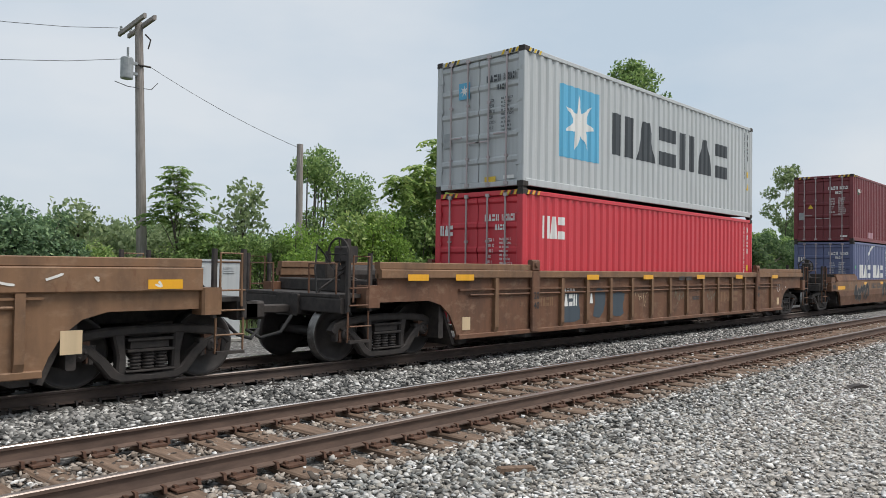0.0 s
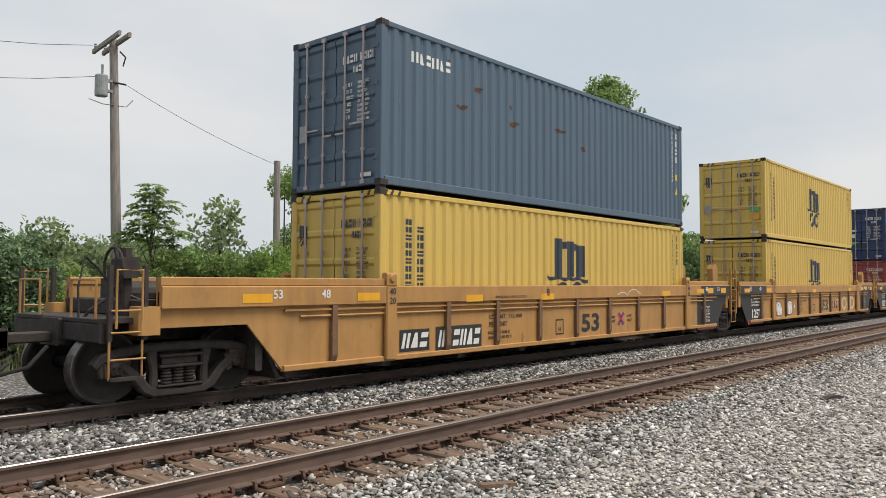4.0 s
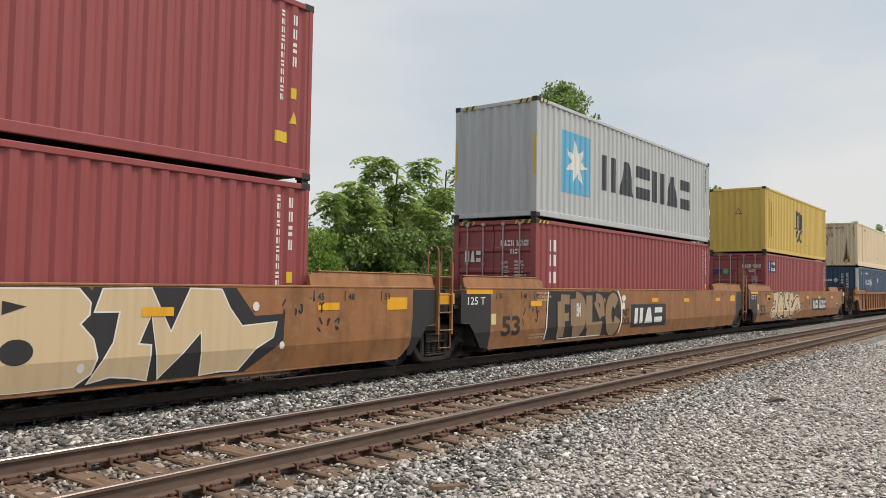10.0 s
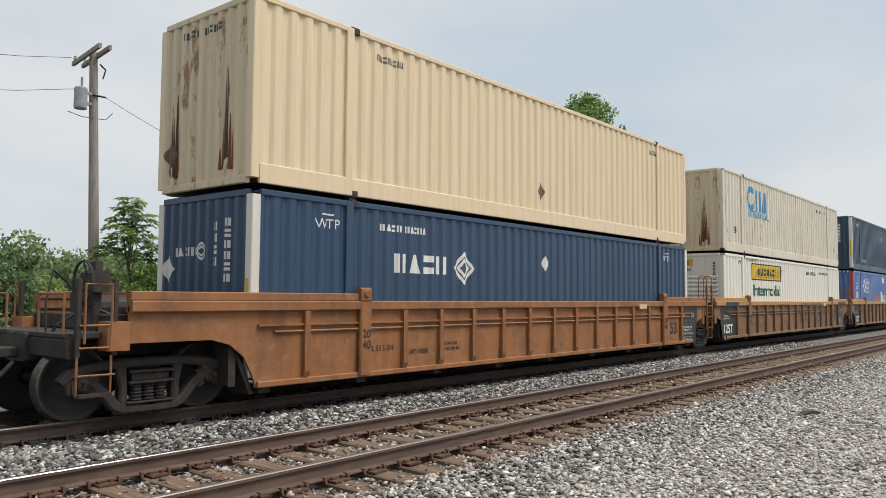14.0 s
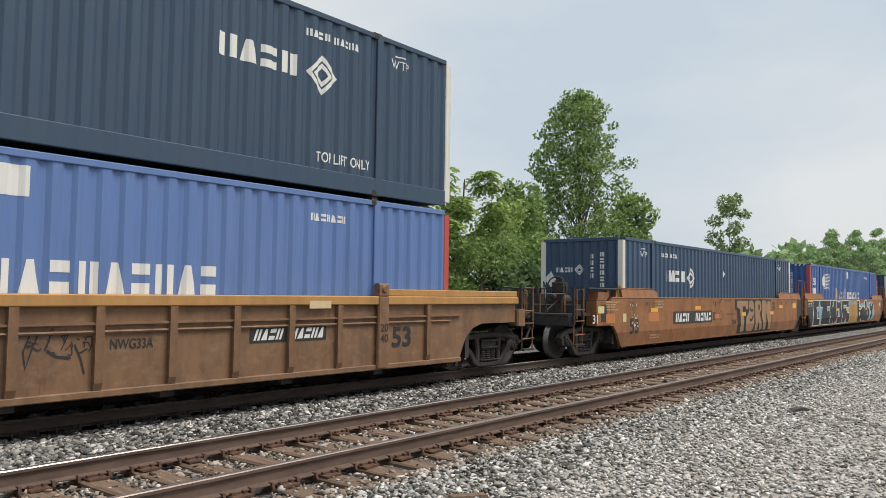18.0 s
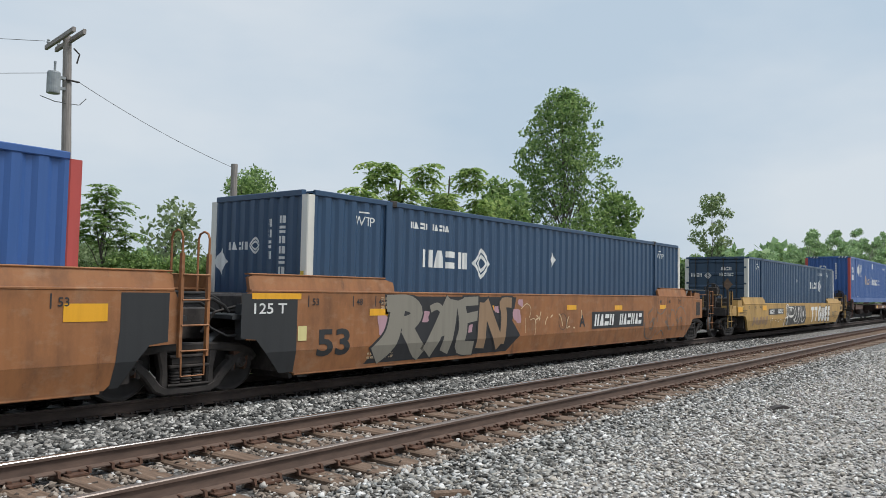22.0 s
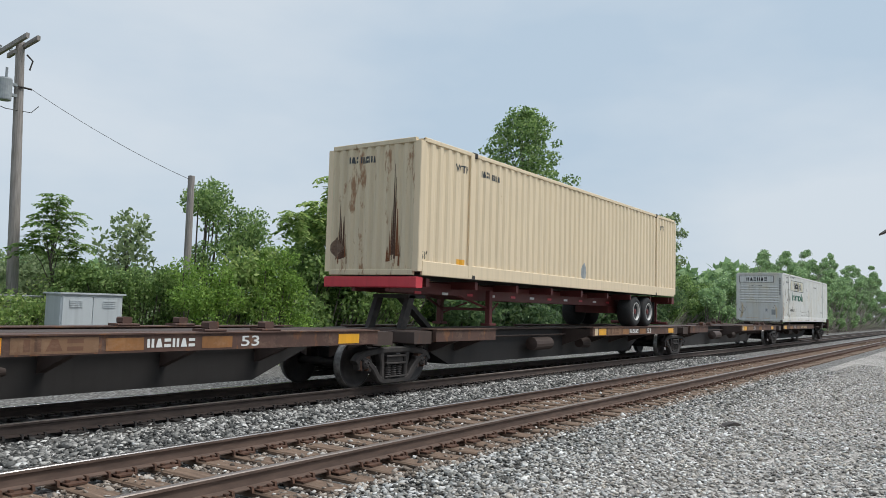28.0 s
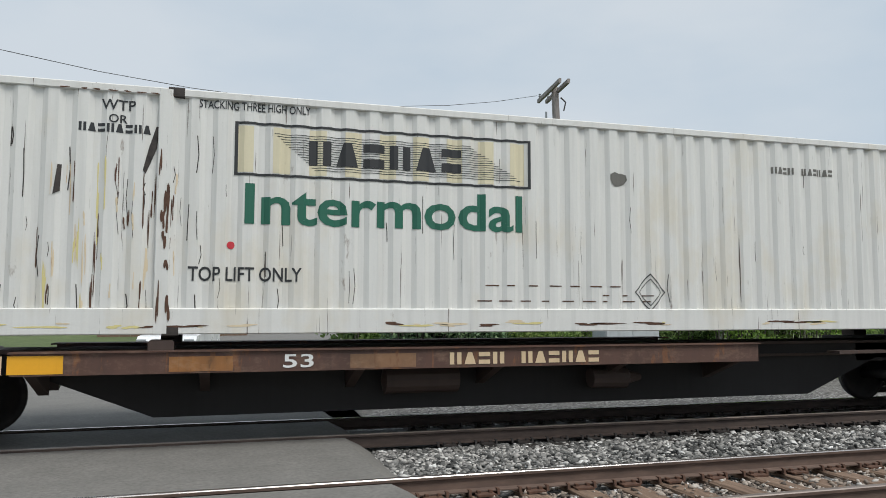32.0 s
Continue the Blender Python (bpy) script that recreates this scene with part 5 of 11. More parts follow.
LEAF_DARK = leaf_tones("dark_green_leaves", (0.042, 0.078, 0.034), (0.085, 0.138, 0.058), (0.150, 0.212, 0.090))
LEAF_BRIGHT = leaf_tones("bright_green_leaves", (0.085, 0.150, 0.030), (0.17, 0.275, 0.055), (0.30, 0.41, 0.095))
LEAF_OLIVE = leaf_tones("olive_green_leaves", (0.098, 0.158, 0.046), (0.205, 0.290, 0.090), (0.37, 0.43, 0.155))
LEAF_PALE = leaf_tones("pale_green_leaves", (0.102, 0.145, 0.068), (0.187, 0.238, 0.119), (0.306, 0.357, 0.187))
# Paler leaf tones carry the haze of distance in their colour.
LEAF_FAR = leaf_tones("haze_paled_green_leaves", (0.130, 0.205, 0.100), (0.215, 0.310, 0.145), (0.320, 0.425, 0.205), 0.35)
BARK = rough_mat("grey_brown_bark", [(0.3, (0.06, 0.05, 0.04)), (0.7, (0.16, 0.14, 0.12))], 10.0, 0.9, 0.6, 0.02, (3, 3, 0.5))


def leaf_quads(centres, size, rng, droop=0.3, long=1.5):
    """Diamond-shaped leaves at the given places, turned every way."""
    n = len(centres)
    d = rng.normal(size=(n, 3))
    d[:, 2] -= droop
    d /= np.linalg.norm(d, axis=1, keepdims=True)
    o = rng.normal(size=(n, 3))
    o[:, 2] += 0.8
    s = np.cross(d, o)
    s /= np.linalg.norm(s, axis=1, keepdims=True) + 1e-9
    k = (size * (0.6 + 0.8 * rng.random(n)))[:, None]
    v = np.stack([centres - d * k * long * 0.5, centres + s * k * 0.42, centres + d * k * long * 0.5, centres - s * k * 0.42], 1)
    return v.reshape(-1, 3), np.arange(n * 4).reshape(-1, 4)


def clump_points(clumps, rng, per, shell=0.45):
    """Points in the outer parts of ellipsoids (x, y, z, rx, ry, rz)."""
    out = []
    for x, y, z, rx, ry, rz in clumps:
        n = max(8, int(per * rx * max(rz, 0.3)))
        d = rng.normal(size=(n, 3))
        d /= np.linalg.norm(d, axis=1, keepdims=True)
        r = (shell + (1 - shell) * rng.random(n) ** 0.6)[:, None]
        wob = 1 + 0.22 * np.sin(d[:, :1] * 7 + x) * np.sin(d[:, 2:] * 6 + z)
        out.append(np.array([x, y, z]) + d * r * wob * np.array([rx, ry, rz]))
    return np.concatenate(out)


def limb_mesh(base, tips, r0, r1, rng, twig=0.45):
    m = Mesh()
    bx, by, bz = base
    top = max(t[2] for t in tips)
    cx, cy = np.mean([t[0] for t in tips]), np.mean([t[1] for t in tips])
    prev, steps = (bx, by, bz), 6
    trunk = [prev]
    for i in range(1, steps + 1):
        s = i / steps
        trunk.append((bx + (cx - bx) * s + rng.normal() * 0.06, by + (cy - by) * s + rng.normal() * 0.06, bz + (top - bz) * 0.92 * s))
    for i in range(steps):
        a, b = i / steps, (i + 1) / steps
        m.tube(trunk[i], trunk[i + 1], r0 + (r1 - r0) * a, 8, r0 + (r1 - r0) * b)
    for tx, ty, tz in tips:
        s = np.clip((tz - bz) / (top - bz) - 0.22, 0.12, 0.9)
        i = min(steps - 1, int(s * steps))
        q = Vector(trunk[i]).lerp(Vector(trunk[i + 1]), float(s * steps - i))
        mid = q.lerp(Vector((tx, ty, tz)), 0.55) + Vector((0, 0, 0.15))
        r = (r0 + (r1 - r0) * s) * twig
        m.tube(q, mid, r, 5, r * 0.7)
        m.tube(mid, (tx, ty, tz), r * 0.7, 5, r * 0.25)
    return m


def tree(label, x, y, clumps, leaf, size, per, seed, r0=0.2, base=-0.45, group="", twig=0.45):
    """A tree: trunk with limbs to each clump of its crown, and the crown of single leaves."""
    rng = np.random.default_rng(seed)
    ob = thing("tree", label, "tree", group, at=pose(x, y, base))
    local = [(a - x, b - y, c - base, d, e, f) for a, b, c, d, e, f in clumps]
    part("trunk", limb_mesh((0, 0, 0), [(a, b, c) for a, b, c, *_ in local], r0, r0 * 0.25, rng, twig), BARK, ob)
    pts = clump_points(local, rng, per)
    v, f = leaf_quads(pts, size, rng)
    fill_mesh("crown", "", v, f, leaf, "", ob)
    return ob


def crown(x, y, z0, z1, rx, n, rng, r=0.9, shape=1.0):
    """Clumps that fill an egg-shaped crown unevenly."""
    out = []
    for i in range(n):
        s = (i + 0.5) / n
        z = z0 + (z1 - z0) * s
        w = rx * math.sin(math.pi * min(1, (0.16 + 0.84 * s) ** shape * 0.93 + 0.04)) ** 0.75
        a = i * 2.4 + rng.random() * 0.8
        d = w * (0.30 + 0.55 * rng.random())
        k = r * (0.75 + 0.5 * rng.random())
        out.append((x + d * math.cos(a), y + d * math.sin(a), z, k, k, k * 0.8))
    return out


def fronds(label, x, y, tops, leaf, seed, spread=0.9, base=-0.45, r0=0.10, mass=True):
    """A tree with long feathered leaves that spread like umbrellas at the ends of its stems. tops: (x, y, z, size)."""
    rng = np.random.default_rng(seed)
    ob = thing("tree", label, "tree", at=pose(x, y, base))
    part("trunk", limb_mesh((0, 0, 0), [(a - x, b - y, c - base) for a, b, c, d in tops], r0, r0 * 0.3, rng), BARK, ob)
    vs, fs, n = [], [], 0
    for tx, ty, tz, k in tops:
        for layer in range(4 if mass else 2):
            count = 10 - layer if mass else 7
            for i in range(count):
                a = 2 * np.pi * (i + rng.random() * 0.8) / count + layer
                rise = 0.50 - 0.18 * layer + 0.25 * (rng.random() - 0.5)
                bend = 0.50 + 0.3 * rng.random()
                length = k * spread * (0.55 + 0.55 * rng.random())
                start = np.array([tx - x, ty - y, tz - base - 0.20 * k * layer]) + rng.normal(size=3) * 0.06 * k
                for j in range(9):
                    s = (j + 2) / 10
                    c = start + np.array([math.cos(a) * length * s, math.sin(a) * length * s, length * (rise * s - bend * s * s)])
                    for side in (-1, 1):
                        out = np.array([-math.sin(a) * side, math.cos(a) * side, -0.3]) + 0.45 * np.array([math.cos(a), math.sin(a), -0.4]) + rng.normal(size=3) * 0.28
                        w = k * (0.20 + 0.10 * rng.random()) * (1 - 0.5 * abs(s - 0.5))
                        side_v = np.array([math.cos(a), math.sin(a), 0.2 * rng.normal()]) * w * (0.26 + 0.1 * rng.random())
                        vs += [c, c + out * w * 0.5 + side_v, c + out * w, c + out * w * 0.5 - side_v]
                        fs.append((n, n + 1, n + 2, n + 3))
                        n += 4
    if mass:
        low = [(tx - x, ty - y, tz - base - 1.0 * k, 0.6 * k, 0.6 * k, 0.4 * k) for tx, ty, tz, k in tops]
        v, f = leaf_quads(clump_points(low, rng, 190, 0.3), 0.17, rng)
        vs, fs = np.concatenate([np.array(vs), v]), np.concatenate([np.array(fs), f + n])
    fill_mesh("crown", "", np.array(vs), np.array(fs), leaf, "", ob)
    return ob


def at_bearing(bearing, y):
    return y * math.tan(radians(bearing)), y


def rise(bearing, y, up):
    """Height at which something y metres off across the tracks shows up degrees above the eye."""
    return EYE + y / math.cos(radians(bearing)) * math.tan(radians(up))


def shrub(label, clumps, leaf, size, per, seed, name="shrub"):
    rng = np.random.default_rng(seed)
    x, y = clumps[0][0], clumps[0][1]
    ob = thing(name, label, "shrub" if name == "shrub" else "hedge", at=pose(x, y, -0.45))
    local = [(a - x, b - y, c + 0.45, d, e, f) for a, b, c, d, e, f in clumps]
    m = Mesh()
    for a, b, c, d, e, f in local:
        m.tube((a * 0.6, b * 0.6, 0), (a, b, max(0.3, c)), 0.04, 5, 0.015)
    tagged(part("stems", m, BARK, ob), kind="stuff")
    v, f = leaf_quads(clump_points(local, rng, per * 1.8, 0.35), size * 0.74, rng)
    fill_mesh("foliage", "", v, f, leaf, "", ob)
    return ob


def bank(b0, b1, y, top_deg, depth, n, rng, r=0.85):
    """Clumps for a bank of bushes between two bearings; top_deg gives the height at a bearing."""
    out = []
    for i in range(n):
        b = b0 + (b1 - b0) * (i + rng.random()) / n
        yy = y + depth * (rng.random() - 0.5)
        x, yy = at_bearing(b, yy)
        top = rise(b, yy, top_deg(b))
        k = r * (0.8 + 0.5 * rng.random())
        z = -0.2 + (top - k * 0.7 + 0.2) * rng.random() ** 0.55
        out.append((x, yy, z, k, k * 0.8, k * 0.75))
    return out


def build_plants():
    rng = np.random.default_rng(11)
    # the tall tree that stands over the bank
    x, y = at_bearing(61.0, 26.0)
    cl = []
    z0, z1 = rise(61.0, 26, 4.6), rise(61.0, 26, 15.0)
    across = Vector((math.cos(radians(61)), -math.sin(radians(61)), 0))
    along = Vector((math.sin(radians(61)), math.cos(radians(61)), 0))
    for i in range(160):
        q = ((i + 0.5) / 160) ** 1.15
        wide = 4.5 * float(np.interp(q, [0, 0.12, 0.26, 0.42, 0.55, 0.68, 0.80, 0.92, 1.0], [1.30, 1.12, 0.90, 1.0, 1.02, 0.90, 0.70, 0.40, 0.10])) * (0.78 + 0.22 * math.sin(i * 1.7))
        a, d = i * 2.4 + 0.6 * rng.random(), wide * (0.24 + 0.76 * ((i * 0.618) % 1) ** 0.6)
        k = 0.40 + 0.52 * rng.random() ** 1.3
        p = across * (d * math.cos(a) - 0.05) + along * (d * math.sin(a))
        cl.append((x + p.x, y + p.y, z0 + (z1 - z0 - 0.4) * q - 0.12 * d * (1 - q), k * 1.15, k * 1.15, k * 0.62))
    tree("tall leafy green tree with a rounded open crown", x, y, cl, LEAF_TALL, 0.165, 330, 21, 0.15, twig=0.26)
    x2, y2 = at_bearing(56.3, 25.0)
    cl = crown(x2, y2, rise(56, 25, 3.2), rise(56, 25, 8.2), 1.9, 12, rng, 0.85)
    tree("green broadleaf tree beside the tall tree", x2, y2, cl, LEAF_MID, 0.22, 330, 22, 0.15)
    x3, y3 = at_bearing(64.5, 25.5)
    cl = crown(x3, y3, rise(64, 25, 2.2), rise(64, 25, 7.2), 2.3, 14, rng, 1.0)
    tree("green broadleaf tree on the trackside bank", x3, y3, cl, LEAF_MID, 0.24, 300, 23, 0.16)
    # umbrella-leaved trees
    tops = []
    for b, yy, up, k in ((47.2, 21.5, 9.2, 1.25), (50.5, 22.0, 9.1, 1.05), (53.9, 21.5, 9.0, 1.2), (45.6, 21.0, 7.2, 1.1), (49.0, 21.0, 7.3, 1.2), (52.0, 21.2, 7.0, 1.2), (54.6, 21.5, 6.6, 1.1), (46.5, 20.6, 5.6, 1.1), (51.0, 20.6, 5.4, 1.1), (43.8, 21.0, 6.4, 1.0)):
        xx, yy = at_bearing(b, yy)
        tops.append((xx, yy, rise(b, yy, up), k * 0.88))
    for k in range(3):
        own = tops[k::3]
        fronds("tree with feathered leaves spread like umbrellas", float(np.mean([t[0] for t in own])), 22.0, own, LEAF_OLIVE, 31 + k)
    xx, yy = at_bearing(27.9, 21.0)
    own = [(xx + (0.75 - 0.06 * i) * (-1) ** i * (0.55 + 0.45 * ((i * 7) % 3) / 2), yy + 0.25 * math.sin(i * 2.1), rise(27.9, yy, 2.8 + 0.34 * i), 0.62 - 0.015 * i) for i in range(11)] + [(xx, yy, rise(27.9, yy, 6.6), 0.5)]
    fronds("young tree with feathered leaves behind the hedge", xx, yy, own, LEAF_MID, 35, 0.95, r0=0.06, mass=False)
    # slender trees
    for b, yy, up, wide, leaf, seed in ((32.5, 22.0, 6.5, 0.75, LEAF_PALE, 41), (21.6, 22.5, 4.7, 0.5, LEAF_PALE, 42), (71.4, 30.0, 7.3, 2.9, LEAF_PALE, 43), (24.0, 23.0, 3.0, 0.6, LEAF_PALE, 44)):
        xx, yy = at_bearing(b, yy)
        top = rise(b, yy, up)
        cl = crown(xx, yy, max(1.2, top * 0.45), top - 0.5, wide, 11, rng, 0.42 * (1 + wide * 0.5))
        tree("slender young tree with sparse pale leaves", xx, yy, cl, leaf, 0.13 if wide < 1.5 else 0.24, 300 if wide < 1.5 else 260, seed, 0.07)
    # fir
    xx, yy = at_bearing(68.7, 30.0)
    cl = [(xx, yy, 0.8 + i * 0.5, 1.35 - i * 0.125, 1.2 - i * 0.11, 0.34) for i in range(10)]
    tree("dark conical fir tree", xx, yy, cl, LEAF_DARK, 0.18, 380, 45, 0.12)
    # bushes along the bank
    up = lambda b: 7.6 + 0.4 * math.sin(b * 1.7)
    shrub("tall dark green bushes behind the wooden stub pole", bank(36.9, 41.5, 21.5, lambda b: 8.5 - 0.5 * abs(b - 38.3) + 0.4 * math.sin(b * 6), 1.6, 40, rng, 0.6), LEAF_TALL, 0.115, 600, 51)
    shrub("bright yellow-green bush by the trackside", bank(36.2, 40.2, 19.2, lambda b: 3.2 + 0.4 * math.sin(b * 3), 0.8, 16, rng, 0.6), LEAF_BRIGHT, 0.09, 950, 52)
    shrub("bright yellow-green bush leaning to the track", bank(41.6, 44.6, 19.4, lambda b: 4.4 - 0.5 * abs(b - 43), 0.8, 18, rng, 0.6), LEAF_BRIGHT, 0.09, 950, 53)
    shrub("brownish green bush between brighter bushes", bank(39.6, 42.4, 19.9, lambda b: 4.0, 0.7, 14, rng, 0.6), LEAF_OLIVE, 0.15, 460, 54)
    shrub("deep green ivy-covered bushes", bank(44.0, 56.0, 20.8, lambda b: 4.6, 1.4, 60, rng, 0.8), LEAF_MID, 0.17, 330, 55)
    shrub("leafy green bushes under the umbrella trees", bank(43.5, 56.5, 22.6, lambda b: 7.2, 1.6, 60, rng, 0.9), LEAF_OLIVE, 0.18, 330, 56)
    shrub("green bushes under the tall tree", bank(56.0, 69.0, 22.5, lambda b: 4.8 - 0.10 * (b - 56), 2.0, 70, rng, 1.1), LEAF_MID, 0.24, 300, 57)
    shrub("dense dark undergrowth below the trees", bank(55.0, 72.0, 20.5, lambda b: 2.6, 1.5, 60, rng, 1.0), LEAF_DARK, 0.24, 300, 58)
    shrub("green bushes along the far bank", bank(67.0, 80.0, 24.0, lambda b: 2.5 + 0.4 * math.sin(b * 2.1) + 0.4 * math.sin(b * 5.3), 4.0, 220, rng, 0.85), LEAF_TALL, 0.22, 300, 59)
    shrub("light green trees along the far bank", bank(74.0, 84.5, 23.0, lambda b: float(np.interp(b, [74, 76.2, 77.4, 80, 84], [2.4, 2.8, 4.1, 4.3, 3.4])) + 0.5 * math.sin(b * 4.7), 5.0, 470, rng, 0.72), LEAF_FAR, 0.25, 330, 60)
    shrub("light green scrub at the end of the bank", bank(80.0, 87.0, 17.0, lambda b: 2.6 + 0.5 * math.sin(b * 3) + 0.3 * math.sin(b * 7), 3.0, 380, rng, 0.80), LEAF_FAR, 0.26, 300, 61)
    # hedge on the fence and dark evergreens further along
    hedge = []
    for i in range(120):
        b = 28.6 + 8.0 * rng.random()
        xx, yy = at_bearing(b, 20.3 + 0.5 * rng.random())
        z = -0.3 + 2.6 * rng.random()
        hedge.append((xx, yy, z, 0.42, 0.36, 0.36))
    shrub("clipped green hedge grown over a fence", hedge, LEAF_MID, 0.095, 900, 62, "hedge")
    shrub("dark bushy evergreens beside the fence", bank(12.5, 21.4, 19.6, lambda b: 3.7 - 0.22 * abs(b - 16.0) + 0.9 * math.sin(b * 4.1) + 0.5 * math.sin(b * 9.3), 1.8, 170, rng, 0.42), LEAF_EVER, 0.10, 900, 63)
    shrub("low tangled weeds along the chain-link fence", bank(17.8, 28.8, 20.6, lambda b: 1.0 + 0.7 * math.sin(b * 2.3), 1.2, 60, rng, 0.55), LEAF_OLIVE, 0.095, 700, 64)
    shrub("pale scrub behind the chain-link fence", bank(16.5, 30.0, 25.0, lambda b: 2.9 + 0.5 * math.sin(b * 1.9), 2.5, 60, rng, 0.8), LEAF_PALE, 0.12, 480, 65)
    # tree by the road
    xx, yy = at_bearing(10.4, 25.0)
    cl = crown(xx, yy, 0.9, 4.2, 1.55, 20, rng, 0.72)
    tree("leafy green tree at the edge of the road", xx, yy, cl, LEAF_MID, 0.17, 330, 46, 0.10)
    shrub("green bushes beside the road tree", bank(10.0, 14.5, 24.0, lambda b: 2.2, 1.4, 30, rng, 0.7), LEAF_MID, 0.16, 380, 66)
    # far woods
    far = []
    for i in range(150):
        b = -24 + 60 * rng.random()
        xx, yy = at_bearing(b, 185 + 40 * rng.random())
        far.append((xx, yy, 1.0 + 8.0 * rng.random() ** 0.7, 5.5, 4.0, 3.6))
    rows = clump_points(far, rng, 14, 0.3)
    v, f = leaf_quads(rows, 1.5, rng)
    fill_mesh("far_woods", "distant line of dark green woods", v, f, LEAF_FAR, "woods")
    far = []
    for i in range(120):
        xx = 120 + 230 * rng.random()
        far.append((xx, 24 + 16 * rng.random() + (xx - 120) * 0.12, 1.0 + 6.5 * rng.random() ** 0.7, 4.0, 3.0, 3.0))
    v, f = leaf_quads(clump_points(far, rng, 22, 0.3), 1.1, rng)
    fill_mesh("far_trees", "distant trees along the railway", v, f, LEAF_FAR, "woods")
    # grass fringe
    n = 26000
    gx, gy = 2 + 150 * rng.random(n) ** 1.4, 18.2 + 3.2 * rng.random(n)
    keep = gx > 3.5 + ROAD_LEAN * (gy - 9)
    gx, gy = gx[keep], gy[keep]
    n = len(gx)
    hgt = 0.12 + 0.35 * rng.random(n)
    a = rng.random(n) * 6.3
    zz = np.interp(gy, [q for q, r in LEVELS], [r for q, r in LEVELS])
    root = np.stack([gx, gy, zz], -1)
    lean = np.stack([np.cos(a) * 0.14, np.sin(a) * 0.14, np.ones(n)], -1) * hgt[:, None]
    wid = np.stack([-np.sin(a), np.cos(a), 0 * a], -1) * (0.012 + 0.02 * rng.random(n))[:, None]
    v = np.stack([root - wid, root + wid, root + lean], 1).reshape(-1, 3)
    fill_mesh("grass", "tall rough grass along the trackside", v, np.arange(n * 3).reshape(-1, 3), LEAF_PALE, "grass")


build_plants()


# ---- poles, fence, cabinet ----
POLEWOOD = rough_mat("weathered_pole_wood", [(0.3, (0.21, 0.185, 0.17)), (0.7, (0.40, 0.365, 0.34))], 6.0, 0.9, 0.5, 0.01, (4, 4, 0.3))
GALV = rough_mat("galvanised_grey_steel", [(0.3, (0.26, 0.28, 0.29)), (0.7, (0.42, 0.44, 0.45))], 5.0, 0.5, 0.1)
CABINET = paint("pale_grey_cabinet_paint", (0.50, 0.53, 0.54), 0.12, 0.5, 0.3)
WIRE = rough_mat("dark_wire", [(0.3, (0.05, 0.05, 0.052)), (0.7, (0.10, 0.10, 0.105))], 5.0, 0.6, 0.0)


def sagging(a, b, sag, n=14):
    a, b = Vector(a), Vector(b)
    return [a.lerp(b, i / n) - Vector((0, 0, sag * 4 * (i / n) * (1 - i / n))) for i in range(n + 1)]


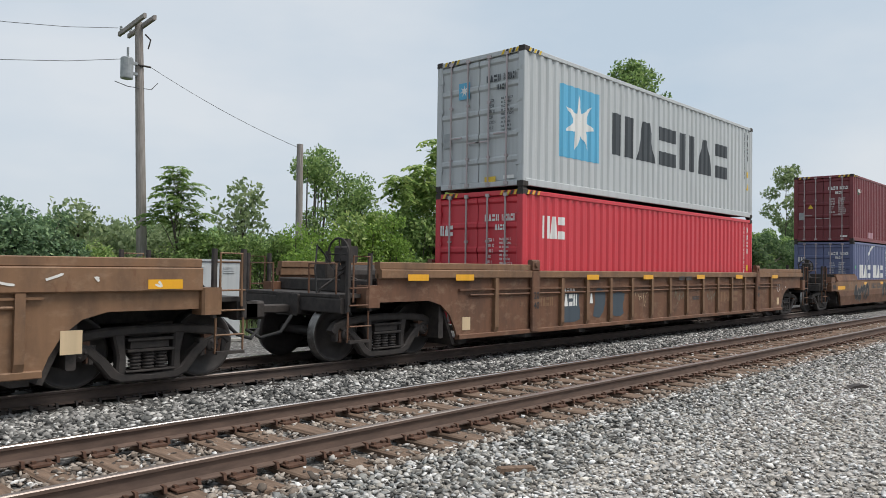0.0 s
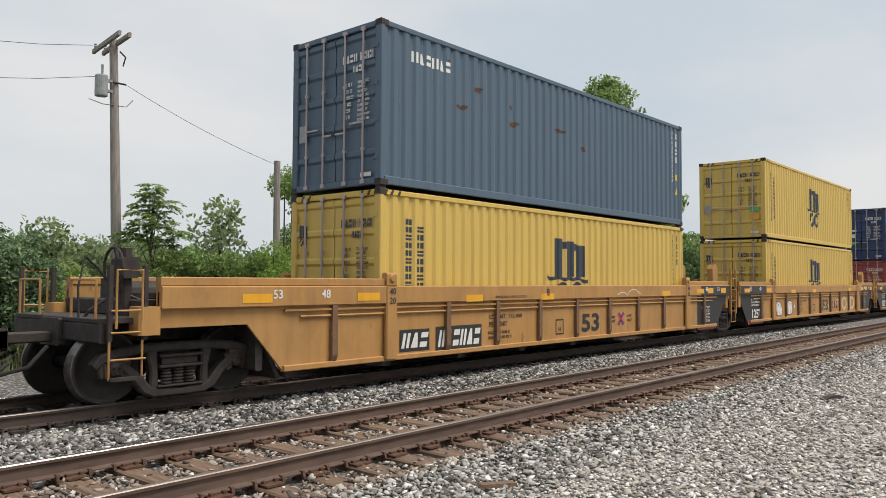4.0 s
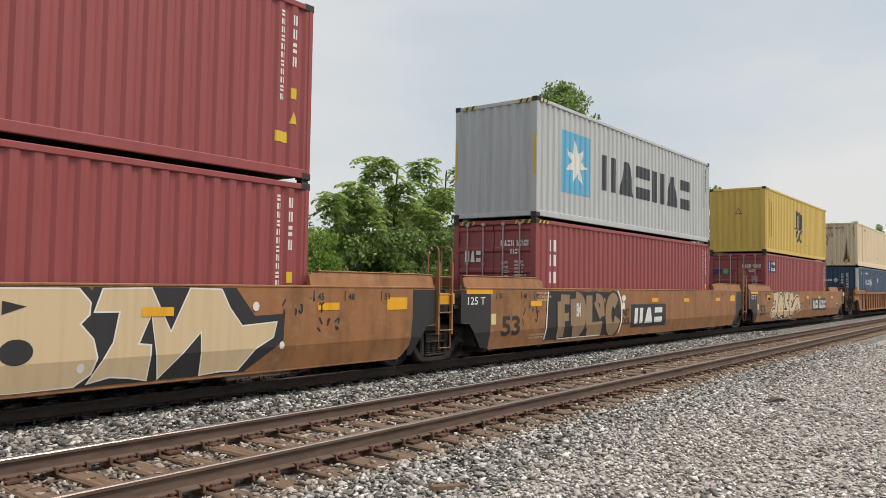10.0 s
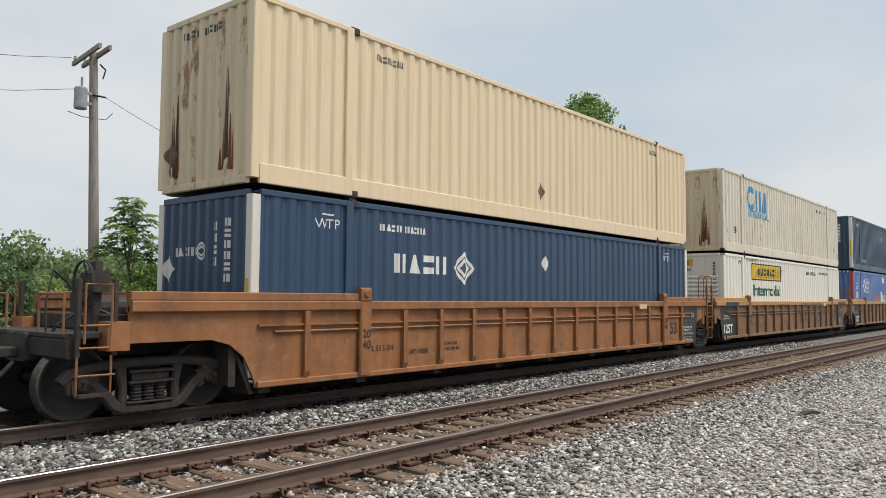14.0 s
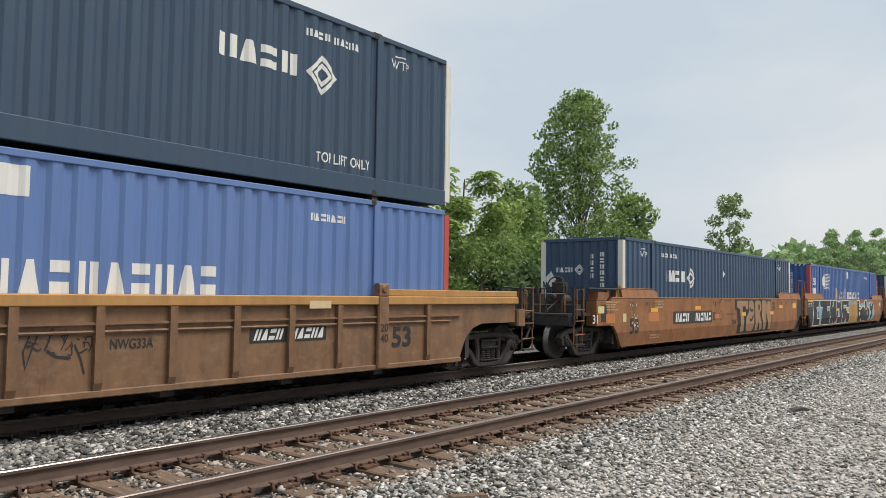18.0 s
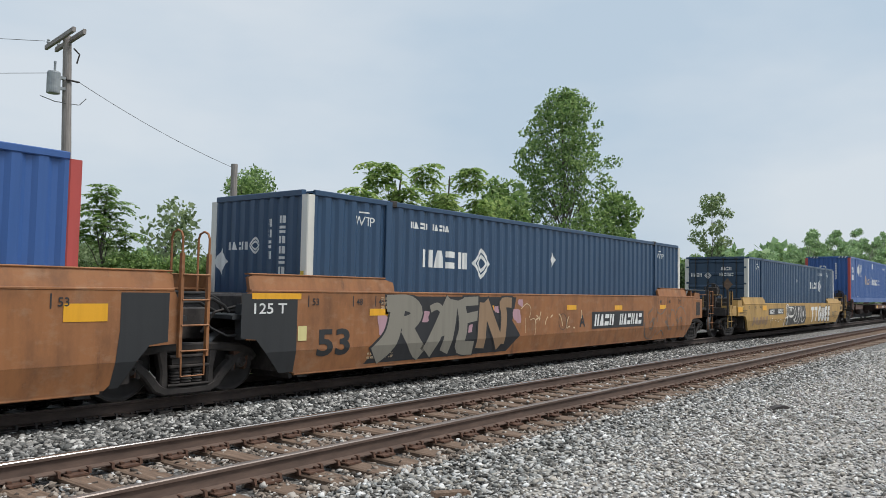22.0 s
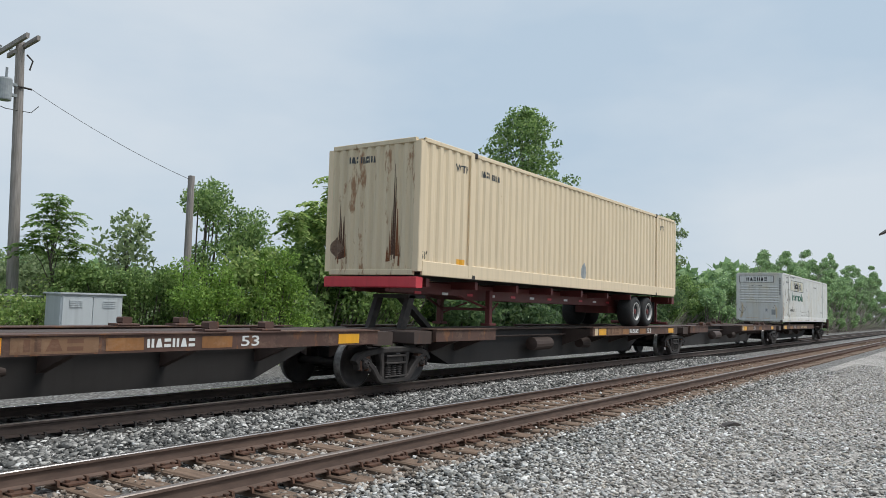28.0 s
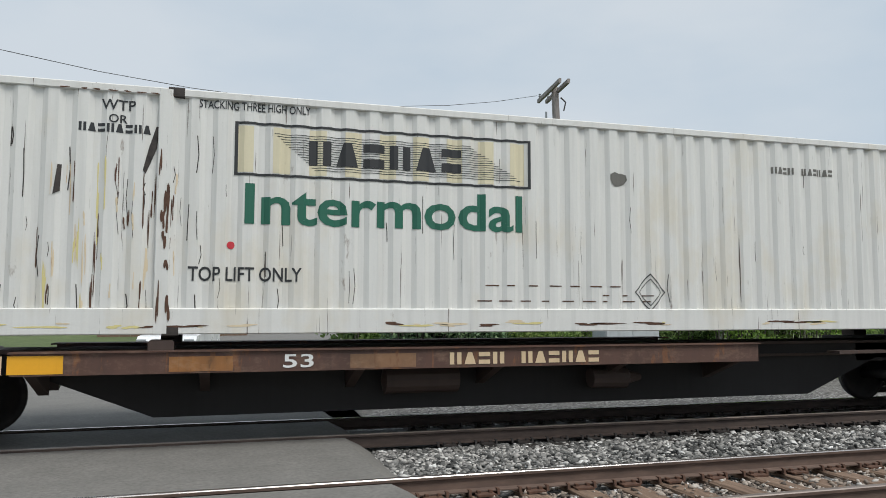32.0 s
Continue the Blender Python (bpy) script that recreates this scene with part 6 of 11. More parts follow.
def build_poles():
    x, y = at_bearing(25.83, 22.0)
    top = rise(25.2, 22.0, 16.25)
    pole = thing("utility_pole", "weathered wooden utility pole with a transformer and double crossarms", "utility pole", at=pose(x, y, -0.45))
    h = top + 0.45
    part("pole_shaft", Mesh().tube((0, 0, 0), (-0.33, 0, h), 0.17, 14, 0.115), POLEWOOD, pole, smooth=False)
    for dx in (-0.14, 0.14):
        arm = part("crossarm", Mesh().box(dx - 0.33 - 0.045, dx - 0.33 + 0.045, -1.2, 1.2, h - 0.18, h - 0.04, 0.012), POLEWOOD, pole, at=pose(-0.05, 0, 0, 0, 0, -8))
        for k in (1.02,):
            part("insulator", Mesh().lathe([(h - 0.04, 0.03), (h + 0.01, 0.055), (h + 0.05, 0.03), (h + 0.08, 0.05), (h + 0.12, 0.0)], (dx - 0.33, k, 0), "z", 8), GALV, arm)
    part("transformer", Mesh().lathe([(h - 1.75, 0.0), (h - 1.75, 0.17), (h - 1.72, 0.18), (h - 1.17, 0.18), (h - 1.13, 0.16), (h - 1.10, 0.0)], (-0.68, -0.05, 0), "z", 20).box(-0.56, -0.28, -0.09, 0.0, h - 1.6, h - 1.52).box(-0.56, -0.28, -0.09, 0.0, h - 1.3, h - 1.22).tube((-0.66, -0.05, h - 1.1), (-0.66, -0.05, h - 0.82), 0.035, 8), GALV, pole, "grey steel transformer can")
    part("wire_clamp", Mesh().tube((-0.38, -0.15, h - 1.30), (0.0, -0.15, h - 1.30), 0.028, 6), GRIME, pole)
    part("fuse_cutout", Mesh().path([(-0.2, -0.15, h - 0.35), (-0.05, -0.2, h - 0.50), (-0.12, -0.2, h - 0.78)], 0.025, 6), GRIME, pole)
    part("guy_bracket", Mesh().path([(-1.05, -0.1, h - 1.9), (-0.65, -0.1, h - 1.98), (0.05, -0.1, h - 1.95), (0.25, -0.1, h - 1.72)], 0.012, 5), WIRE, pole)
    xs, ys = at_bearing(36.5, 20.6)
    tops = rise(36.5, 20.6, 8.75)
    stub = thing("stub_pole", "short grey wooden pole standing in the bushes", "pole", at=pose(xs, ys, -0.45))
    part("pole_shaft", Mesh().tube((0, 0, 0), (-0.03, 0, tops + 0.45), 0.125, 12, 0.105), POLEWOOD, stub)
    part("conduit_box", Mesh().box(-0.22, -0.06, -0.2, -0.08, 1.0, 1.6, 0.02), GALV, stub)
    wires = [
        ("wire", [(x, y - 0.15, top - 1.30)], (xs - 0.1, ys, tops - 0.12), 0.13),
        ("wire", [(x - 0.51, y + 1.0, top)], (-15.0, 11.0, top), 2.15),
        ("wire", [(x - 0.86, y, top - 1.2)], (-15.0, 11.0, top - 1.2), 2.1),
    ]
    for name, (a,), b, sag in wires:
        w = Mesh().path(sagging(a, b, sag), 0.008, 5)
        tagged(part(name, w, WIRE, None), "thin dark overhead wire strung from the pole", "wire")
    # far poles along the road
    for b, dist, up, arms, can in ((4.3, 76.0, 7.6, 4, False), (-1.0, 72.0, 7.9, 1, True), (5.8, 105.0, 3.75, 1, False), (7.0, 150.0, 2.3, 1, False), (7.9, 190.0, 2.0, 1, False)):
        px, py = at_bearing(b, dist)
        pz = rise(b, dist, up)
        p = thing("utility_pole", "distant utility pole beside the road", "utility pole", at=pose(px, py, -0.45))
        part("pole_shaft", Mesh().tube((0, 0, 0), (0, 0, pz + 0.45), 0.19, 8, 0.13), POLEWOOD, p)
        for k in range(arms):
            z = pz - 0.1 - k * 1.7
            wide = 1.5 if arms == 1 else 1.0
            part("crossarm", Mesh().box(-wide, wide, -0.07, 0.07, z - 0.08, z + 0.08), POLEWOOD, p)
        if arms > 1:
            part("crossarm", Mesh().box(-2.0, 2.0, -0.07, 0.07, pz - 7.6, pz - 7.4), POLEWOOD, p)
        if can:
            for s in (-1, 1):
                part("transformer", Mesh().lathe([(pz - 3.6, 0.0), (pz - 3.6, 0.3), (pz - 2.6, 0.3), (pz - 2.5, 0.0)], (s * 0.75, 0, 0), "z", 12), GALV, p)


def build_cabinet():
    x0, y0 = at_bearing(28.3, 17.2)
    cab = thing("equipment_cabinet", "pale grey steel trackside cabinet with double doors", "cabinet", at=pose(x0, 17.2, level(17.2), 0, 0, -6))
    h = rise(29, 17.2, 0.28) - level(17.2)
    part("body", Mesh().box(0.10, 1.56, 0, 0.85, 0.10, h - 0.06, 0.02), CABINET, cab)
    part("plinth", Mesh().box(0.04, 1.62, -0.06, 0.91, 0, 0.10, 0.02), CONCRETE, cab)
    part("lid", Mesh().prism([(0.05, h - 0.06), (1.61, h - 0.06), (1.60, h - 0.02), (0.06, h - 0.02)], -0.06, 0.91), CABINET, cab)
    for k in (0, 1):
        d = part("door", Mesh().box(0.13 + k * 0.705, 0.825 + k * 0.705, -0.028, -0.002, 0.20, h - 0.12, 0.008), CABINET, cab)
        for i in range(4):
            part("louvre", Mesh().prism([(0.28 + k * 0.78, h - 0.36 + i * 0.045), (0.58 + k * 0.78, h - 0.36 + i * 0.045), (0.58 + k * 0.78, h - 0.335 + i * 0.045), (0.28 + k * 0.78, h - 0.335 + i * 0.045)], -0.045, -0.028), CABINET, d)
        part("handle", Mesh().tube((0.72 + k * 0.18, -0.03, h * 0.46), (0.72 + k * 0.18, -0.08, h * 0.46), 0.03, 8).box(0.70 + k * 0.18, 0.74 + k * 0.18, -0.09, -0.075, h * 0.40, h * 0.48), GALV, d, "steel door handle")
    part("meter_box", Mesh().box(-0.06, 0.098, 0.2, 0.5, 0.35, 0.75, 0.02), CABINET, cab)


def build_fence():
    f = thing("chain_link_fence", "grey chain-link fence with steel posts", "fence")
    (xa, ya), (xb, yb) = at_bearing(17.6, 21.2), at_bearing(29.2, 20.9)
    h0, h1 = level(21), 1.55
    n = 4
    for i in range(n + 1):
        s = i / n
        x, y = xa + (xb - xa) * s, ya + (yb - ya) * s
        part("post", Mesh().tube((x, y, h0), (x, y, h1 + 0.05), 0.03, 8), GALV, f)
    part("top_rail", Mesh().tube((xa, ya, h1), (xb, yb, h1), 0.022, 8), GALV, f)
    m = Mesh()
    step = 0.085
    length = math.hypot(xb - xa, yb - ya)
    tall = h1 - h0
    k = -tall
    while k < length:
        for d in (1, -1):
            a, b = max(0.0, k), min(length, k + tall)
            if b <= a:
                continue
            pts = []
            for u in (a, b):
                z = (u - k) if d == 1 else tall - (u - k)
                s = u / length
                pts.append((xa + (xb - xa) * s, ya + (yb - ya) * s, h0 + z))
            m.tube(pts[0], pts[1], 0.0035, 3)
        k += step
    part("mesh", m, GALV, f, "woven wire mesh")


def build_post():
    """The leaning wooden post with a small pitched cap beside the track."""
    x, y = 13.7, 0.92
    z0 = level(y)
    p = thing("wooden_post", "leaning weathered wooden post with a small pitched cap", "post", at=pose(x, y, z0, -2.2, 0, 20))
    part("shaft", Mesh().box(-0.042, 0.042, -0.042, 0.042, -0.1, 3.30, 0.008), BARK, p)
    part("cap", Mesh().prism([(-0.17, 3.27), (0.0, 3.38), (0.17, 3.27), (0.17, 3.30), (0.0, 3.42), (-0.17, 3.30)], -0.15, 0.15, "x"), GRIME, p)
    part("band", Mesh().box(-0.046, 0.046, -0.046, 0.046, 2.95, 3.05), ORANGE, p, "faded orange band")
    part("side_box", Mesh().box(-0.05, 0.05, 0.043, 0.10, 1.85, 2.30, 0.01), POLEWOOD, p)
    rng = np.random.default_rng(8)
    w = thing("weed", "tall green weed growing beside the wooden post", "weed", at=pose(x - 1.0, y - 0.02, z0))
    part("stem", Mesh().tube((0, 0, 0), (0.03, 0, 0.75), 0.012, 6, 0.004), LEAF_MID, w)
    pts = np.stack([0.05 * rng.normal(size=120), 0.05 * rng.normal(size=120), 0.05 + 0.6 * rng.random(120)], -1)
    v, f = leaf_quads(pts, 0.06, rng, 0.0, 2.4)
    fill_mesh("leaves", "", v, f, LEAF_MID, "", w)
    m = Mesh().prism([(-0.22, 0.0), (0.20, -0.005), (0.24, 0.035), (0.1, 0.075), (-0.12, 0.06), (-0.24, 0.03)], -0.05, 0.06)
    part_ob = part("wood_scrap", m, GRIME, None, at=pose(13.76, 3.51, level(3.5), 0, 0, -20))
    tagged(part_ob, "dark scrap of old tie wood on the gravel", "debris")
    m = Mesh().prism([(-0.20, 0.0), (0.20, 0.0), (0.18, 0.05), (-0.16, 0.06)], -0.05, 0.05)
    tagged(part("wood_scrap", m, TIEWOOD, None, at=pose(5.6, 4.25, level(4.3), 0, 0, -28)), "splintered brown scrap of tie wood on the gravel", "debris")


def build_distance():
    """What shows beyond the crossing: a building, a barrier and a parked pickup."""
    tan = rough_mat("tan_wall", [(0.3, (0.28, 0.25, 0.19)), (0.7, (0.38, 0.34, 0.27))], 3.0, 0.9, 0.2)
    b = thing("building", "plain tan building beyond the crossing", "building", at=pose(-10.5, 74, -0.45))
    part("wall", Mesh().box(-5, 5.7, 0, 9, 0, 5.4, 0.05), tan, b)
    part("roof", Mesh().prism([(-5.3, 5.4), (6.0, 5.4), (6.0, 5.6), (-5.3, 5.6)], -0.3, 9.3), GALV, b)
    part("door", Mesh().box(1.0, 3.4, -0.06, -0.002, 0, 3.0), GALV, b)
    w = thing("barrier", "weathered grey board barrier beside the road", "fence", at=pose(0, 60, -0.45))
    for i in range(14):
        part("board", Mesh().box(-8.0 + i * 0.75, -7.28 + i * 0.75, 0, 0.12, 0, 2.0 + 0.05 * (i % 3)), TIEWOOD, w)
    fw = thing("warehouse", "long pale warehouse far down the road", "building", at=pose(18, 178, -0.45))
    part("wall", Mesh().box(-14, 14, 0, 20, 0, 4.2), CONCRETE, fw)
    part("roof", Mesh().box(-14.4, 14.4, -0.4, 20.4, 4.2, 4.6), GALV, fw)
    for i in range(8):
        part("window", Mesh().box(-12.5 + i * 3.3, -11.0 + i * 3.3, -0.08, -0.002, 1.2, 2.8), BLACKPAINT, fw)
    white = paint("white_car_paint", (0.78, 0.78, 0.78), 0.0, 0.25, 0.05)
    glass = paint("dark_window_glass", (0.02, 0.025, 0.03), 0.0, 0.08, 0.0)
    t = thing("pickup_truck", "white pickup truck waiting at the crossing", "pickup truck", at=pose(-1.55, 27.5, level(27.5), 0, 0, -9))
    part("body", Mesh().prism([(0, 0.45), (0.05, 0.85), (0.35, 1.10), (1.45, 1.18), (5.4, 1.20), (5.45, 0.5), (4.9, 0.42), (0.3, 0.38)], -0.98, 0.98, "x").data("body"), white, t)
    cab = Mesh().prism([(1.35, 1.18), (1.95, 1.82), (2.3, 1.88), (3.4, 1.88), (3.75, 1.2)], -0.86, 0.86, "x")
    part("cab", cab, white, t)
    part("windscreen", Mesh().prism([(1.36, 1.22), (1.90, 1.78), (1.88, 1.80), (1.33, 1.24)], -0.80, 0.80, "x"), glass, t)
    part("grille", Mesh().box(-0.75, 0.75, -0.03, 0.02, 0.62, 0.92), BLACKPAINT, t)
    for s in (-1, 1):
        part("headlight", Mesh().box(*sorted((s * 0.62, s * 0.94)), -0.04, 0.05, 0.86, 1.02, 0.02), GALV, t)
        part("mirror", Mesh().box(*sorted((s * 0.98, s * 1.22)), 1.75, 1.90, 1.22, 1.50, 0.03), BLACKPAINT, t)
        for yy in (0.95, 4.3):
            wh = part("wheel", Mesh().lathe([(s * 0.70, 0.0), (s * 0.70, 0.34), (s * 0.72, 0.38), (s * 0.92, 0.38), (s * 0.95, 0.34), (s * 0.95, 0.22), (s * 0.90, 0.2), (s * 0.90, 0.0)], (0, yy, 0.38), "x", 20), RUBBER, t)
            part("rim", Mesh().lathe([(s * 0.905, 0.21), (s * 0.93, 0.19), (s * 0.91, 0.06), (s * 0.93, 0.0)], (0, yy, 0.38), "x", 14), GALV, wh)


build_poles()
build_cabinet()
build_fence()
build_post()
build_distance()


# ---- spine cars ----
def spine_unit(label, x0, x1, first=False, last=False, beams=(), own_rear=True, fifth=None):
    """One unit of a spine car between the trucks at x0 and x1 along the train. beams: side beams as (from, to) in its space."""
    x = (x0 + x1) / 2
    half = (x1 - x0) / 2
    car = thing("spine_car", label, "railway car", "spine car units")
    ROLLING.append((car, x, 0.0, 0.0))
    a, b = half - 0.15, half - 2.2
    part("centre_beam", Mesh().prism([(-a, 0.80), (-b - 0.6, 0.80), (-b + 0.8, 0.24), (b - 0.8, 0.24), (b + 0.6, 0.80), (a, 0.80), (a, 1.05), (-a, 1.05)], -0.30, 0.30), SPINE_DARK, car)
    part("top_plate", Mesh().box(-a, a, -0.42, 0.42, 1.05, 1.10, 0.01), SPINE, car)
    for u0, u1 in beams:
        for s in (-1, 1):
            bm_ = part("side_beam", Mesh().prism([(u0, 0.86), (u1, 0.86), (u1, 1.10), (u0, 1.10)], *sorted((s * 1.24, s * 1.33))), SPINE_SIDE, car)
            part("beam_flange", Mesh().box(u0 - 0.02, u1 + 0.02, *sorted((s * 0.95, s * 1.36))  , 1.102, 1.12), SPINE_SIDE, bm_)
            n = max(2, round((u1 - u0) / 2.0))
            for i in range(n + 1):
                u = u0 + 0.15 + (u1 - u0 - 0.3) * i / n
                part("outrigger", Mesh().prism([(s * 0.30, 0.55), (s * 0.30, 1.05), (s * 1.24, 1.05), (s * 1.24, 0.90)], u - 0.06, u + 0.06, "x"), SPINE, car)
    for e in (-1, 1):
        for s in (-1, 1):
            part("step", Mesh().box(*sorted((e * (half - 2.3), e * (half - 3.3))), *sorted((s * 1.05, s * 1.30)), 0.94, 0.98), SPINE, car)
        part("cross_bolster", Mesh().box(*sorted((e * (half - 0.35), e * (half - 0.95))), -1.25, 1.25, 0.82, 1.08, 0.02), SPINE, car)
    if first:
        end_gear(car, -1, half, 1.0, SPINE_SIDE)
        truck(car, -half, x)
    if last:
        end_gear(car, 1, half, 1.0, SPINE_SIDE)
        part("end_marker", Mesh().box(half + 1.28, half + 1.42, -0.12, 0.12, 1.05, 1.45, 0.02), BLACKPAINT, car, "rear-end marker unit")
        part("air_pipe", Mesh().path([(half + 1.1, -0.5, 1.2), (half + 1.35, -0.55, 1.75), (half + 1.35, -0.55, 0.5)], 0.02, 6), BLACKPAINT, car)
    if own_rear:
        truck(car, half, x)
    part("brake_cylinder", Mesh().lathe([(-0.3, 0.0), (-0.3, 0.14), (0.25, 0.16), (0.30, 0.1), (0.5, 0.05), (0.5, 0.0)], (1.2, -0.62, 0.62), "x", 14), SPINE, car)
    part("air_reservoir", Mesh().lathe([(-0.55, 0.0), (-0.5, 0.18), (0.5, 0.18), (0.55, 0.0)], (-1.6, -0.60, 0.66), "x", 14), SPINE, car)
    part("pipe", Mesh().tube((-b, -0.40, 0.88), (b, -0.40, 0.88), 0.025, 6), SPINE, car)
    return car, Surface("near", -1.33)


# ---- the train, from its head to its tail ----
C40, C53, C20 = 12.19, 16.15, 6.06
HC, STD = 2.896, 2.591

car_z, car_z_plane = well_car("ochre weathered well car with empty end platform", -205.07, 9.448, CAR_TAN, "ribbed", arched=True, group="well cars")
car_a, pa = well_car("brown weathered well car with ribbed sides and a tan top chord", -181.75, 9.694, CAR_DARK, "ribbed", CAR_TAN, arched=True, group="well cars", chord=0.15, bay=0.995)
car_b, pb = well_car("dark brown smooth-sided well car with a dull yellow upper band", -158.33, 9.675, CAR_DARK, "smooth", group="well cars", top=1.20)
car_c, pc = well_car("ochre yellow ribbed well car", -135.0, 9.596, CAR_OCHRE, "ribbed", rib_paint=CAR_TAN, joint_rear=True, group="well cars", ladder_rear=True, bay=1.4925)
car_d, pd = well_car("ochre yellow ribbed well car with white spray-painted flowers", -115.68, 9.694, CAR_OCHRE, "ribbed", rib_paint=CAR_TAN, joint_front=True, joint_rear=True, own_front=False, group="well cars", ladder_rear=True, bay=1.4925)
car_e, pe = well_car("ochre yellow ribbed well car with white scrawl on its top chord", -96.19, 9.744, CAR_OCHRE, "ribbed", rib_paint=CAR_TAN, joint_front=True, own_front=False, arched=True, group="well cars", tall=2.25, bay=1.4925)
car_f, pf = well_car("brown smooth-sided well car with blue and cream graffiti", -72.67, 9.724, CAR_BROWN, "smooth", lid_paint=BRIGHTYEL, joint_rear=True, group="well cars", tall=2.25, ladder_rear=True)
car_g, pg = well_car("brown smooth-sided well car with grey graffiti", -53.26, 9.694, CAR_BROWN, "smooth", joint_front=True, joint_rear=True, own_front=False, group="well cars", ladder_rear=True)
car_h, ph = well_car("brown smooth-sided well car with cream graffiti", -33.68, 9.793, CAR_BROWN, "smooth", joint_front=True, own_front=False, group="well cars")
car_i, pi_ = well_car("dark brown ribbed well car", -10.06, 9.547, CAR_RUST, "ribbed", joint_rear=True, arched=True, group="well cars", ladder_rear=True, chord=0.15, bay=0.995)
car_j, pj = well_car("weathered tan-brown ribbed well car with an ochre top chord", 9.19, 9.694, CAR_TAN, "ribbed", CAR_OCHRE, rib_paint=CAR_TAN, joint_front=True, joint_rear=True, own_front=False, arched=True, group="well cars", ladder_rear=True, chord=0.15, bay=0.995)
car_k, pk = well_car("tan ribbed well car", 28.62, 9.645, CAR_TAN, "ribbed", CAR_OCHRE, rib_paint=CAR_TAN, joint_front=True, own_front=False, arched=True, group="well cars", chord=0.15, bay=0.995)
car_l, pl = well_car("rust brown smooth-sided well car with tan graffiti letters", 52.15, 9.744, CAR_RUST, "smooth", joint_rear=True, group="well cars", ladder_rear=True)
car_m, pm = well_car("smooth-sided well car covered in black, maroon and blue graffiti", 71.63, 9.842, CAR_RUST, "smooth", joint_front=True, joint_rear=True, own_front=False, group="well cars", ladder_rear=True)
car_n, pn = well_car("rust brown smooth-sided well car with silver graffiti", 91.46, 9.744, CAR_RUST, "smooth", joint_front=True, own_front=False, group="well cars")
car_o, po = well_car("yellow smooth-sided well car with grey and white graffiti", 114.99, 9.744, CAR_YELLOW, "smooth", group="well cars", top=1.25)

BASE = 0.30
up = BASE + HC + 0.03
grey_1, s1, e1 = container("shipping_container", "light grey shipping container with a blue star panel", -181.79, up + 0.02, C40, HC, GREY)
red_1, s2, e2 = container("shipping_container", "bright red shipping container in a well car", -181.79, BASE, C40, HC, RED)
maroon_1, s3, e3 = container("shipping_container", "maroon shipping container stacked on two short ones", -158.24, BASE + STD + 0.02, C40, HC, MAROON)
violet_1, s4, e4 = container("shipping_container", "short violet-blue shipping container with white blocks", -161.25, BASE, C20, STD, VIOLET)
red_2, s5, e5 = container("shipping_container", "short red shipping container in a well car", -155.23, BASE, C20, STD, RED, "wall")
slate_1, s6, e6 = container("shipping_container", "scuffed slate blue shipping container", -134.94, up + 0.02, C40, HC, SLATE)
yellow_1, s7, e7 = container("shipping_container", "ochre yellow shipping container below a blue one", -134.94, BASE, C40, HC, YELLOW)
yellow_2, s8, e8 = container("shipping_container", "ochre yellow shipping container with a dark emblem", -115.66, up + 0.02, C40, HC, YELLOW)
yellow_3, s9, e9 = container("shipping_container", "dented ochre yellow shipping container in a well car", -115.66, BASE, C40, HC, YELLOW)
navy_1, s10, e10 = container("shipping_container", "navy blue shipping container with white lettering", -96.12, BASE + STD + 0.02, C40, HC, NAVY)
maroon_2, s11, e11 = container("shipping_container", "short dull maroon shipping container", -99.13, BASE, C20, STD, MAROON2)
white_1, s12, e12 = container("shipping_container", "short stained white shipping container with a star panel", -93.1, BASE, C20, STD, OLDWHITE, "wall", RUSTPOST)
maroon_3, s13, e13 = container("shipping_container", "dull maroon shipping container with white marks", -72.61, up + 0.02, C40, HC, MAROON2)
maroon_4, s14, e14 = container("shipping_container", "dull maroon shipping container in a graffitied well car", -72.61, BASE, C40, HC, MAROON2)
grey_2, s15, e15 = container("shipping_container", "pale grey shipping container with a closed corrugated end", -53.26, up + 0.02, C40, HC, GREY, "wall")
maroon_5, s16, e16 = container("shipping_container", "maroon shipping container below a grey one", -53.26, BASE, C40, HC, MAROON2)
yellow_4, s17, e17 = container("shipping_container", "ochre yellow shipping container with a closed corrugated end", -33.74, up + 0.02, C40, HC, YELLOW, "wall")
maroon_6, s18, e18 = container("shipping_container", "dull maroon shipping container with a blue sign panel", -33.74, BASE, C40, HC, MAROON2)
W53 = dict(width=2.59, domestic=True, pitch=0.305)
cream_1, s19, e19 = container("shipping_container", "long cream shipping container with rust-streaked end", -10.2, up + 0.02, C53, HC, CREAM, "wall", end_paint=RUSTYEND, **W53)
blue_1, s20, e20 = container("shipping_container", "long steel-blue shipping container with white posts", -10.16, BASE, C53, HC, STEELBLUE, "wall", POSTWHITE, **W53)
rusty_1, s21, e21 = container("shipping_container", "long rust-streaked off-white shipping container", 9.17, up + 0.02, C53, HC, RUSTYCREAM, "wall", end_paint=RUSTYEND, **W53)
white_2, s22, e22 = container("shipping_container", "long clean white shipping container with a yellow panel", 9.17, BASE, C53, HC, WHITE, "louvred", **W53)
blue_2, s23, e23 = container("shipping_container", "long blue-black shipping container with white posts", 28.49, up + 0.02, C53, HC, DEEPBLUE, "wall", POSTWHITE, **W53)
pale_1, s24, e24 = container("shipping_container", "long faded blue shipping container with red posts", 28.49, BASE, C53, HC, PALEBLUE, "wall", POSTRED, **W53)
blue_3, s25, e25 = container("shipping_container", "long steel-blue shipping container with white posts", 52.15, BASE, C53, HC, STEELBLUE, "wall", POSTWHITE, **W53)
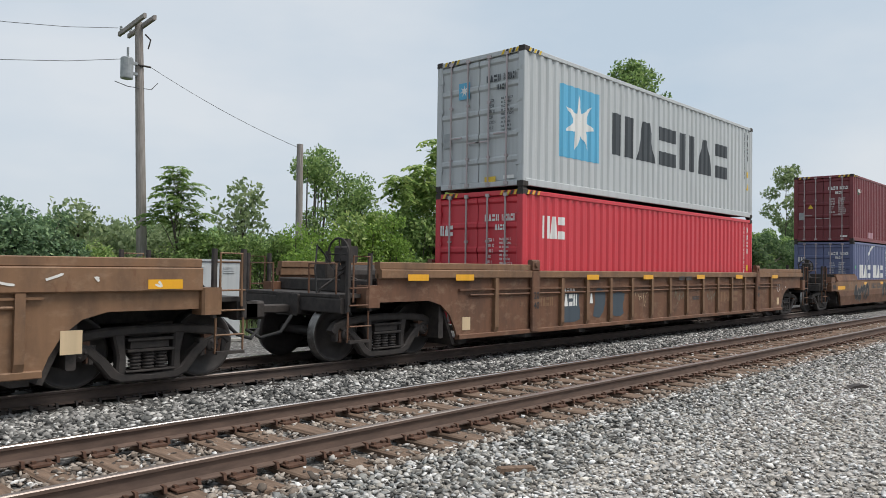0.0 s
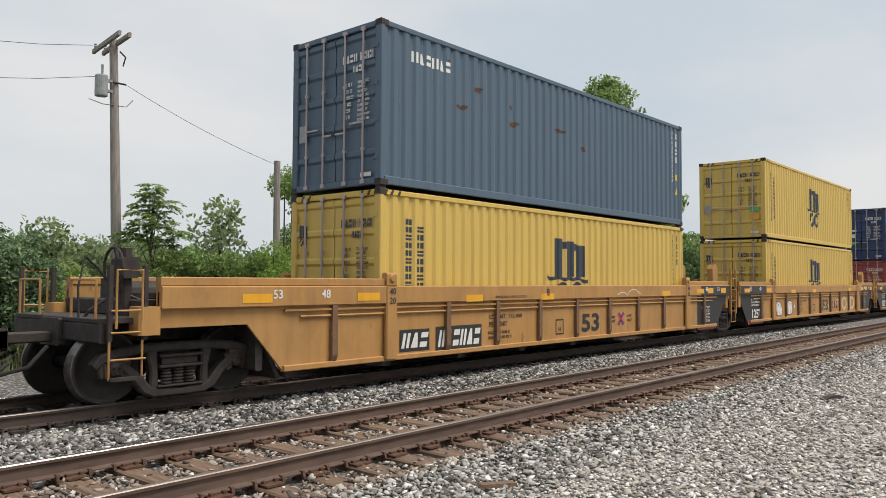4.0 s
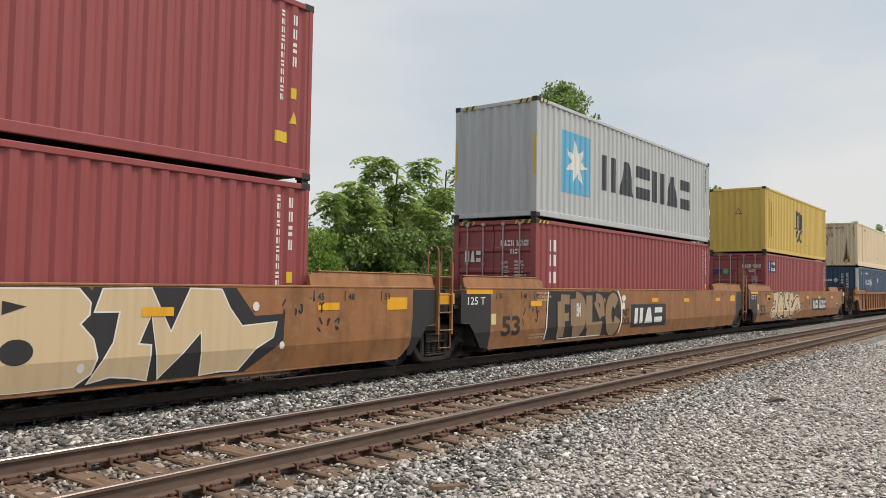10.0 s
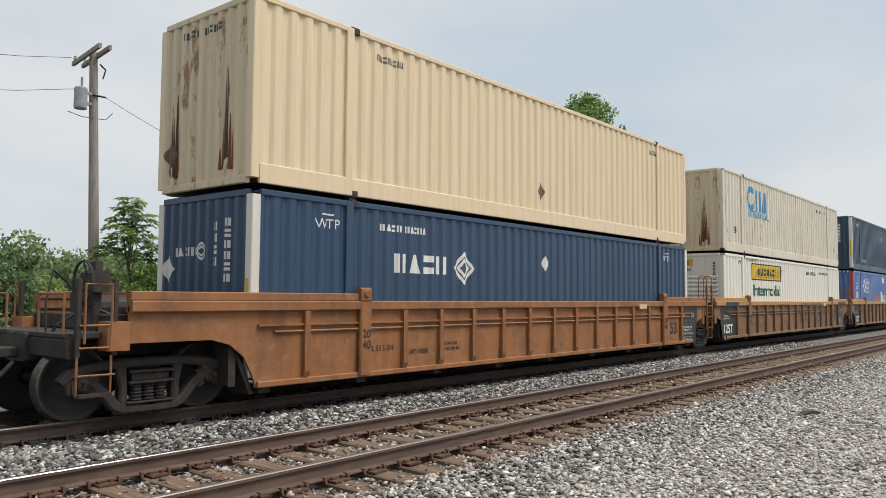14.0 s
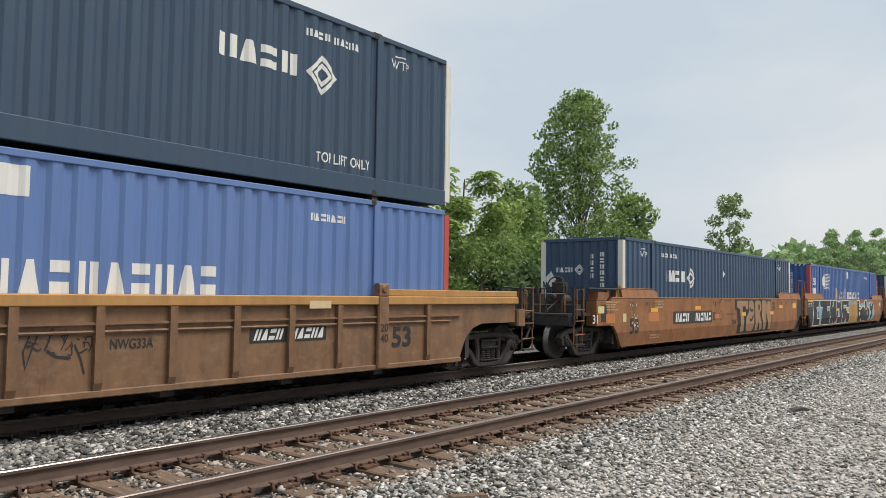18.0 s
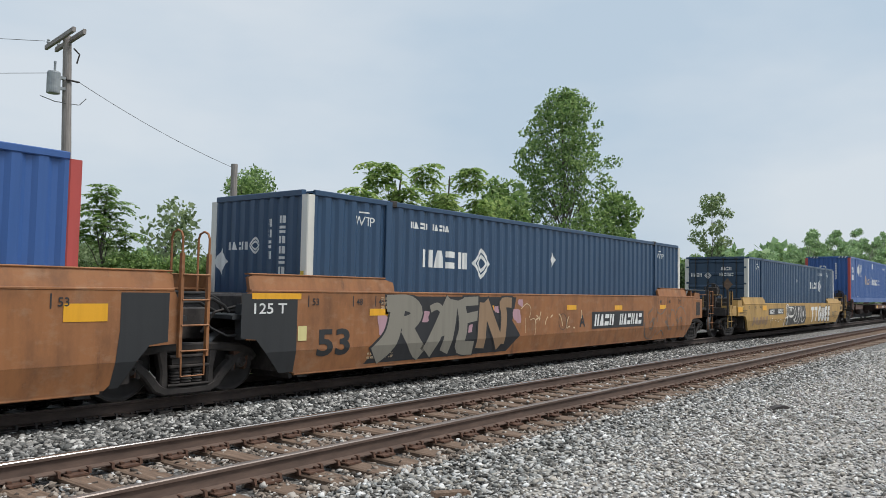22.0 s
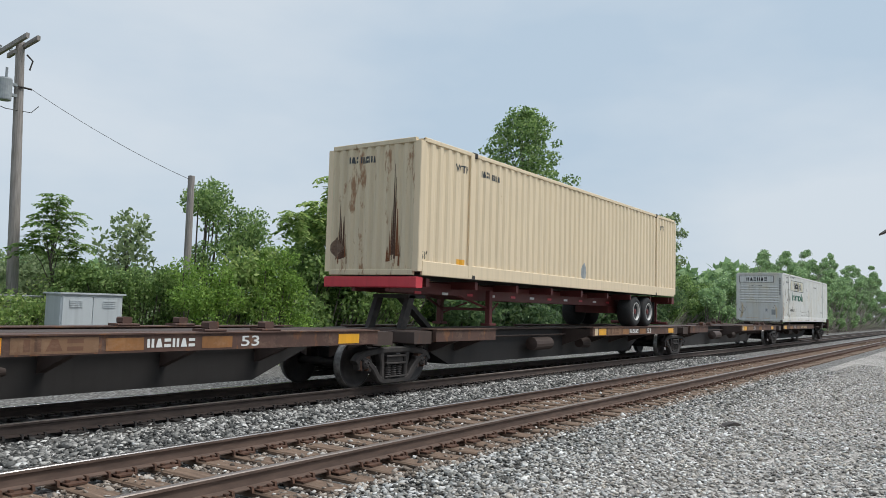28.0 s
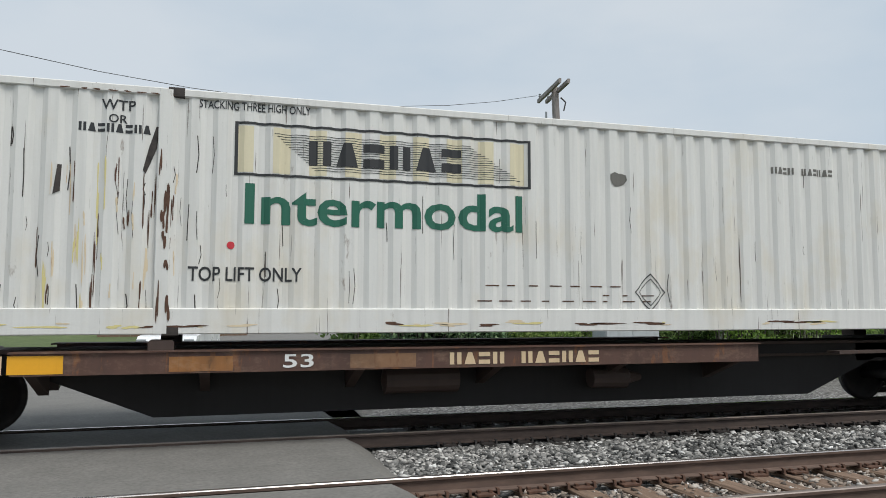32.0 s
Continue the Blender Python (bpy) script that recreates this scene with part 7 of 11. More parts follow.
pale_2, s26, e26 = container("shipping_container", "long blue shipping container with red posts", 71.64, BASE, C53, HC, BLUE, "wall", POSTRED, **W53)
blue_4, s27, e27 = container("shipping_container", "long steel-blue shipping container with white posts", 91.47, BASE, C53, HC, STEELBLUE, "wall", POSTWHITE, **W53)
blue_5, s28, e28 = container("shipping_container", "long dark steel-blue shipping container with doors", 114.99, BASE, C53, HC, STEELBLUE, "doors", POSTWHITE, rod=BLACKPAINT, end_paint=DEEPBLUE, **W53)
blue_6, s29, e29 = container("shipping_container", "long blue shipping container with red posts on a spine car", 136.08, 1.29, C53, HC, BLUE, "wall", POSTRED, **W53)
cream_2, s30, e30 = container("shipping_container", "long cream shipping container on a road chassis", 171.01, 2.20, C53, HC, CREAM, "wall", end_paint=RUSTYEND, **W53)
rusty_2, s31, e31 = container("shipping_container", "long rust-streaked white shipping container on a spine car", 206.45, 1.28, C53, HC, RUSTYWHITE, "louvred", end_paint=RUSTYWHITE, **W53)

for plane_, by in ((pc, -0.12), (pd, -0.09), (pe, -0.11), (pg, -0.05), (pj, -0.2), (pn, -0.12), (s23, 0.16), (s24, 0.16), (s31, 0.12), (s21, 0.16), (s22, 0.16), (s19, 0.12), (s20, 0.13)):
    plane_.shift = by

SPINES = [128.52, 144.66, 162.62, 179.85, 197.23, 213.16]
LABELS = ["umber spine car unit carrying a blue container", "empty umber spine car unit", "umber spine car unit carrying a trailer", "empty umber spine car unit", "umber spine car unit carrying a white container"]
spine = []
for k in range(5):
    h_ = (SPINES[k + 1] - SPINES[k]) / 2
    spine.append(spine_unit(LABELS[k], SPINES[k], SPINES[k + 1], k == 0, k == 4, ((-h_ + 1.0, -h_ + 3.4), (0.3, h_ - 0.9)) if k < 4 else ((-h_ + 1.6, 3.2),)))


def pedestals(car, offsets):
    for u in offsets:
        for s in (-1, 1):
            part("pedestal", Mesh().box(u - 0.14, u + 0.14, *sorted((s * 0.98, s * 1.28)), 1.08, 1.235, 0.02), SPINE, car)


pedestals(spine[0][0], (136.08 - 6.1 - 136.59, 136.08 + 6.1 - 136.59))
for k in (1, 3):
    for u in (-5.5, -4.4, 4.4, 5.5):
        for s_ in (-1, 1):
            part("pedestal", Mesh().box(u - 0.20, u + 0.20, *sorted((s_ * 0.96, s_ * 1.26)), 1.122, 1.16, 0.012).box(u - 0.09, u + 0.09, *sorted((s_ * 1.02, s_ * 1.20)), 1.16, 1.27, 0.02), SPINE_SIDE, spine[k][0], "rusty folding container pedestal")
pedestals(spine[4][0], (206.45 - 6.1 - 205.195, 206.45 + 6.1 - 205.195))


def build_chassis():
    """The road chassis under the cream container, with landing gear, tandem wheels and the hitch that holds its nose."""
    x = 171.01
    ch = thing("container_chassis", "oxide red road chassis with tandem wheels riding a spine car", "trailer chassis")
    ROLLING.append((ch, x, 1.12, 0.0))
    for s in (-1, 1):
        part("main_rail", Mesh().prism([(-8.0, 0.76), (-5.5, 0.74), (-4.9, 0.66), (7.6, 0.66), (7.6, 1.0), (-8.0, 1.0)], *sorted((s * 0.42, s * 0.52))), CHASSIS, ch)
        for k in range(14):
            u = -7.0 + k * 1.05
            part("side_marker", Mesh().box(u - 0.12, u + 0.12, *sorted((s * 0.53, s * 0.523)), 0.74, 0.80), WHITEINK if k % 2 else RED, ch)
    for i in range(9):
        u = -7.6 + i * 1.9
        part("cross_member", Mesh().box(u, u + 0.12, -1.18, 1.18, 0.88, 1.05), CHASSIS, ch)
    part("front_bolster", Mesh().box(-8.08, -7.85, -1.27, 1.27, 0.84, 1.07, 0.02), RED, ch, "red front bolster with white stripes")
    part("rear_bolster", Mesh().box(7.75, 8.0, -1.27, 1.27, 0.82, 1.07, 0.02), CHASSIS, ch)
    part("under_guard", Mesh().box(7.7, 7.8, -1.1, 1.1, 0.05, 0.15, 0.02).box(7.7, 7.8, -0.7, -0.6, 0.1, 0.85).box(7.7, 7.8, 0.6, 0.7, 0.1, 0.85), CHASSIS, ch)
    for s in (-1, 1):
        leg = part("landing_leg", Mesh().box(-4.42, -4.28, *sorted((s * 0.66, s * 0.80)), 0.10, 0.90, 0.015), CHASSIS, ch)
        part("foot", Mesh().box(-4.50, -4.20, *sorted((s * 0.60, s * 0.86)), 0.04, 0.10, 0.01), CHASSIS, leg)
        part("brace", Mesh().tube((-4.35, s * 0.72, 0.45), (-5.4, s * 0.5, 0.75), 0.03, 6).tube((-4.35, s * 0.72, 0.3), (-3.5, s * 0.48, 0.6), 0.025, 6), CHASSIS, ch)
    part("leg_brace", Mesh().box(-4.38, -4.32, -0.7, 0.7, 0.40, 0.47), CHASSIS, ch)
    part("suspension", Mesh().box(3.4, 6.2, -0.58, 0.58, 0.42, 0.66, 0.02).box(4.12, 4.28, -1.0, 1.0, 0.42, 0.54, 0.02).box(5.28, 5.44, -1.0, 1.0, 0.42, 0.54, 0.02), CHASSIS, ch)
    for u in (4.2, 5.36):
        for s in (-1, 1):
            w = part("wheel", Mesh().lathe([(s * 0.72, 0.0), (s * 0.72, 0.28), (s * 0.75, 0.44), (s * 0.80, 0.50), (s * 0.98, 0.505), (s * 1.02, 0.505), (s * 1.20, 0.50), (s * 1.25, 0.44), (s * 1.26, 0.30), (s * 1.20, 0.285), (s * 1.20, 0.0)], (u, 0, 0.505), "y", 28), RUBBER, ch, smooth=True)
            part("rim", Mesh().lathe([(s * 1.262, 0.300), (s * 1.27, 0.285), (s * 1.255, 0.265), (s * 1.20, 0.252), (s * 1.16, 0.250)], (u, 0, 0.505), "y", 28), RIMWHITE, w, "worn white wheel rim", smooth=True)
            part("spider", Mesh().lathe([(s * 1.165, 0.252), (s * 1.12, 0.22), (s * 1.10, 0.15), (s * 1.13, 0.12), (s * 1.13, 0.0)], (u, 0, 0.505), "y", 20), CHASSIS, w, "oxide red wheel centre")
            part("hub", Mesh().lathe([(s * 1.12, 0.10), (s * 1.22, 0.09), (s * 1.24, 0.0)], (u, 0, 0.505), "y", 12), CHASSIS, w)
    part("mud_flap", Mesh().box(6.05, 6.08, -1.2, -0.7, 0.15, 0.85), RUBBER, ch)
    part("hitch_stand", Mesh().prism([(-7.55, 0.0), (-7.35, 0.0), (-7.05, 0.72), (-7.25, 0.72)], -0.5, -0.38).prism([(-7.55, 0.0), (-7.35, 0.0), (-7.05, 0.72), (-7.25, 0.72)], 0.38, 0.5).prism([(-6.0, 0.0), (-5.8, 0.0), (-6.9, 0.72), (-7.05, 0.72)], -0.1, 0.1).box(-7.3, -6.7, -0.5, 0.5, 0.66, 0.74), GRIME, spine[2][0], "steel trailer hitch stand", pose(x - 171.235, 0, 1.10))


build_chassis()


# ---- paint and lettering on the train ----
def reflectors(car, plane, spots, w=0.46, h=0.12, material=None, lift=0.006):
    for x, z in spots:
        mark("reflector", [rect(x, x + w, z, z + h)], material or REFLECT, car, plane, lift, "amber reflector strip")


def number_plate(car, plane, x0, x1, z0, z1, groups, lean=0.06):
    mark("black_panel", [rect(x0, x1, z0, z1)], BLACKINK, car, plane, 0.005, "black painted panel")
    m = (z1 - z0) * 0.16
    for a, b, n in groups:
        mark("white_number", bars(x0 + (x1 - x0) * a, x0 + (x1 - x0) * b, z0 + m, z1 - m, n, lean), WHITEINK, car, plane, 0.009, "white painted figures")


def lettering(car, plane, text, x, z, h, ink, width=None, lift=0.006, bold=0.0, name="lettering"):
    return mark(name, words(text, x, z, h, width, bold or (0.028 if h > 0.25 else 0.012)), ink, car, plane, lift)


def outlined(car, plane, text, x, z, w, h, fill, line, bold=0.035, grow=0.10, lift=0.006, shear=0.0):
    """Thick sprayed letters: a dark rim with the fill over it."""
    mark("graffiti_outline", words(text, x, z, h + grow, w + grow, bold + 0.045, shear), line, car, plane, lift, "sprayed outline")
    mark("graffiti_fill", words(text, x, z, h, w, bold, shear), fill, car, plane, lift + 0.004, "sprayed letters")


def tag_mass(car, plane, x0, x1, z0, z1, count, fills, line_paint, seed, rim=0.07, strokes=True, lean=0.1, lift=0.006):
    """A wild piece of graffiti with no readable words: swollen bent bands with rims and slashes."""
    rnd = random.Random(seed)
    pitch, h = (x1 - x0) / count, z1 - z0
    bends = [
        [[(-0.2, 0.10), (0.35, 0.98), (0.55, 0.15), (1.15, 0.90)]],
        [[(-0.1, 0.95), (0.25, 0.05), (0.95, 0.12), (1.1, 0.75)], [(0.2, 0.95), (1.0, 0.55)]],
        [[(-0.15, 0.35), (0.45, 0.98), (1.1, 0.62), (0.55, 0.02)]],
        [[(0.1, 0.0), (0.0, 0.7), (0.6, 0.98), (1.2, 0.25)], [(0.3, 0.05), (0.8, 0.45)]],
        [[(-0.2, 0.80), (0.5, 0.55), (1.2, 0.95)], [(-0.1, 0.12), (0.6, 0.40), (1.15, 0.05)]],
    ]
    deep, order = [[] for _ in fills], list(range(5))
    rims = []
    for i in range(count):
        if i % 5 == 0:
            rnd.shuffle(order)
        flip = rnd.random() < 0.5
        wide = min(pitch * rnd.uniform(0.34, 0.46), h * 0.34)
        for line in bends[order[i % 5]]:
            pts = []
            for u, v in line:
                u = 1 - u if flip else u
                zz = z0 + h * (0.10 + 0.80 * v + rnd.uniform(-0.05, 0.05))
                pts.append((x0 + pitch * (i + 0.02 + 0.96 * u + rnd.uniform(-0.06, 0.06)) + lean * (zz - z0 - h / 2), zz))
            for k in range(2):
                pts = [q for p, r in zip(pts, pts[1:]) for q in ((p[0] * 0.78 + r[0] * 0.22, p[1] * 0.78 + r[1] * 0.22), (p[0] * 0.22 + r[0] * 0.78, p[1] * 0.22 + r[1] * 0.78))] if k == 0 or len(pts) > 4 else pts
            rims += stroke(pts, wide + 2 * rim)
            deep[i % len(fills)] += stroke(pts, wide)
    mark("graffiti_outline", rims, line_paint, car, plane, lift, "sprayed outline")
    for k, polys in enumerate(deep):
        mark("graffiti_fill", polys, fills[k], car, plane, lift + 0.004, "sprayed colour")
    if strokes:
        for i in range(count):
            cx, cz = x0 + (i + rnd.random()) * pitch, z0 + h * rnd.uniform(0.3, 0.7)
            mark("graffiti_stroke", stroke([(cx, cz + 0.25 * h), (cx + rnd.uniform(-0.1, 0.1), cz), (cx + rnd.uniform(-0.2, 0.2), cz - 0.2 * h)], 0.025), line_paint, car, plane, lift + 0.008)


def rounded(pts, times=2):
    """A line with its bends cut round."""
    for _ in range(times if len(pts) > 2 else 0):
        inner = [q for p, r in zip(pts, pts[1:]) for q in ((p[0] * 0.75 + r[0] * 0.25, p[1] * 0.75 + r[1] * 0.25), (p[0] * 0.25 + r[0] * 0.75, p[1] * 0.25 + r[1] * 0.75))]
        pts = [pts[0]] + inner[1:-1] + [pts[-1]]
    return pts


def brushed(strokes, extra):
    """Polygons of thick strokes (width, points), each made wider and longer by extra on every side."""
    out = []
    for wide, pts in strokes:
        pts = rounded(pts)
        (ax, az), (bx, bz) = pts[0], pts[1]
        n = math.hypot(bx - ax, bz - az) or 1.0
        pts = [(ax - (bx - ax) / n * extra, az - (bz - az) / n * extra)] + pts[1:]
        (ax, az), (bx, bz) = pts[-1], pts[-2]
        n = math.hypot(bx - ax, bz - az) or 1.0
        pts = pts[:-1] + [(ax - (bx - ax) / n * extra, az - (bz - az) / n * extra)]
        out += [[(x, min(1.492, max(0.27, z))) for x, z in p] for p in stroke(pts, wide + 2 * extra)]
    return out


def piece(car, plane, signs, fills, line_paint, edge=0.06, rim=None, rim_paint=None, lift=0.006):
    """Sprayed letter shapes: signs, each a list of thick strokes, laid one over the next with rims round them."""
    if rim:
        mark("graffiti_rim", [p for sign in signs for p in brushed(sign, edge + rim)], rim_paint, car, plane, lift - 0.001, "white sprayed rim")
    for k, sign in enumerate(signs):
        mark("graffiti_outline", brushed(sign, edge), line_paint, car, plane, lift + 0.0016 * k, "sprayed outline")
        mark("graffiti_fill", brushed(sign, 0.0), fills[k % len(fills)], car, plane, lift + 0.0016 * k + 0.0012, "sprayed letter")


def tan_piece(car, plane):
    mark("black_ground", [[(-5.95, 0.30), (-1.95, 0.30), (-1.78, 0.8), (-1.95, 1.45), (-5.85, 1.47)]], GRAF_BLACK, car, plane, 0.003, "black sprayed ground")
    signs = [
        [(0.34, [(-5.16, 0.34), (-5.19, 1.22)]), (0.24, [(-5.2, 1.27), (-4.74, 1.26)]), (0.20, [(-5.1, 0.82), (-4.78, 0.84)])],
        [(0.50, [(-4.46, 1.22), (-4.16, 1.16), (-4.10, 0.86), (-4.22, 0.55), (-4.58, 0.48)]), (0.30, [(-4.56, 1.28), (-4.52, 0.62)])],
        [(0.34, [(-3.70, 1.36), (-3.70, 0.52)]), (0.40, [(-3.78, 0.46), (-2.95, 0.48)]), (0.24, [(-3.32, 1.30), (-2.98, 1.26), (-2.92, 0.8)]), (0.18, [(-3.36, 1.2), (-3.02, 0.78)])],
        [(0.36, [(-2.08, 1.12), (-2.28, 1.30), (-2.56, 1.12), (-2.60, 0.70), (-2.42, 0.44), (-2.14, 0.46), (-2.02, 0.74)])],
    ]
    piece(car, plane, signs, [GRAF_DUN], GRAF_BLACK, 0.055)
    mark("white_rim", stroke(rounded([(-2.02, 1.48), (-1.80, 1.25), (-1.72, 0.85), (-1.86, 0.32)]), 0.07) + stroke([(-5.92, 0.32), (-5.82, 1.46)], 0.05) + stroke([(-5.3, 0.31), (-3.0, 0.31)], 0.025), GRAF_WHITE, car, plane, 0.016, "white sprayed rim")
    mark("white_leaf", [disc(-1.60, 1.28, 0.13, 14, 0.09), disc(-1.62, 1.06, 0.10, 14, 0.12)], GRAF_WHITE, car, plane, 0.008, "white sprayed petals")
    lettering(car, plane, "BM", -4.30, 1.0, 0.34, GRAF_WHITE, 0.22, 0.016)
    for z, text in ((0.88, "PAST"), (0.64, "DIOS")):
        lettering(car, plane, text, -1.46, z, 0.20, GRAF_BLACK, 0.42, 0.008)


def cream_piece(car, plane):
    signs = [
        [(0.34, [(-5.72, 1.26), (-4.92, 1.30)]), (0.38, [(-5.12, 1.25), (-5.26, 0.80), (-5.42, 0.48), (-5.76, 0.56), (-5.94, 0.40)])],
        [(0.42, [(-4.92, 0.42), (-4.76, 0.92), (-4.50, 1.20), (-4.30, 1.05), (-4.28, 0.42)]), (0.34, [(-4.86, 0.52), (-4.44, 0.50)])],
        [(0.34, [(-3.18, 1.30), (-3.62, 1.30), (-3.78, 1.06), (-3.46, 0.90), (-3.22, 0.70), (-3.42, 0.44), (-4.0, 0.52)])],
        [(0.36, [(-2.34, 1.06), (-2.50, 1.30), (-2.84, 1.24), (-2.92, 0.88), (-2.78, 0.54), (-2.42, 0.58), (-1.96, 0.92), (-1.56, 1.10), (-1.20, 0.98), (-1.12, 0.66)])],
    ]
    piece(car, plane, signs, [GRAF_CREAM], GRAF_BLACK, 0.075, 0.045, GRAF_WHITE)
    mark("white_gap", [[(-5.0, 0.86), (-4.84, 1.02), (-4.88, 0.90)], [(-4.16, 0.92), (-4.08, 1.02), (-4.10, 0.88)], [(-3.6, 0.78), (-3.5, 0.9), (-3.56, 0.74)], [(-5.34, 1.10), (-5.24, 1.18), (-5.26, 1.08)]], GRAF_WHITE, car, plane, 0.018)
    mark("white_drips", [rect(x, x + 0.025, 0.62 + 0.1 * math.sin(x * 5), 0.90) for x in (-1.95, -1.82, -1.70, -1.57, -1.45)] + [rect(x, x + 0.02, 0.40, 0.58 + 0.06 * math.sin(x * 9)) for x in (-3.25, -3.14, -3.04)] + [rect(x, x + 0.03, 0.98, 1.2) for x in (-5.74, -5.64)], GRAF_WHITE, car, plane, 0.018, "white sprayed drips")
    mark("black_shadow", [[(-4.12, 0.34), (-3.9, 0.5), (-3.78, 0.34)], [(-2.66, 0.36), (-2.3, 0.42), (-2.45, 0.30)]], GRAF_BLACK, car, plane, 0.017)


def sprayed(car, plane, name, outline, fill, rim, width, lift):
    """One sprayed letter: its body and the line round it."""
    mark("graffiti_fill", [outline], fill, car, plane, lift, name)
    mark("graffiti_outline", stroke(outline + outline[:1], width), rim, car, plane, lift + 0.0008, "sprayed outline")


def block_piece(car, plane):
    mark("black_ground", [[(0.78, 1.49), (0.55, 1.28), (0.78, 1.02), (0.52, 0.92), (0.36, 0.74), (0.30, 0.40), (0.52, 0.40), (0.62, 0.20), (2.42, 0.19), (2.74, 0.62), (2.62, 1.05), (2.60, 1.30), (2.42, 1.49)]], GRAF_BLACK, car, plane, 0.004, "black sprayed ground")
    mark("black_ground", [[(2.48, 1.49), (2.35, 1.12), (2.60, 1.08), (2.30, 0.22), (4.82, 0.20), (5.50, 0.70), (5.52, 1.10), (4.95, 1.08), (4.60, 1.49)]], GRAF_BLACK, car, plane, 0.0045, "black sprayed ground")
    sprayed(car, plane, "cream sprayed letter", [(0.88, 1.47), (0.72, 1.38), (0.68, 1.26), (0.80, 1.10), (0.95, 1.0), (0.86, 0.72), (0.84, 0.28), (1.7, 0.26), (2.30, 0.28), (2.50, 0.42), (2.56, 0.62), (2.50, 0.85), (2.33, 1.04), (2.44, 1.15), (2.45, 1.30), (2.30, 1.47)], GRAF_CREAM, GRAF_WHITE, 0.022, 0.006)
    mark("black_gap", [[(1.43, 1.33), (1.70, 1.26), (1.43, 1.17)]], GRAF_BLACK, car, plane, 0.009, "black letter gap")
    mark("black_gap", [disc(1.60, 0.74, 0.19, 18, 0.15)], GRAF_BLACK, car, plane, 0.009, "black letter gap")
    mark("graffiti_fill", stroke(rounded([(0.45, 0.46), (0.50, 0.70), (0.60, 0.82), (0.82, 0.72)]), 0.14), GRAF_CREAM, car, plane, 0.006, "cream sprayed letter")
    sprayed(car, plane, "cream sprayed letter", [(2.60, 1.47), (2.50, 1.18), (2.83, 1.18), (2.76, 0.80), (2.46, 0.30), (2.75, 0.36), (3.0, 0.33), (3.26, 0.27), (3.28, 0.74), (3.10, 0.76), (3.27, 1.14), (3.42, 0.27), (4.03, 0.88), (4.06, 0.27), (4.40, 0.30), (4.70, 0.29), (4.98, 0.60), (5.30, 0.75), (5.36, 0.98), (4.72, 0.94), (4.50, 1.20), (4.35, 1.47), (3.84, 1.48), (3.56, 0.90), (3.26, 1.48)], GRAF_CREAM, GRAF_WHITE, 0.022, 0.0065)
    for x, z, r in ((0.18, 1.02, 0.10), (0.20, 0.52, 0.10), (0.05, 0.75, 0.05), (5.47, 0.62, 0.05), (4.96, 1.22, 0.06), (2.36, 0.5, 0.05)):
        mark("white_dab", [disc(x, z, r, 14, r * 1.2)], GRAF_WHITE, car, plane, 0.010, "soft white sprayed dot")


def fern_piece(car, plane):
    mark("black_ground", [[(0.48, 1.49), (0.50, 1.13), (0.69, 1.10), (0.84, 0.24), (4.86, 0.21), (4.76, 1.49)]], GRAF_BLACK, car, plane, 0.004, "black sprayed ground")
    letters_ = (
        [(0.66, 1.46), (1.97, 1.46), (1.98, 1.14), (1.69, 1.11), (1.66, 1.22), (1.34, 1.22), (1.36, 1.05), (1.66, 1.06), (1.62, 0.90), (1.48, 0.88), (1.50, 0.55), (1.58, 0.32), (1.13, 0.29), (1.10, 0.80), (1.03, 1.12), (0.72, 1.20)],
        [(2.06, 1.44), (2.25, 1.47), (2.47, 1.46), (2.62, 1.34), (2.67, 1.12), (2.66, 0.60), (2.62, 0.36), (2.40, 0.29), (2.05, 0.29), (1.82, 0.33), (1.70, 0.46), (1.66, 0.62), (1.74, 0.88), (2.02, 1.02), (2.02, 1.20)],
        [(2.72, 1.40), (2.85, 1.46), (3.15, 1.47), (3.40, 1.45), (3.52, 1.34), (3.54, 1.14), (3.46, 1.04), (3.32, 0.98), (3.52, 0.66), (3.74, 0.36), (3.34, 0.30), (3.18, 0.74), (3.12, 0.30), (2.80, 0.31), (2.76, 0.90)],
        [(3.58, 1.47), (4.06, 1.47), (4.16, 1.40), (4.25, 1.26), (4.28, 1.44), (4.71, 1.44), (4.80, 0.30), (4.46, 0.31), (4.11, 1.03), (4.16, 0.31), (3.82, 0.31), (3.66, 0.66), (3.52, 0.94), (3.62, 1.12)],
    )
    for k, outline in enumerate(letters_):
        sprayed(car, plane, "tan sprayed letter", outline, GRAF_TAN, GRAF_BLACK, 0.03, 0.006 + 0.0012 * k)
    mark("black_gap", [disc(3.22, 1.20, 0.09, 14, 0.13)], GRAF_BLACK, car, plane, 0.012, "black letter gap")
    mark("black_gap", stroke(rounded([(2.12, 1.20), (2.20, 1.10), (2.36, 1.07), (2.52, 1.10)]), 0.09), GRAF_BLACK, car, plane, 0.012, "black letter curl")
    mark("black_gap", stroke(rounded([(2.54, 0.90), (2.36, 0.74), (2.18, 0.70), (2.12, 0.80)]), 0.09), GRAF_BLACK, car, plane, 0.012, "black letter curl")


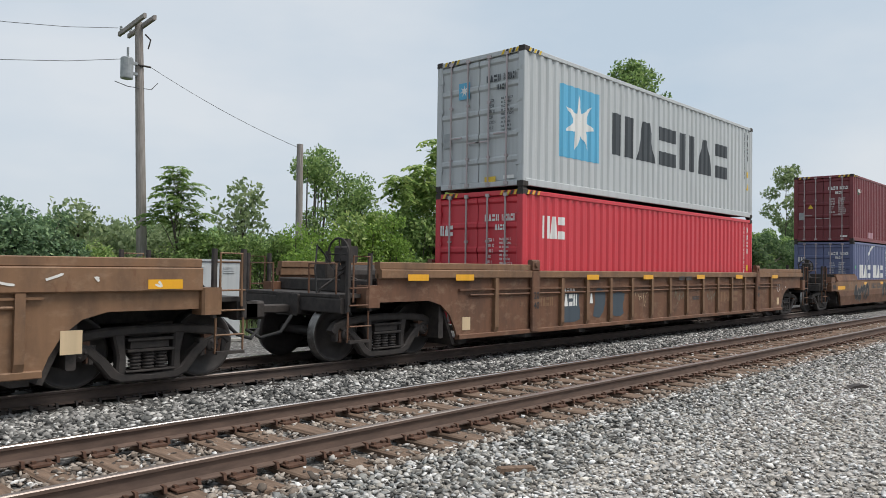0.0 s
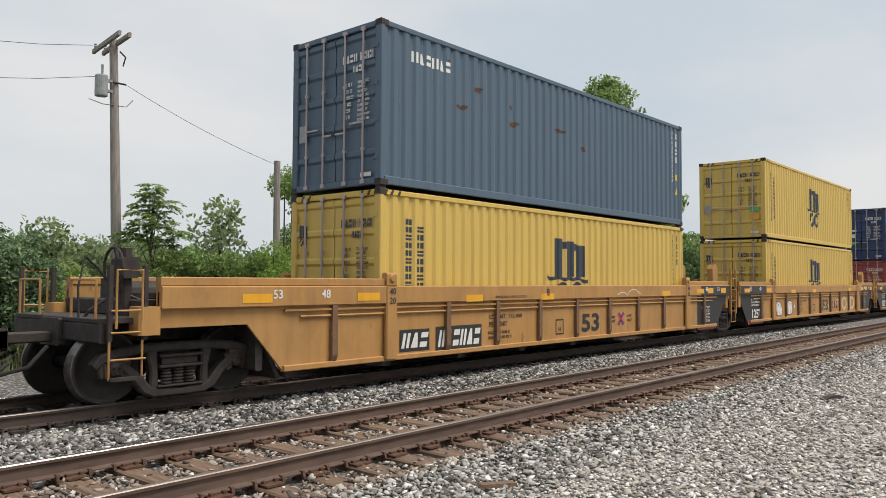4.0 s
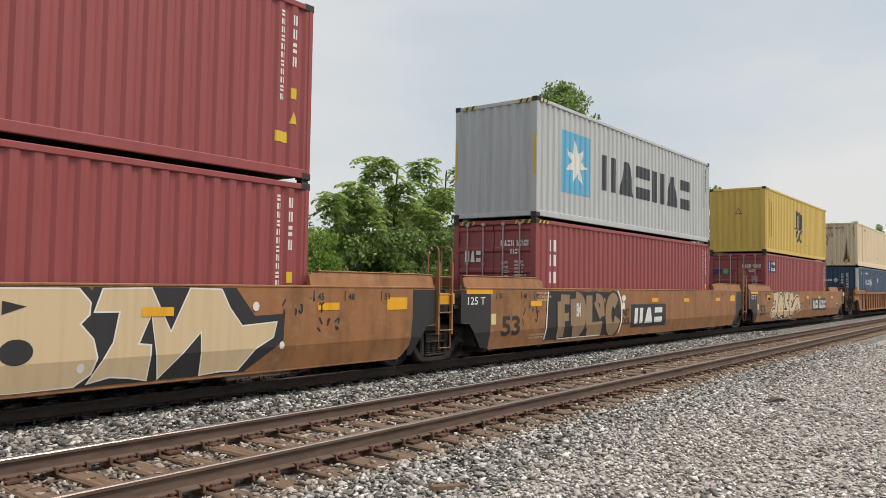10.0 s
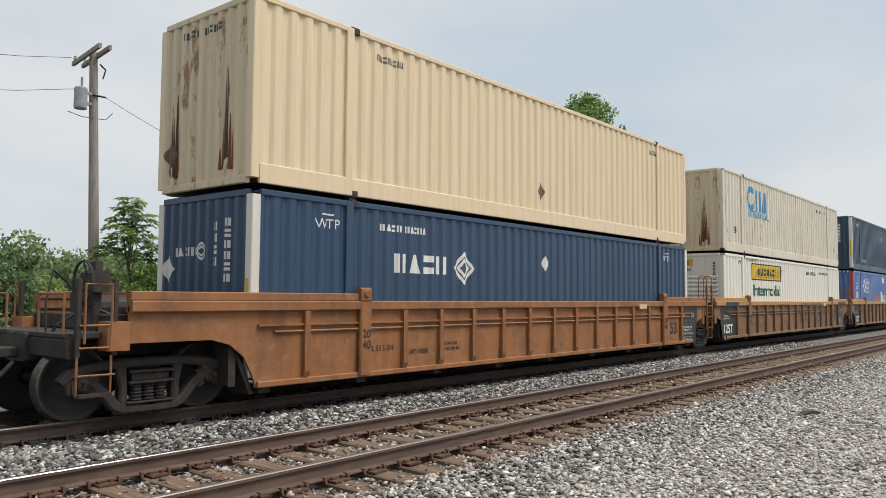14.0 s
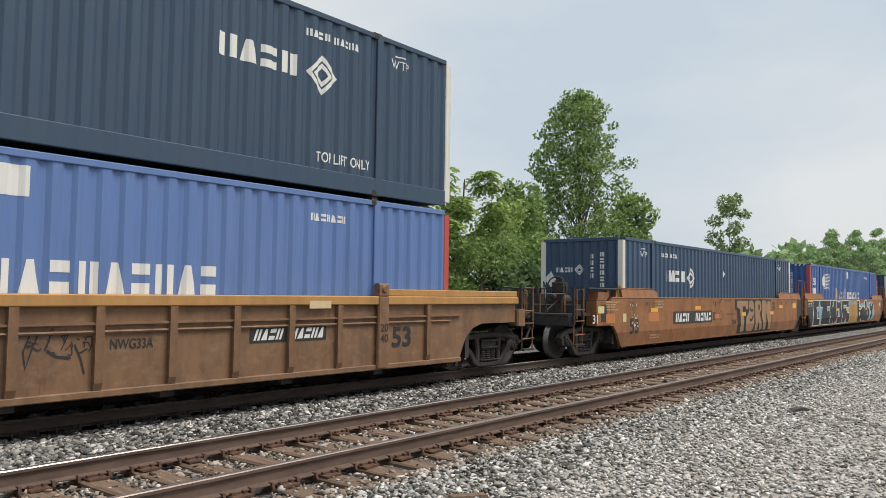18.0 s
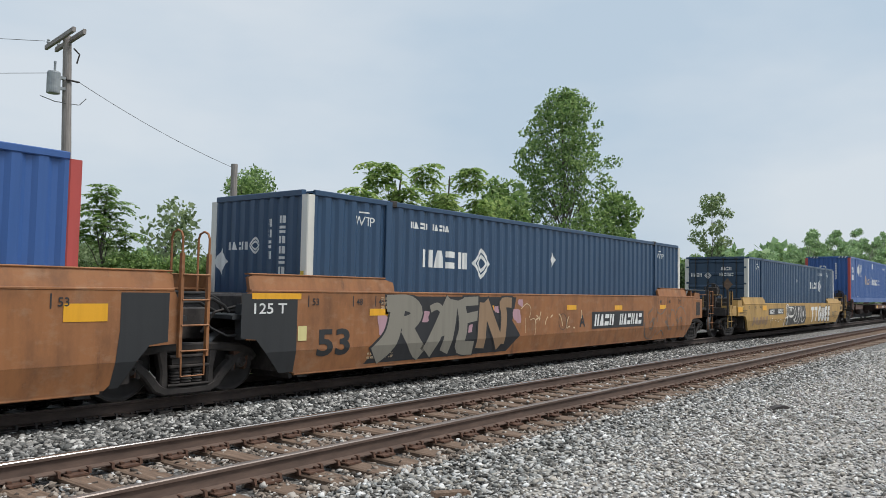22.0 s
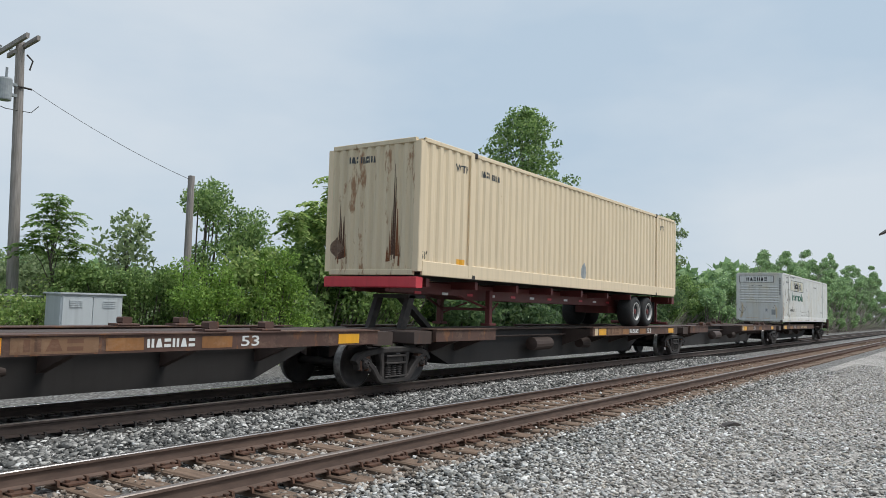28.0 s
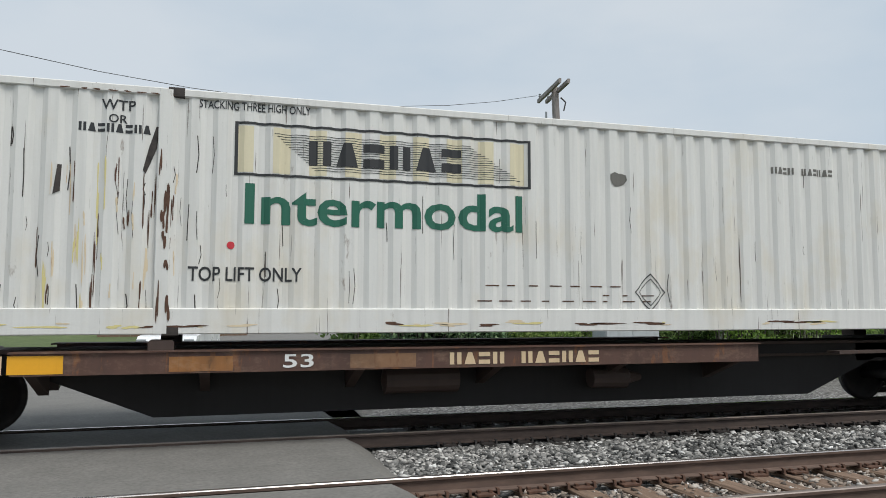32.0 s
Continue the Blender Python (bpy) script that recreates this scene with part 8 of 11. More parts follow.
def dark_piece(car, plane):
    letters_ = (
        (GRAF_BLACK, [(-8.15, 1.47), (-7.05, 1.47), (-7.10, 1.16), (-7.50, 1.12), (-7.45, 0.62), (-6.95, 0.60), (-6.90, 0.28), (-8.0, 0.28), (-8.12, 0.75)]),
        (GRAF_TEAL, [(-6.85, 1.47), (-4.87, 1.47), (-4.90, 1.16), (-5.42, 1.15), (-5.52, 0.98), (-5.0, 0.98), (-4.90, 0.62), (-4.88, 0.28), (-6.60, 0.28), (-6.70, 0.70), (-6.40, 1.12), (-6.85, 1.14)]),
        (GRAF_TEAL, [(-4.71, 1.47), (-4.20, 1.47), (-4.40, 1.14), (-4.22, 1.14), (-4.07, 1.47), (-3.55, 1.47), (-3.63, 1.14), (-3.42, 0.58), (-3.52, 0.40), (-3.75, 0.28), (-4.10, 0.28), (-4.19, 0.46), (-4.24, 0.28), (-4.86, 0.28), (-4.86, 0.62), (-4.96, 0.98)]),
        (GRAF_BLACK, [(-3.46, 1.46), (-3.0, 1.36), (-2.60, 1.47), (-2.42, 1.02), (-2.28, 0.66), (-2.33, 0.28), (-3.36, 0.28), (-3.40, 0.60), (-3.57, 1.04)]),
        (GRAF_TEAL, [(-2.25, 1.46), (-0.68, 1.47), (-0.70, 1.10), (-1.0, 1.08), (-1.06, 0.82), (-0.26, 0.78), (-0.28, 0.28), (-1.12, 0.28), (-1.42, 0.62), (-1.52, 0.28), (-2.26, 0.28), (-2.20, 0.60), (-2.40, 0.95)]),
    )
    for k, (fill, outline) in enumerate(letters_):
        sprayed(car, plane, "dark sprayed letter", outline, fill, GRAF_WHITE, 0.035, 0.006 + 0.0012 * k)
    for gap in ([(-3.18, 0.96), (-3.16, 0.64), (-2.92, 0.63), (-2.95, 1.06), (-3.06, 1.08)], [(-1.95, 1.06), (-1.92, 1.20), (-1.16, 1.22), (-1.08, 1.09)]):
        mark("blue_gap", [gap], GRAF_BLUE, car, plane, 0.015, "pale blue letter gap")
        mark("white_rim", stroke(gap + gap[:1], 0.035), GRAF_WHITE, car, plane, 0.016, "white sprayed rim")
    rnd = random.Random(5)
    for x, z, w, h in ((-5.35, 1.32, 0.8, 0.24), (-3.9, 0.52, 0.5, 0.40), (-3.02, 1.26, 0.6, 0.2), (-1.86, 0.52, 0.62, 0.42), (-7.7, 0.5, 0.5, 0.3)):
        mark("graffiti_patch", [blob(x, z, w, h, rnd, 18, 0.12)], GRAF_MAROON, car, plane, 0.0145, "maroon sprayed patch")


def silver_piece(car, plane):
    mark("black_ground", [[(-6.65, 0.29), (-2.2, 0.29), (-1.72, 0.62), (-2.05, 0.95), (-1.9, 1.46), (-6.1, 1.46), (-5.85, 1.0)]], GRAF_BLACK, car, plane, 0.003, "black sprayed ground")
    signs = [
        [(0.30, [(-6.15, 1.33), (-5.55, 1.36), (-5.25, 1.18), (-5.45, 0.98), (-5.74, 0.94)]), (0.38, [(-5.84, 1.26), (-5.98, 0.70), (-6.42, 0.40)]), (0.34, [(-5.62, 0.92), (-5.34, 0.55), (-5.12, 0.36)])],
        [(0.32, [(-4.98, 0.40), (-4.62, 0.88), (-4.28, 1.40)]), (0.28, [(-4.20, 1.40), (-4.26, 0.90), (-4.44, 0.38)]), (0.18, [(-4.72, 0.78), (-4.32, 0.80)]), (0.14, [(-4.92, 1.22), (-4.70, 1.30), (-4.52, 1.16)])],
        [(0.28, [(-3.98, 1.40), (-3.82, 0.86), (-4.04, 0.44), (-3.48, 0.42)]), (0.20, [(-3.80, 1.02), (-3.34, 1.08)]), (0.18, [(-3.86, 1.36), (-3.36, 1.38)])],
        [(0.30, [(-3.24, 0.40), (-3.16, 1.34)]), (0.28, [(-3.12, 1.36), (-2.72, 0.72), (-2.50, 0.42)]), (0.22, [(-2.46, 0.46), (-2.36, 1.10), (-2.52, 1.36), (-2.10, 1.34)])],
    ]
    piece(car, plane, signs, [GRAF_SILVER, GRAF_SILVER, GRAF_SILVER, GRAF_DUN], GRAF_BLACK, 0.045)
    rnd = random.Random(6)
    for x, z, w, h in ((-5.08, 1.08, 0.34, 0.22), (-6.2, 0.95, 0.4, 0.5), (-3.62, 0.82, 0.18, 0.2), (-1.86, 1.05, 0.36, 0.36), (-1.72, 1.34, 0.22, 0.2), (-2.66, 1.2, 0.2, 0.2)):
        mark("pink_haze", [blob(x, z, w, h, rnd, 16, 0.2)], GRAF_PINK, car, plane, 0.0045, "pale pink sprayed cloud")
    mark("drip_lines", stroke(rounded([(-1.7, 1.2), (-1.45, 1.35), (-1.25, 1.2), (-1.35, 1.0)]), 0.02) + stroke(rounded([(-1.3, 0.95), (-1.1, 1.0), (-1.05, 0.8), (-1.1, 0.6)]), 0.02) + stroke([(-1.5, 1.0), (-1.5, 0.66)], 0.015), GRAF_CREAM, car, plane, 0.006)


def charcoal_piece(car, plane):
    mark("charcoal_ground", [[(-2.6, 0.29), (1.1, 0.29), (1.18, 0.7), (0.98, 1.17), (-2.4, 1.17), (-2.5, 0.7)]], CHARCOAL_SPRAY, car, plane, 0.004, "charcoal sprayed ground")
    rings = [[(-2.45, 0.32), (-2.3, 0.8), (-2.35, 1.15)], [(-2.1, 1.1), (-1.2, 1.1), (-1.1, 0.75), (-1.8, 0.62), (-2.1, 0.72)], [(-1.0, 1.15), (-0.7, 0.7), (-1.2, 0.5), (-0.6, 0.36), (-0.35, 0.8), (-0.3, 1.15)], [(-0.25, 0.3), (0.05, 0.7), (0.1, 1.15)], [(0.2, 1.1), (0.15, 0.5), (0.6, 0.32), (1.0, 0.6), (0.9, 1.1)]]
    mark("silver_line", [p for r in rings for p in stroke(rounded(r), 0.05)], GRAF_WHITE, car, plane, 0.008, "pale sprayed lines")
    mark("silver_patch", [disc(0.55, 0.78, 0.10, 14, 0.15), disc(-0.3, 1.02, 0.12, 14, 0.10), disc(-1.75, 1.0, 0.10, 12, 0.12), [(-2.0, 0.72), (-1.2, 0.74), (-1.6, 0.6)], [(-1.3, 0.56), (-0.8, 0.58), (-1.1, 0.44)]], GRAF_WHITE, car, plane, 0.009, "pale sprayed gaps")
    mark("grey_haze", [rect(-2.4 + 0.28 * i, -2.3 + 0.28 * i, 0.32, 1.1) for i in range(12) if i % 3]  , GRAF_GREY, car, plane, 0.006, "brushed grey streaks")
    signs = [
        [(0.24, [(4.30, 0.98), (4.05, 1.02), (3.84, 0.76), (3.95, 0.46), (4.25, 0.44), (4.32, 0.70), (4.14, 0.72)])],
        [(0.24, [(4.66, 1.04), (4.62, 0.60), (4.80, 0.42), (5.06, 0.50), (5.10, 1.04)])],
        [(0.22, [(5.78, 1.0), (5.42, 1.02), (5.40, 0.72), (5.40, 0.44), (5.80, 0.42)]), (0.18, [(5.44, 0.72), (5.72, 0.74)])],
        [(0.22, [(6.46, 1.0), (6.12, 1.02), (6.08, 0.72), (6.10, 0.42), (6.48, 0.40)]), (0.18, [(6.12, 0.72), (6.40, 0.74)])],
    ]
    piece(car, plane, signs, [GRAF_WHITE], GRAF_BLACK, 0.04)


def scrawl(car, plane, x0, x1, z, h, ink, seed, width=0.025, loops=7, lift=0.006):
    rnd = random.Random(seed)
    pitch = (x1 - x0) / loops
    lines = []
    for i in range(loops):
        cx = x0 + (i + 0.5) * pitch
        for k in range(rnd.choice((1, 2, 2))):
            knots = [(cx + pitch * rnd.uniform(-0.55, 0.55), z + h * rnd.uniform(-0.5, 0.5)) for _ in range(rnd.choice((3, 4)))]
            pts = []
            for (ax, az), (bx, bz), (dx, dz) in zip(knots, knots[1:], knots[2:]):
                for j in range(5):
                    q = j / 5
                    ux, uz = (ax + bx) / 2, (az + bz) / 2
                    vx, vz = (bx + dx) / 2, (bz + dz) / 2
                    pts.append(((1 - q) ** 2 * ux + 2 * q * (1 - q) * bx + q * q * vx, (1 - q) ** 2 * uz + 2 * q * (1 - q) * bz + q * q * vz))
            lines += stroke(pts, width)
    mark("scrawl", lines, ink, car, plane, lift, "sprayed scrawl")


def small_print(car, plane, x0, x1, z0, z1, rows, ink, seed=1):
    mark("small_print", lines_of_bars(x0, x1, z0, z1, rows, seed), ink, car, plane, 0.006)


def hazard(ob, side, end, hl, height, inks=(BRIGHTYEL, BLACKINK), ends=True):
    """Slanted warning stripes at the top corners."""
    for k in range(5):
        ink = inks[k % 2]
        mark("warning_stripe", [rect(-hl + 0.14 + k * 0.09, -hl + 0.20 + k * 0.09, height - 0.105, height - 0.02, 0.05)], ink, ob, Surface("near", side.plane - 0.015), 0.003)
        if ends:
            mark("warning_stripe", [rect(-1.0 + k * 0.09, -0.94 + k * 0.09, height - 0.115, height - 0.02, 0.05), rect(0.62 + k * 0.09, 0.68 + k * 0.09, height - 0.115, height - 0.02, 0.05)], ink, ob, Surface("end", end.plane - 0.014 if end.depth is None else end.plane - 0.014), 0.003)


def iso_marks(ob, side, end, height, length=C40, ink=WHITEINK, doors=True, seed=1):
    hl = length / 2
    mark("vertical_code", bars_down(hl - 0.62, height * 0.42, height * 0.93, 11, 0.08), ink, ob, side)
    mark("vertical_code", bars_down(hl - 0.38, height * 0.62, height * 0.93, 4, 0.08), ink, ob, side)
    mark("sticker", [rect(hl - 0.44, hl - 0.32, height * 0.44, height * 0.50)], BRIGHTYEL, ob, side, 0.005, "yellow sticker")
    mark("warning_triangle", [[(hl - 0.46, height * 0.30), (hl - 0.28, height * 0.30), (hl - 0.37, height * 0.37)]], BRIGHTYEL, ob, side, 0.005, "yellow warning triangle")
    if doors:
        mark("code", bars(0.22, 0.62, height * 0.775, height * 0.825, 4) + bars(0.68, 1.02, height * 0.775, height * 0.825, 7) + bars(0.5, 0.78, height * 0.71, height * 0.75, 4), ink, ob, end, 0.004)
        mark("small_print", lines_of_bars(0.26, 0.52, height * 0.42, height * 0.66, 6, seed) + lines_of_bars(0.62, 0.98, height * 0.40, height * 0.66, 9, seed + 5), ink, ob, end, 0.004)
        mark("plate", [rect(-1.0, -0.80, height * 0.33, height * 0.44)], GALV, ob, end, 0.006, "small metal data plate")
        mark("sticker", [rect(0.70, 0.98, height * 0.06, height * 0.085)], WHITEINK, ob, end, 0.005)


def emblem(ob, side, x0, x1, z0, z1, ink):
    """A dark arched emblem over a wavy line, with two open rings below."""
    w, h = x1 - x0, z1 - z0
    q = lambda a, b: (x0 + a * w, z0 + b * h)
    box_ = lambda a, b, c, d: [q(a, c), q(b, c), q(b, d), q(a, d)]
    polys = [box_(0.16, 0.37, 0.46, 1.0), box_(0.37, 0.47, 0.86, 0.96), box_(0.45, 0.62, 0.46, 0.97), box_(0.62, 0.71, 0.84, 0.94), box_(0.70, 0.89, 0.46, 0.92)]
    polys += stroke([q(0.0, 0.47), q(0.08, 0.43), q(0.28, 0.45), q(0.42, 0.42), q(0.5, 0.45), q(0.6, 0.42), q(0.74, 0.44), q(0.9, 0.39), q(1.0, 0.40)], 0.05 * h)
    for cx in (0.35, 0.70):
        o = disc(*q(cx, 0.20), 0.17 * w, 20, 0.19 * h)
        i = disc(*q(cx, 0.20), 0.08 * w, 20, 0.10 * h)
        polys += [f for k, f in enumerate(ring(o, i)) if k not in ((0, 19) if cx > 0.5 else (1, 2, 11, 12))]
    mark("emblem", polys, ink, ob, side, 0.004, "dark blue-black emblem")


def diamond_logo(ob, side, x, z, size, ink):
    o, i = diamond(x, z, size, size), diamond(x, z, size * 0.72, size * 0.72)
    polys = ring(o, i)
    a, b = diamond(x, z, size * 0.60, size * 0.60), diamond(x, z, size * 0.34, size * 0.34)
    polys += ring(a, b)
    mark("diamond_logo", polys, ink, ob, side, 0.004, "white nested diamond mark")


def long_blue_marks(ob, side, end, flip=False, front="wall"):
    """Marks of the long steel-blue containers: a word of plain blocks with a diamond, placards and small codes."""
    k = -1 if flip else 1
    x0 = -5.13 if not flip else 2.62
    mark("wordmark", bars(x0, x0 + 1.50, 1.72, 2.06, 4), WHITEINK, ob, side)
    diamond_logo(ob, side, x0 + 1.97, 1.86, 0.66, WHITEINK)
    mark("code", bars(-5.5 if not flip else 4.25, -4.95 if not flip else 4.75, 2.44, 2.56, 4) + bars(-4.85 if not flip else 4.85, -4.3 if not flip else 5.4, 2.44, 2.56, 5), WHITEINK, ob, side)
    mark("placard", [diamond(-0.18, 2.07, 0.26, 0.36)], WHITEINK if not flip else GALV, ob, side, 0.006, "metal diamond placard")
    for x in (-6.72, 6.45):
        mark("lettering", words("WTP", x, 2.46, 0.16) + [rect(x - 0.13, x + 0.13, 2.60, 2.625)], WHITEINK, ob, side)
    mark("post_label", [rect(-8.07, -8.03, 0.6, 1.2)], BRIGHTYEL, ob, Surface("near", side.plane - 0.015), 0.004, "yellow post label")
    if front == "wall":
        mark("wordmark", bars(-0.80, -0.25, 1.92, 2.06, 4), WHITEINK, ob, end)
        diamond_logo(ob, end, -0.05, 1.99, 0.30, WHITEINK)
        mark("vertical_code", bars_down(0.35, 1.75, 2.48, 4, 0.11) + bars_down(0.66, 1.50, 2.52, 6, 0.11), WHITEINK, ob, end)
        mark("placard", [diamond(-0.98, 1.72, 0.36, 0.50)], WHITEINK if not flip else GALV, ob, end, 0.006, "metal diamond placard")
        mark("post_label", [rect(1.16, 1.24, 0.75, 1.55)], BRIGHTYEL, ob, Surface("end", -C53 / 2), 0.004, "yellow post label")
    else:
        mark("wordmark", bars(-1.02, -0.55, 2.05, 2.2, 4), WHITEINK, ob, end, 0.012)
        diamond_logo(ob, end, -0.32, 2.1, 0.30, WHITEINK)
        mark("code", bars(0.22, 0.66, 2.32, 2.46, 4) + bars(0.16, 0.74, 2.08, 2.22, 6), WHITEINK, ob, end, 0.012)
        mark("placard", [diamond(0.48, 1.74, 0.42, 0.52)], TIEWOOD, ob, end, 0.014, "brown diamond placard")
        small_print(ob, end, 0.1, 0.75, 0.95, 1.25, 5, WHITEINK, 4)


def stack_blue_marks(ob, side, end, first, second, pictured=False):
    """Marks of the blue containers with red posts: a diamond with trailing lines and a long wordmark of plain blocks."""
    x, z = -5.36, 2.10
    mark("diamond_panel", [diamond(x, z, 0.86, 0.74)], WHITEINK, ob, side, 0.004, "white diamond panel")
    if pictured:
        mark("diamond_rim", ring(diamond(x, z, 0.90, 0.78), diamond(x, z, 0.84, 0.72)), ORANGE, ob, side, 0.007, "orange diamond rim")
        mark("diamond_centre", [rect(x - 0.14, x + 0.02, z - 0.16, z + 0.16), disc(x + 0.08, z, 0.15)], WORNBLUE, ob, side, 0.007)
    lines = []
    for i in range(11):
        zz = z + 0.36 - i * 0.072
        a = x + abs(zz - z) * 0.3 + (0.02 if zz > z else 0.32)
        lines.append(rect(max(x + 0.05, x + 0.43 - abs(zz - z) * 1.1), x + 1.15 + 0.16 * math.sin(i * 0.6), zz - 0.014, zz + 0.014))
    mark("stripe_emblem", lines, WHITEINK, ob, side, 0.005, "white trailing lines")
    mark("wordmark", bars(-3.02, -2.60, 1.22, 1.80, 1) + bars(-2.50, -1.05, 1.22, 1.62, 4, 0, 0.7), first, ob, side, 0.004, "tall serif blocks")
    mark("wordmark", bars(-0.85, -0.38, 1.22, 1.82, 1) + bars(-0.28, 2.80, 1.22, 1.62, 9, 0, 0.72), second, ob, side, 0.004, "tall white serif blocks")
    mark("placard", [rect(-0.34, 0.14, 2.34, 2.70)], WHITEINK, ob, side, 0.004, "white rectangle")
    mark("code", bars(4.4, 5.2, 2.42, 2.54, 7), WHITEINK, ob, side)
    lettering(ob, side, "53", -7.22, 2.06, 0.36, WHITEINK, 0.40)
    mark("placard", [rect(-7.46, -6.98, 1.42, 1.76)], WHITEINK, ob, side, 0.004, "white rectangle")
    mark("placard", [rect(-5.75, -5.50, 0.36, 0.42), rect(6.9, 7.1, 0.36, 0.42)], WHITEINK, ob, side)
    lettering(ob, end, "53", -0.28, 2.12, 0.38, WHITEINK, 0.42)
    mark("placard", [rect(-0.55, -0.08, 1.46, 1.80)], WHITEINK, ob, end, 0.004, "white rectangle")
    mark("placard", [rect(-0.62, -0.10, 0.76, 1.02)], WHITEINK, ob, end, 0.004, "white weight panel")
    lettering(ob, end, "24,000 lb", -0.36, 0.86, 0.09, BLACKINK, 0.44, 0.008)
    mark("vertical_code", bars_down(0.48, 1.45, 2.50, 10, 0.09), WHITEINK, ob, end)
    hazard(ob, side, end, C53 / 2, HC, (WHITEINK, BLACKINK))


def star_panel(ob, side, x0, x1, z0, z1):
    mark("blue_panel", [rect(x0, x1, z0, z1)], SKYBLUE, ob, side, 0.004, "sky blue square panel")
    mark("star", star((x0 + x1) / 2, (z0 + z1) / 2, (z1 - z0) * 0.40, 7, 0.40, 97), WHITEINK, ob, side, 0.007, "white seven-pointed star")


def paint_train():
    # grey over red
    star_panel(grey_1, s1, -4.75, -3.18, 0.76, 2.36)
    mark("wordmark", bars(-2.53, 4.42, 1.06, 2.06, 6, 0, 0.82), CHARCOAL, grey_1, s1, 0.004, "dark grey block wordmark")
    iso_marks(grey_1, s1, e1, HC, ink=CHARCOAL, seed=2)
    hazard(grey_1, s1, e1, C40 / 2, HC)
    mark("blue_panel", [rect(-0.56, -0.24, 1.98, 2.34)], SKYBLUE, grey_1, e1, 0.006, "small blue panel")
    mark("star", star(-0.40, 2.16, 0.13, 7, 0.4), WHITEINK, grey_1, e1, 0.009)
    mark("sticker", [rect(0.2, 0.5, 0.12, 0.24)], BRIGHTYEL, grey_1, e1, 0.007, "yellow sticker")
    mark("wordmark", bars(-5.36, -4.46, 1.90, 2.38, 3), WHITEINK, red_1, s2, 0.004, "white block wordmark")
    mark("wordmark", bars(-1.06, -0.66, 1.95, 2.18, 3), WHITEINK, red_1, e2, 0.006)
    iso_marks(red_1, s2, e2, HC, seed=3)
    hazard(red_1, s2, e2, C40 / 2, HC)
    # maroon over violet and red
    mark("swoosh", crescent(-5.2, 2.36, 0.30, 180, 330, 0.07), GREENINK, maroon_1, s3, 0.004, "green arc")
    mark("wordmark", bars(-5.36, -4.72, 2.16, 2.32, 6), WHITEINK, maroon_1, s3, 0.006)
    iso_marks(maroon_1, s3, e3, HC, seed=4)
    hazard(maroon_1, s3, e3, C40 / 2, HC)
    mark("primer_patch", [rect(-3.7, -2.75, 0.2, 0.46)], GRAF_PINK, maroon_1, s3, 0.003, "pale worn patch")
    mark("warning_triangle", [[(-0.62, 1.45), (-0.40, 1.45), (-0.51, 1.64)]], BRIGHTYEL, maroon_1, e3, 0.006, "yellow warning triangle")
    mark("wordmark", bars(-2.0, -0.12, 1.02, 1.60, 3, 0, 0.85) + bars(0.24, 2.1, 1.02, 1.60, 3, 0, 0.85), WHITEINK, violet_1, s4, 0.004, "white block wordmark")
    mark("swoosh", crescent(0.25, 1.45, 1.05, 75, 165, 0.14), WHITEINK, violet_1, s4, 0.004, "white arc")
    mark("sticker", [rect(-2.72, -2.58, 1.42, 1.54)], LIMEGREEN, violet_1, s4, 0.005, "green sticker")
    mark("wordmark", bars(-1.05, -0.72, 1.70, 1.92, 3), WHITEINK, violet_1, e4, 0.006)
    iso_marks(violet_1, s4, e4, STD, C20, seed=5)
    mark("wordmark", bars(-2.3, -1.42, 1.60, 2.08, 3), WHITEINK, red_2, s5)
    mark("emblem", [disc(0.18, 1.62, 0.36, 18)] + star(0.18, 1.62, 0.44, 4, 0.4), WHITEINK, red_2, s5, 0.004, "worn white round emblem")
    iso_marks(red_2, s5, e5, STD, C20, doors=False, seed=6)
    # slate over yellow
    iso_marks(slate_1, s6, e6, HC, seed=7)
    mark("wordmark", bars(-5.3, -4.2, 2.30, 2.50, 6), WHITEINK, slate_1, s6)
    for k, (x, z, w) in enumerate(((-3.4, 2.15, 0.35), (-3.9, 1.72, 0.3), (-2.2, 1.65, 0.4), (-2.3, 2.0, 0.12), (-0.4, 1.78, 0.35), (0.6, 1.5, 0.2), (-4.3, 2.5, 0.12))):
        rnd = random.Random(k)
        mark("rust_scar", [blob(x, z, w, 0.12, rnd, 14, 0.4)], PLATE, slate_1, s6, 0.003, "rusty scrape")
    for ob, s, e, top, front in ((yellow_1, s7, e7, False, True), (yellow_2, s8, e8, True, True), (yellow_3, s9, e9, False, True), (yellow_4, s17, e17, True, False)):
        emblem(ob, s, -0.95, 0.84, 0.68, 2.28, INKBLUE)
        mark("vertical_name", bars_down(-5.36, 0.64, 2.44, 13, 0.19), INKBLUE, ob, s, 0.004, "dark blocks running down the side")
        mark("vertical_name", bars_down(-5.06, 0.74, 2.32, 11, 0.19), INKBLUE, ob, s, 0.004, "dark blocks running down the side")
        iso_marks(ob, s, e, HC, ink=INKBLUE, doors=front, seed=8)
        if front:
            emblem(ob, e, -1.02, -0.70, 1.94, 2.34, INKBLUE)
            mark("sticker", [rect(0.66, 1.0, 0.96, 1.12)], LIMEGREEN, ob, e, 0.007, "green sticker")
            mark("sticker", [rect(0.66, 1.0, 0.66, 0.90)], REFLECT, ob, e, 0.007, "orange sticker")
        else:
            mark("warning_triangle", ring([(-0.1, 1.7), (0.2, 1.7), (0.05, 2.0)], [(-0.05, 1.74), (0.15, 1.74), (0.05, 1.94)]), BLACKINK, ob, e, 0.004)
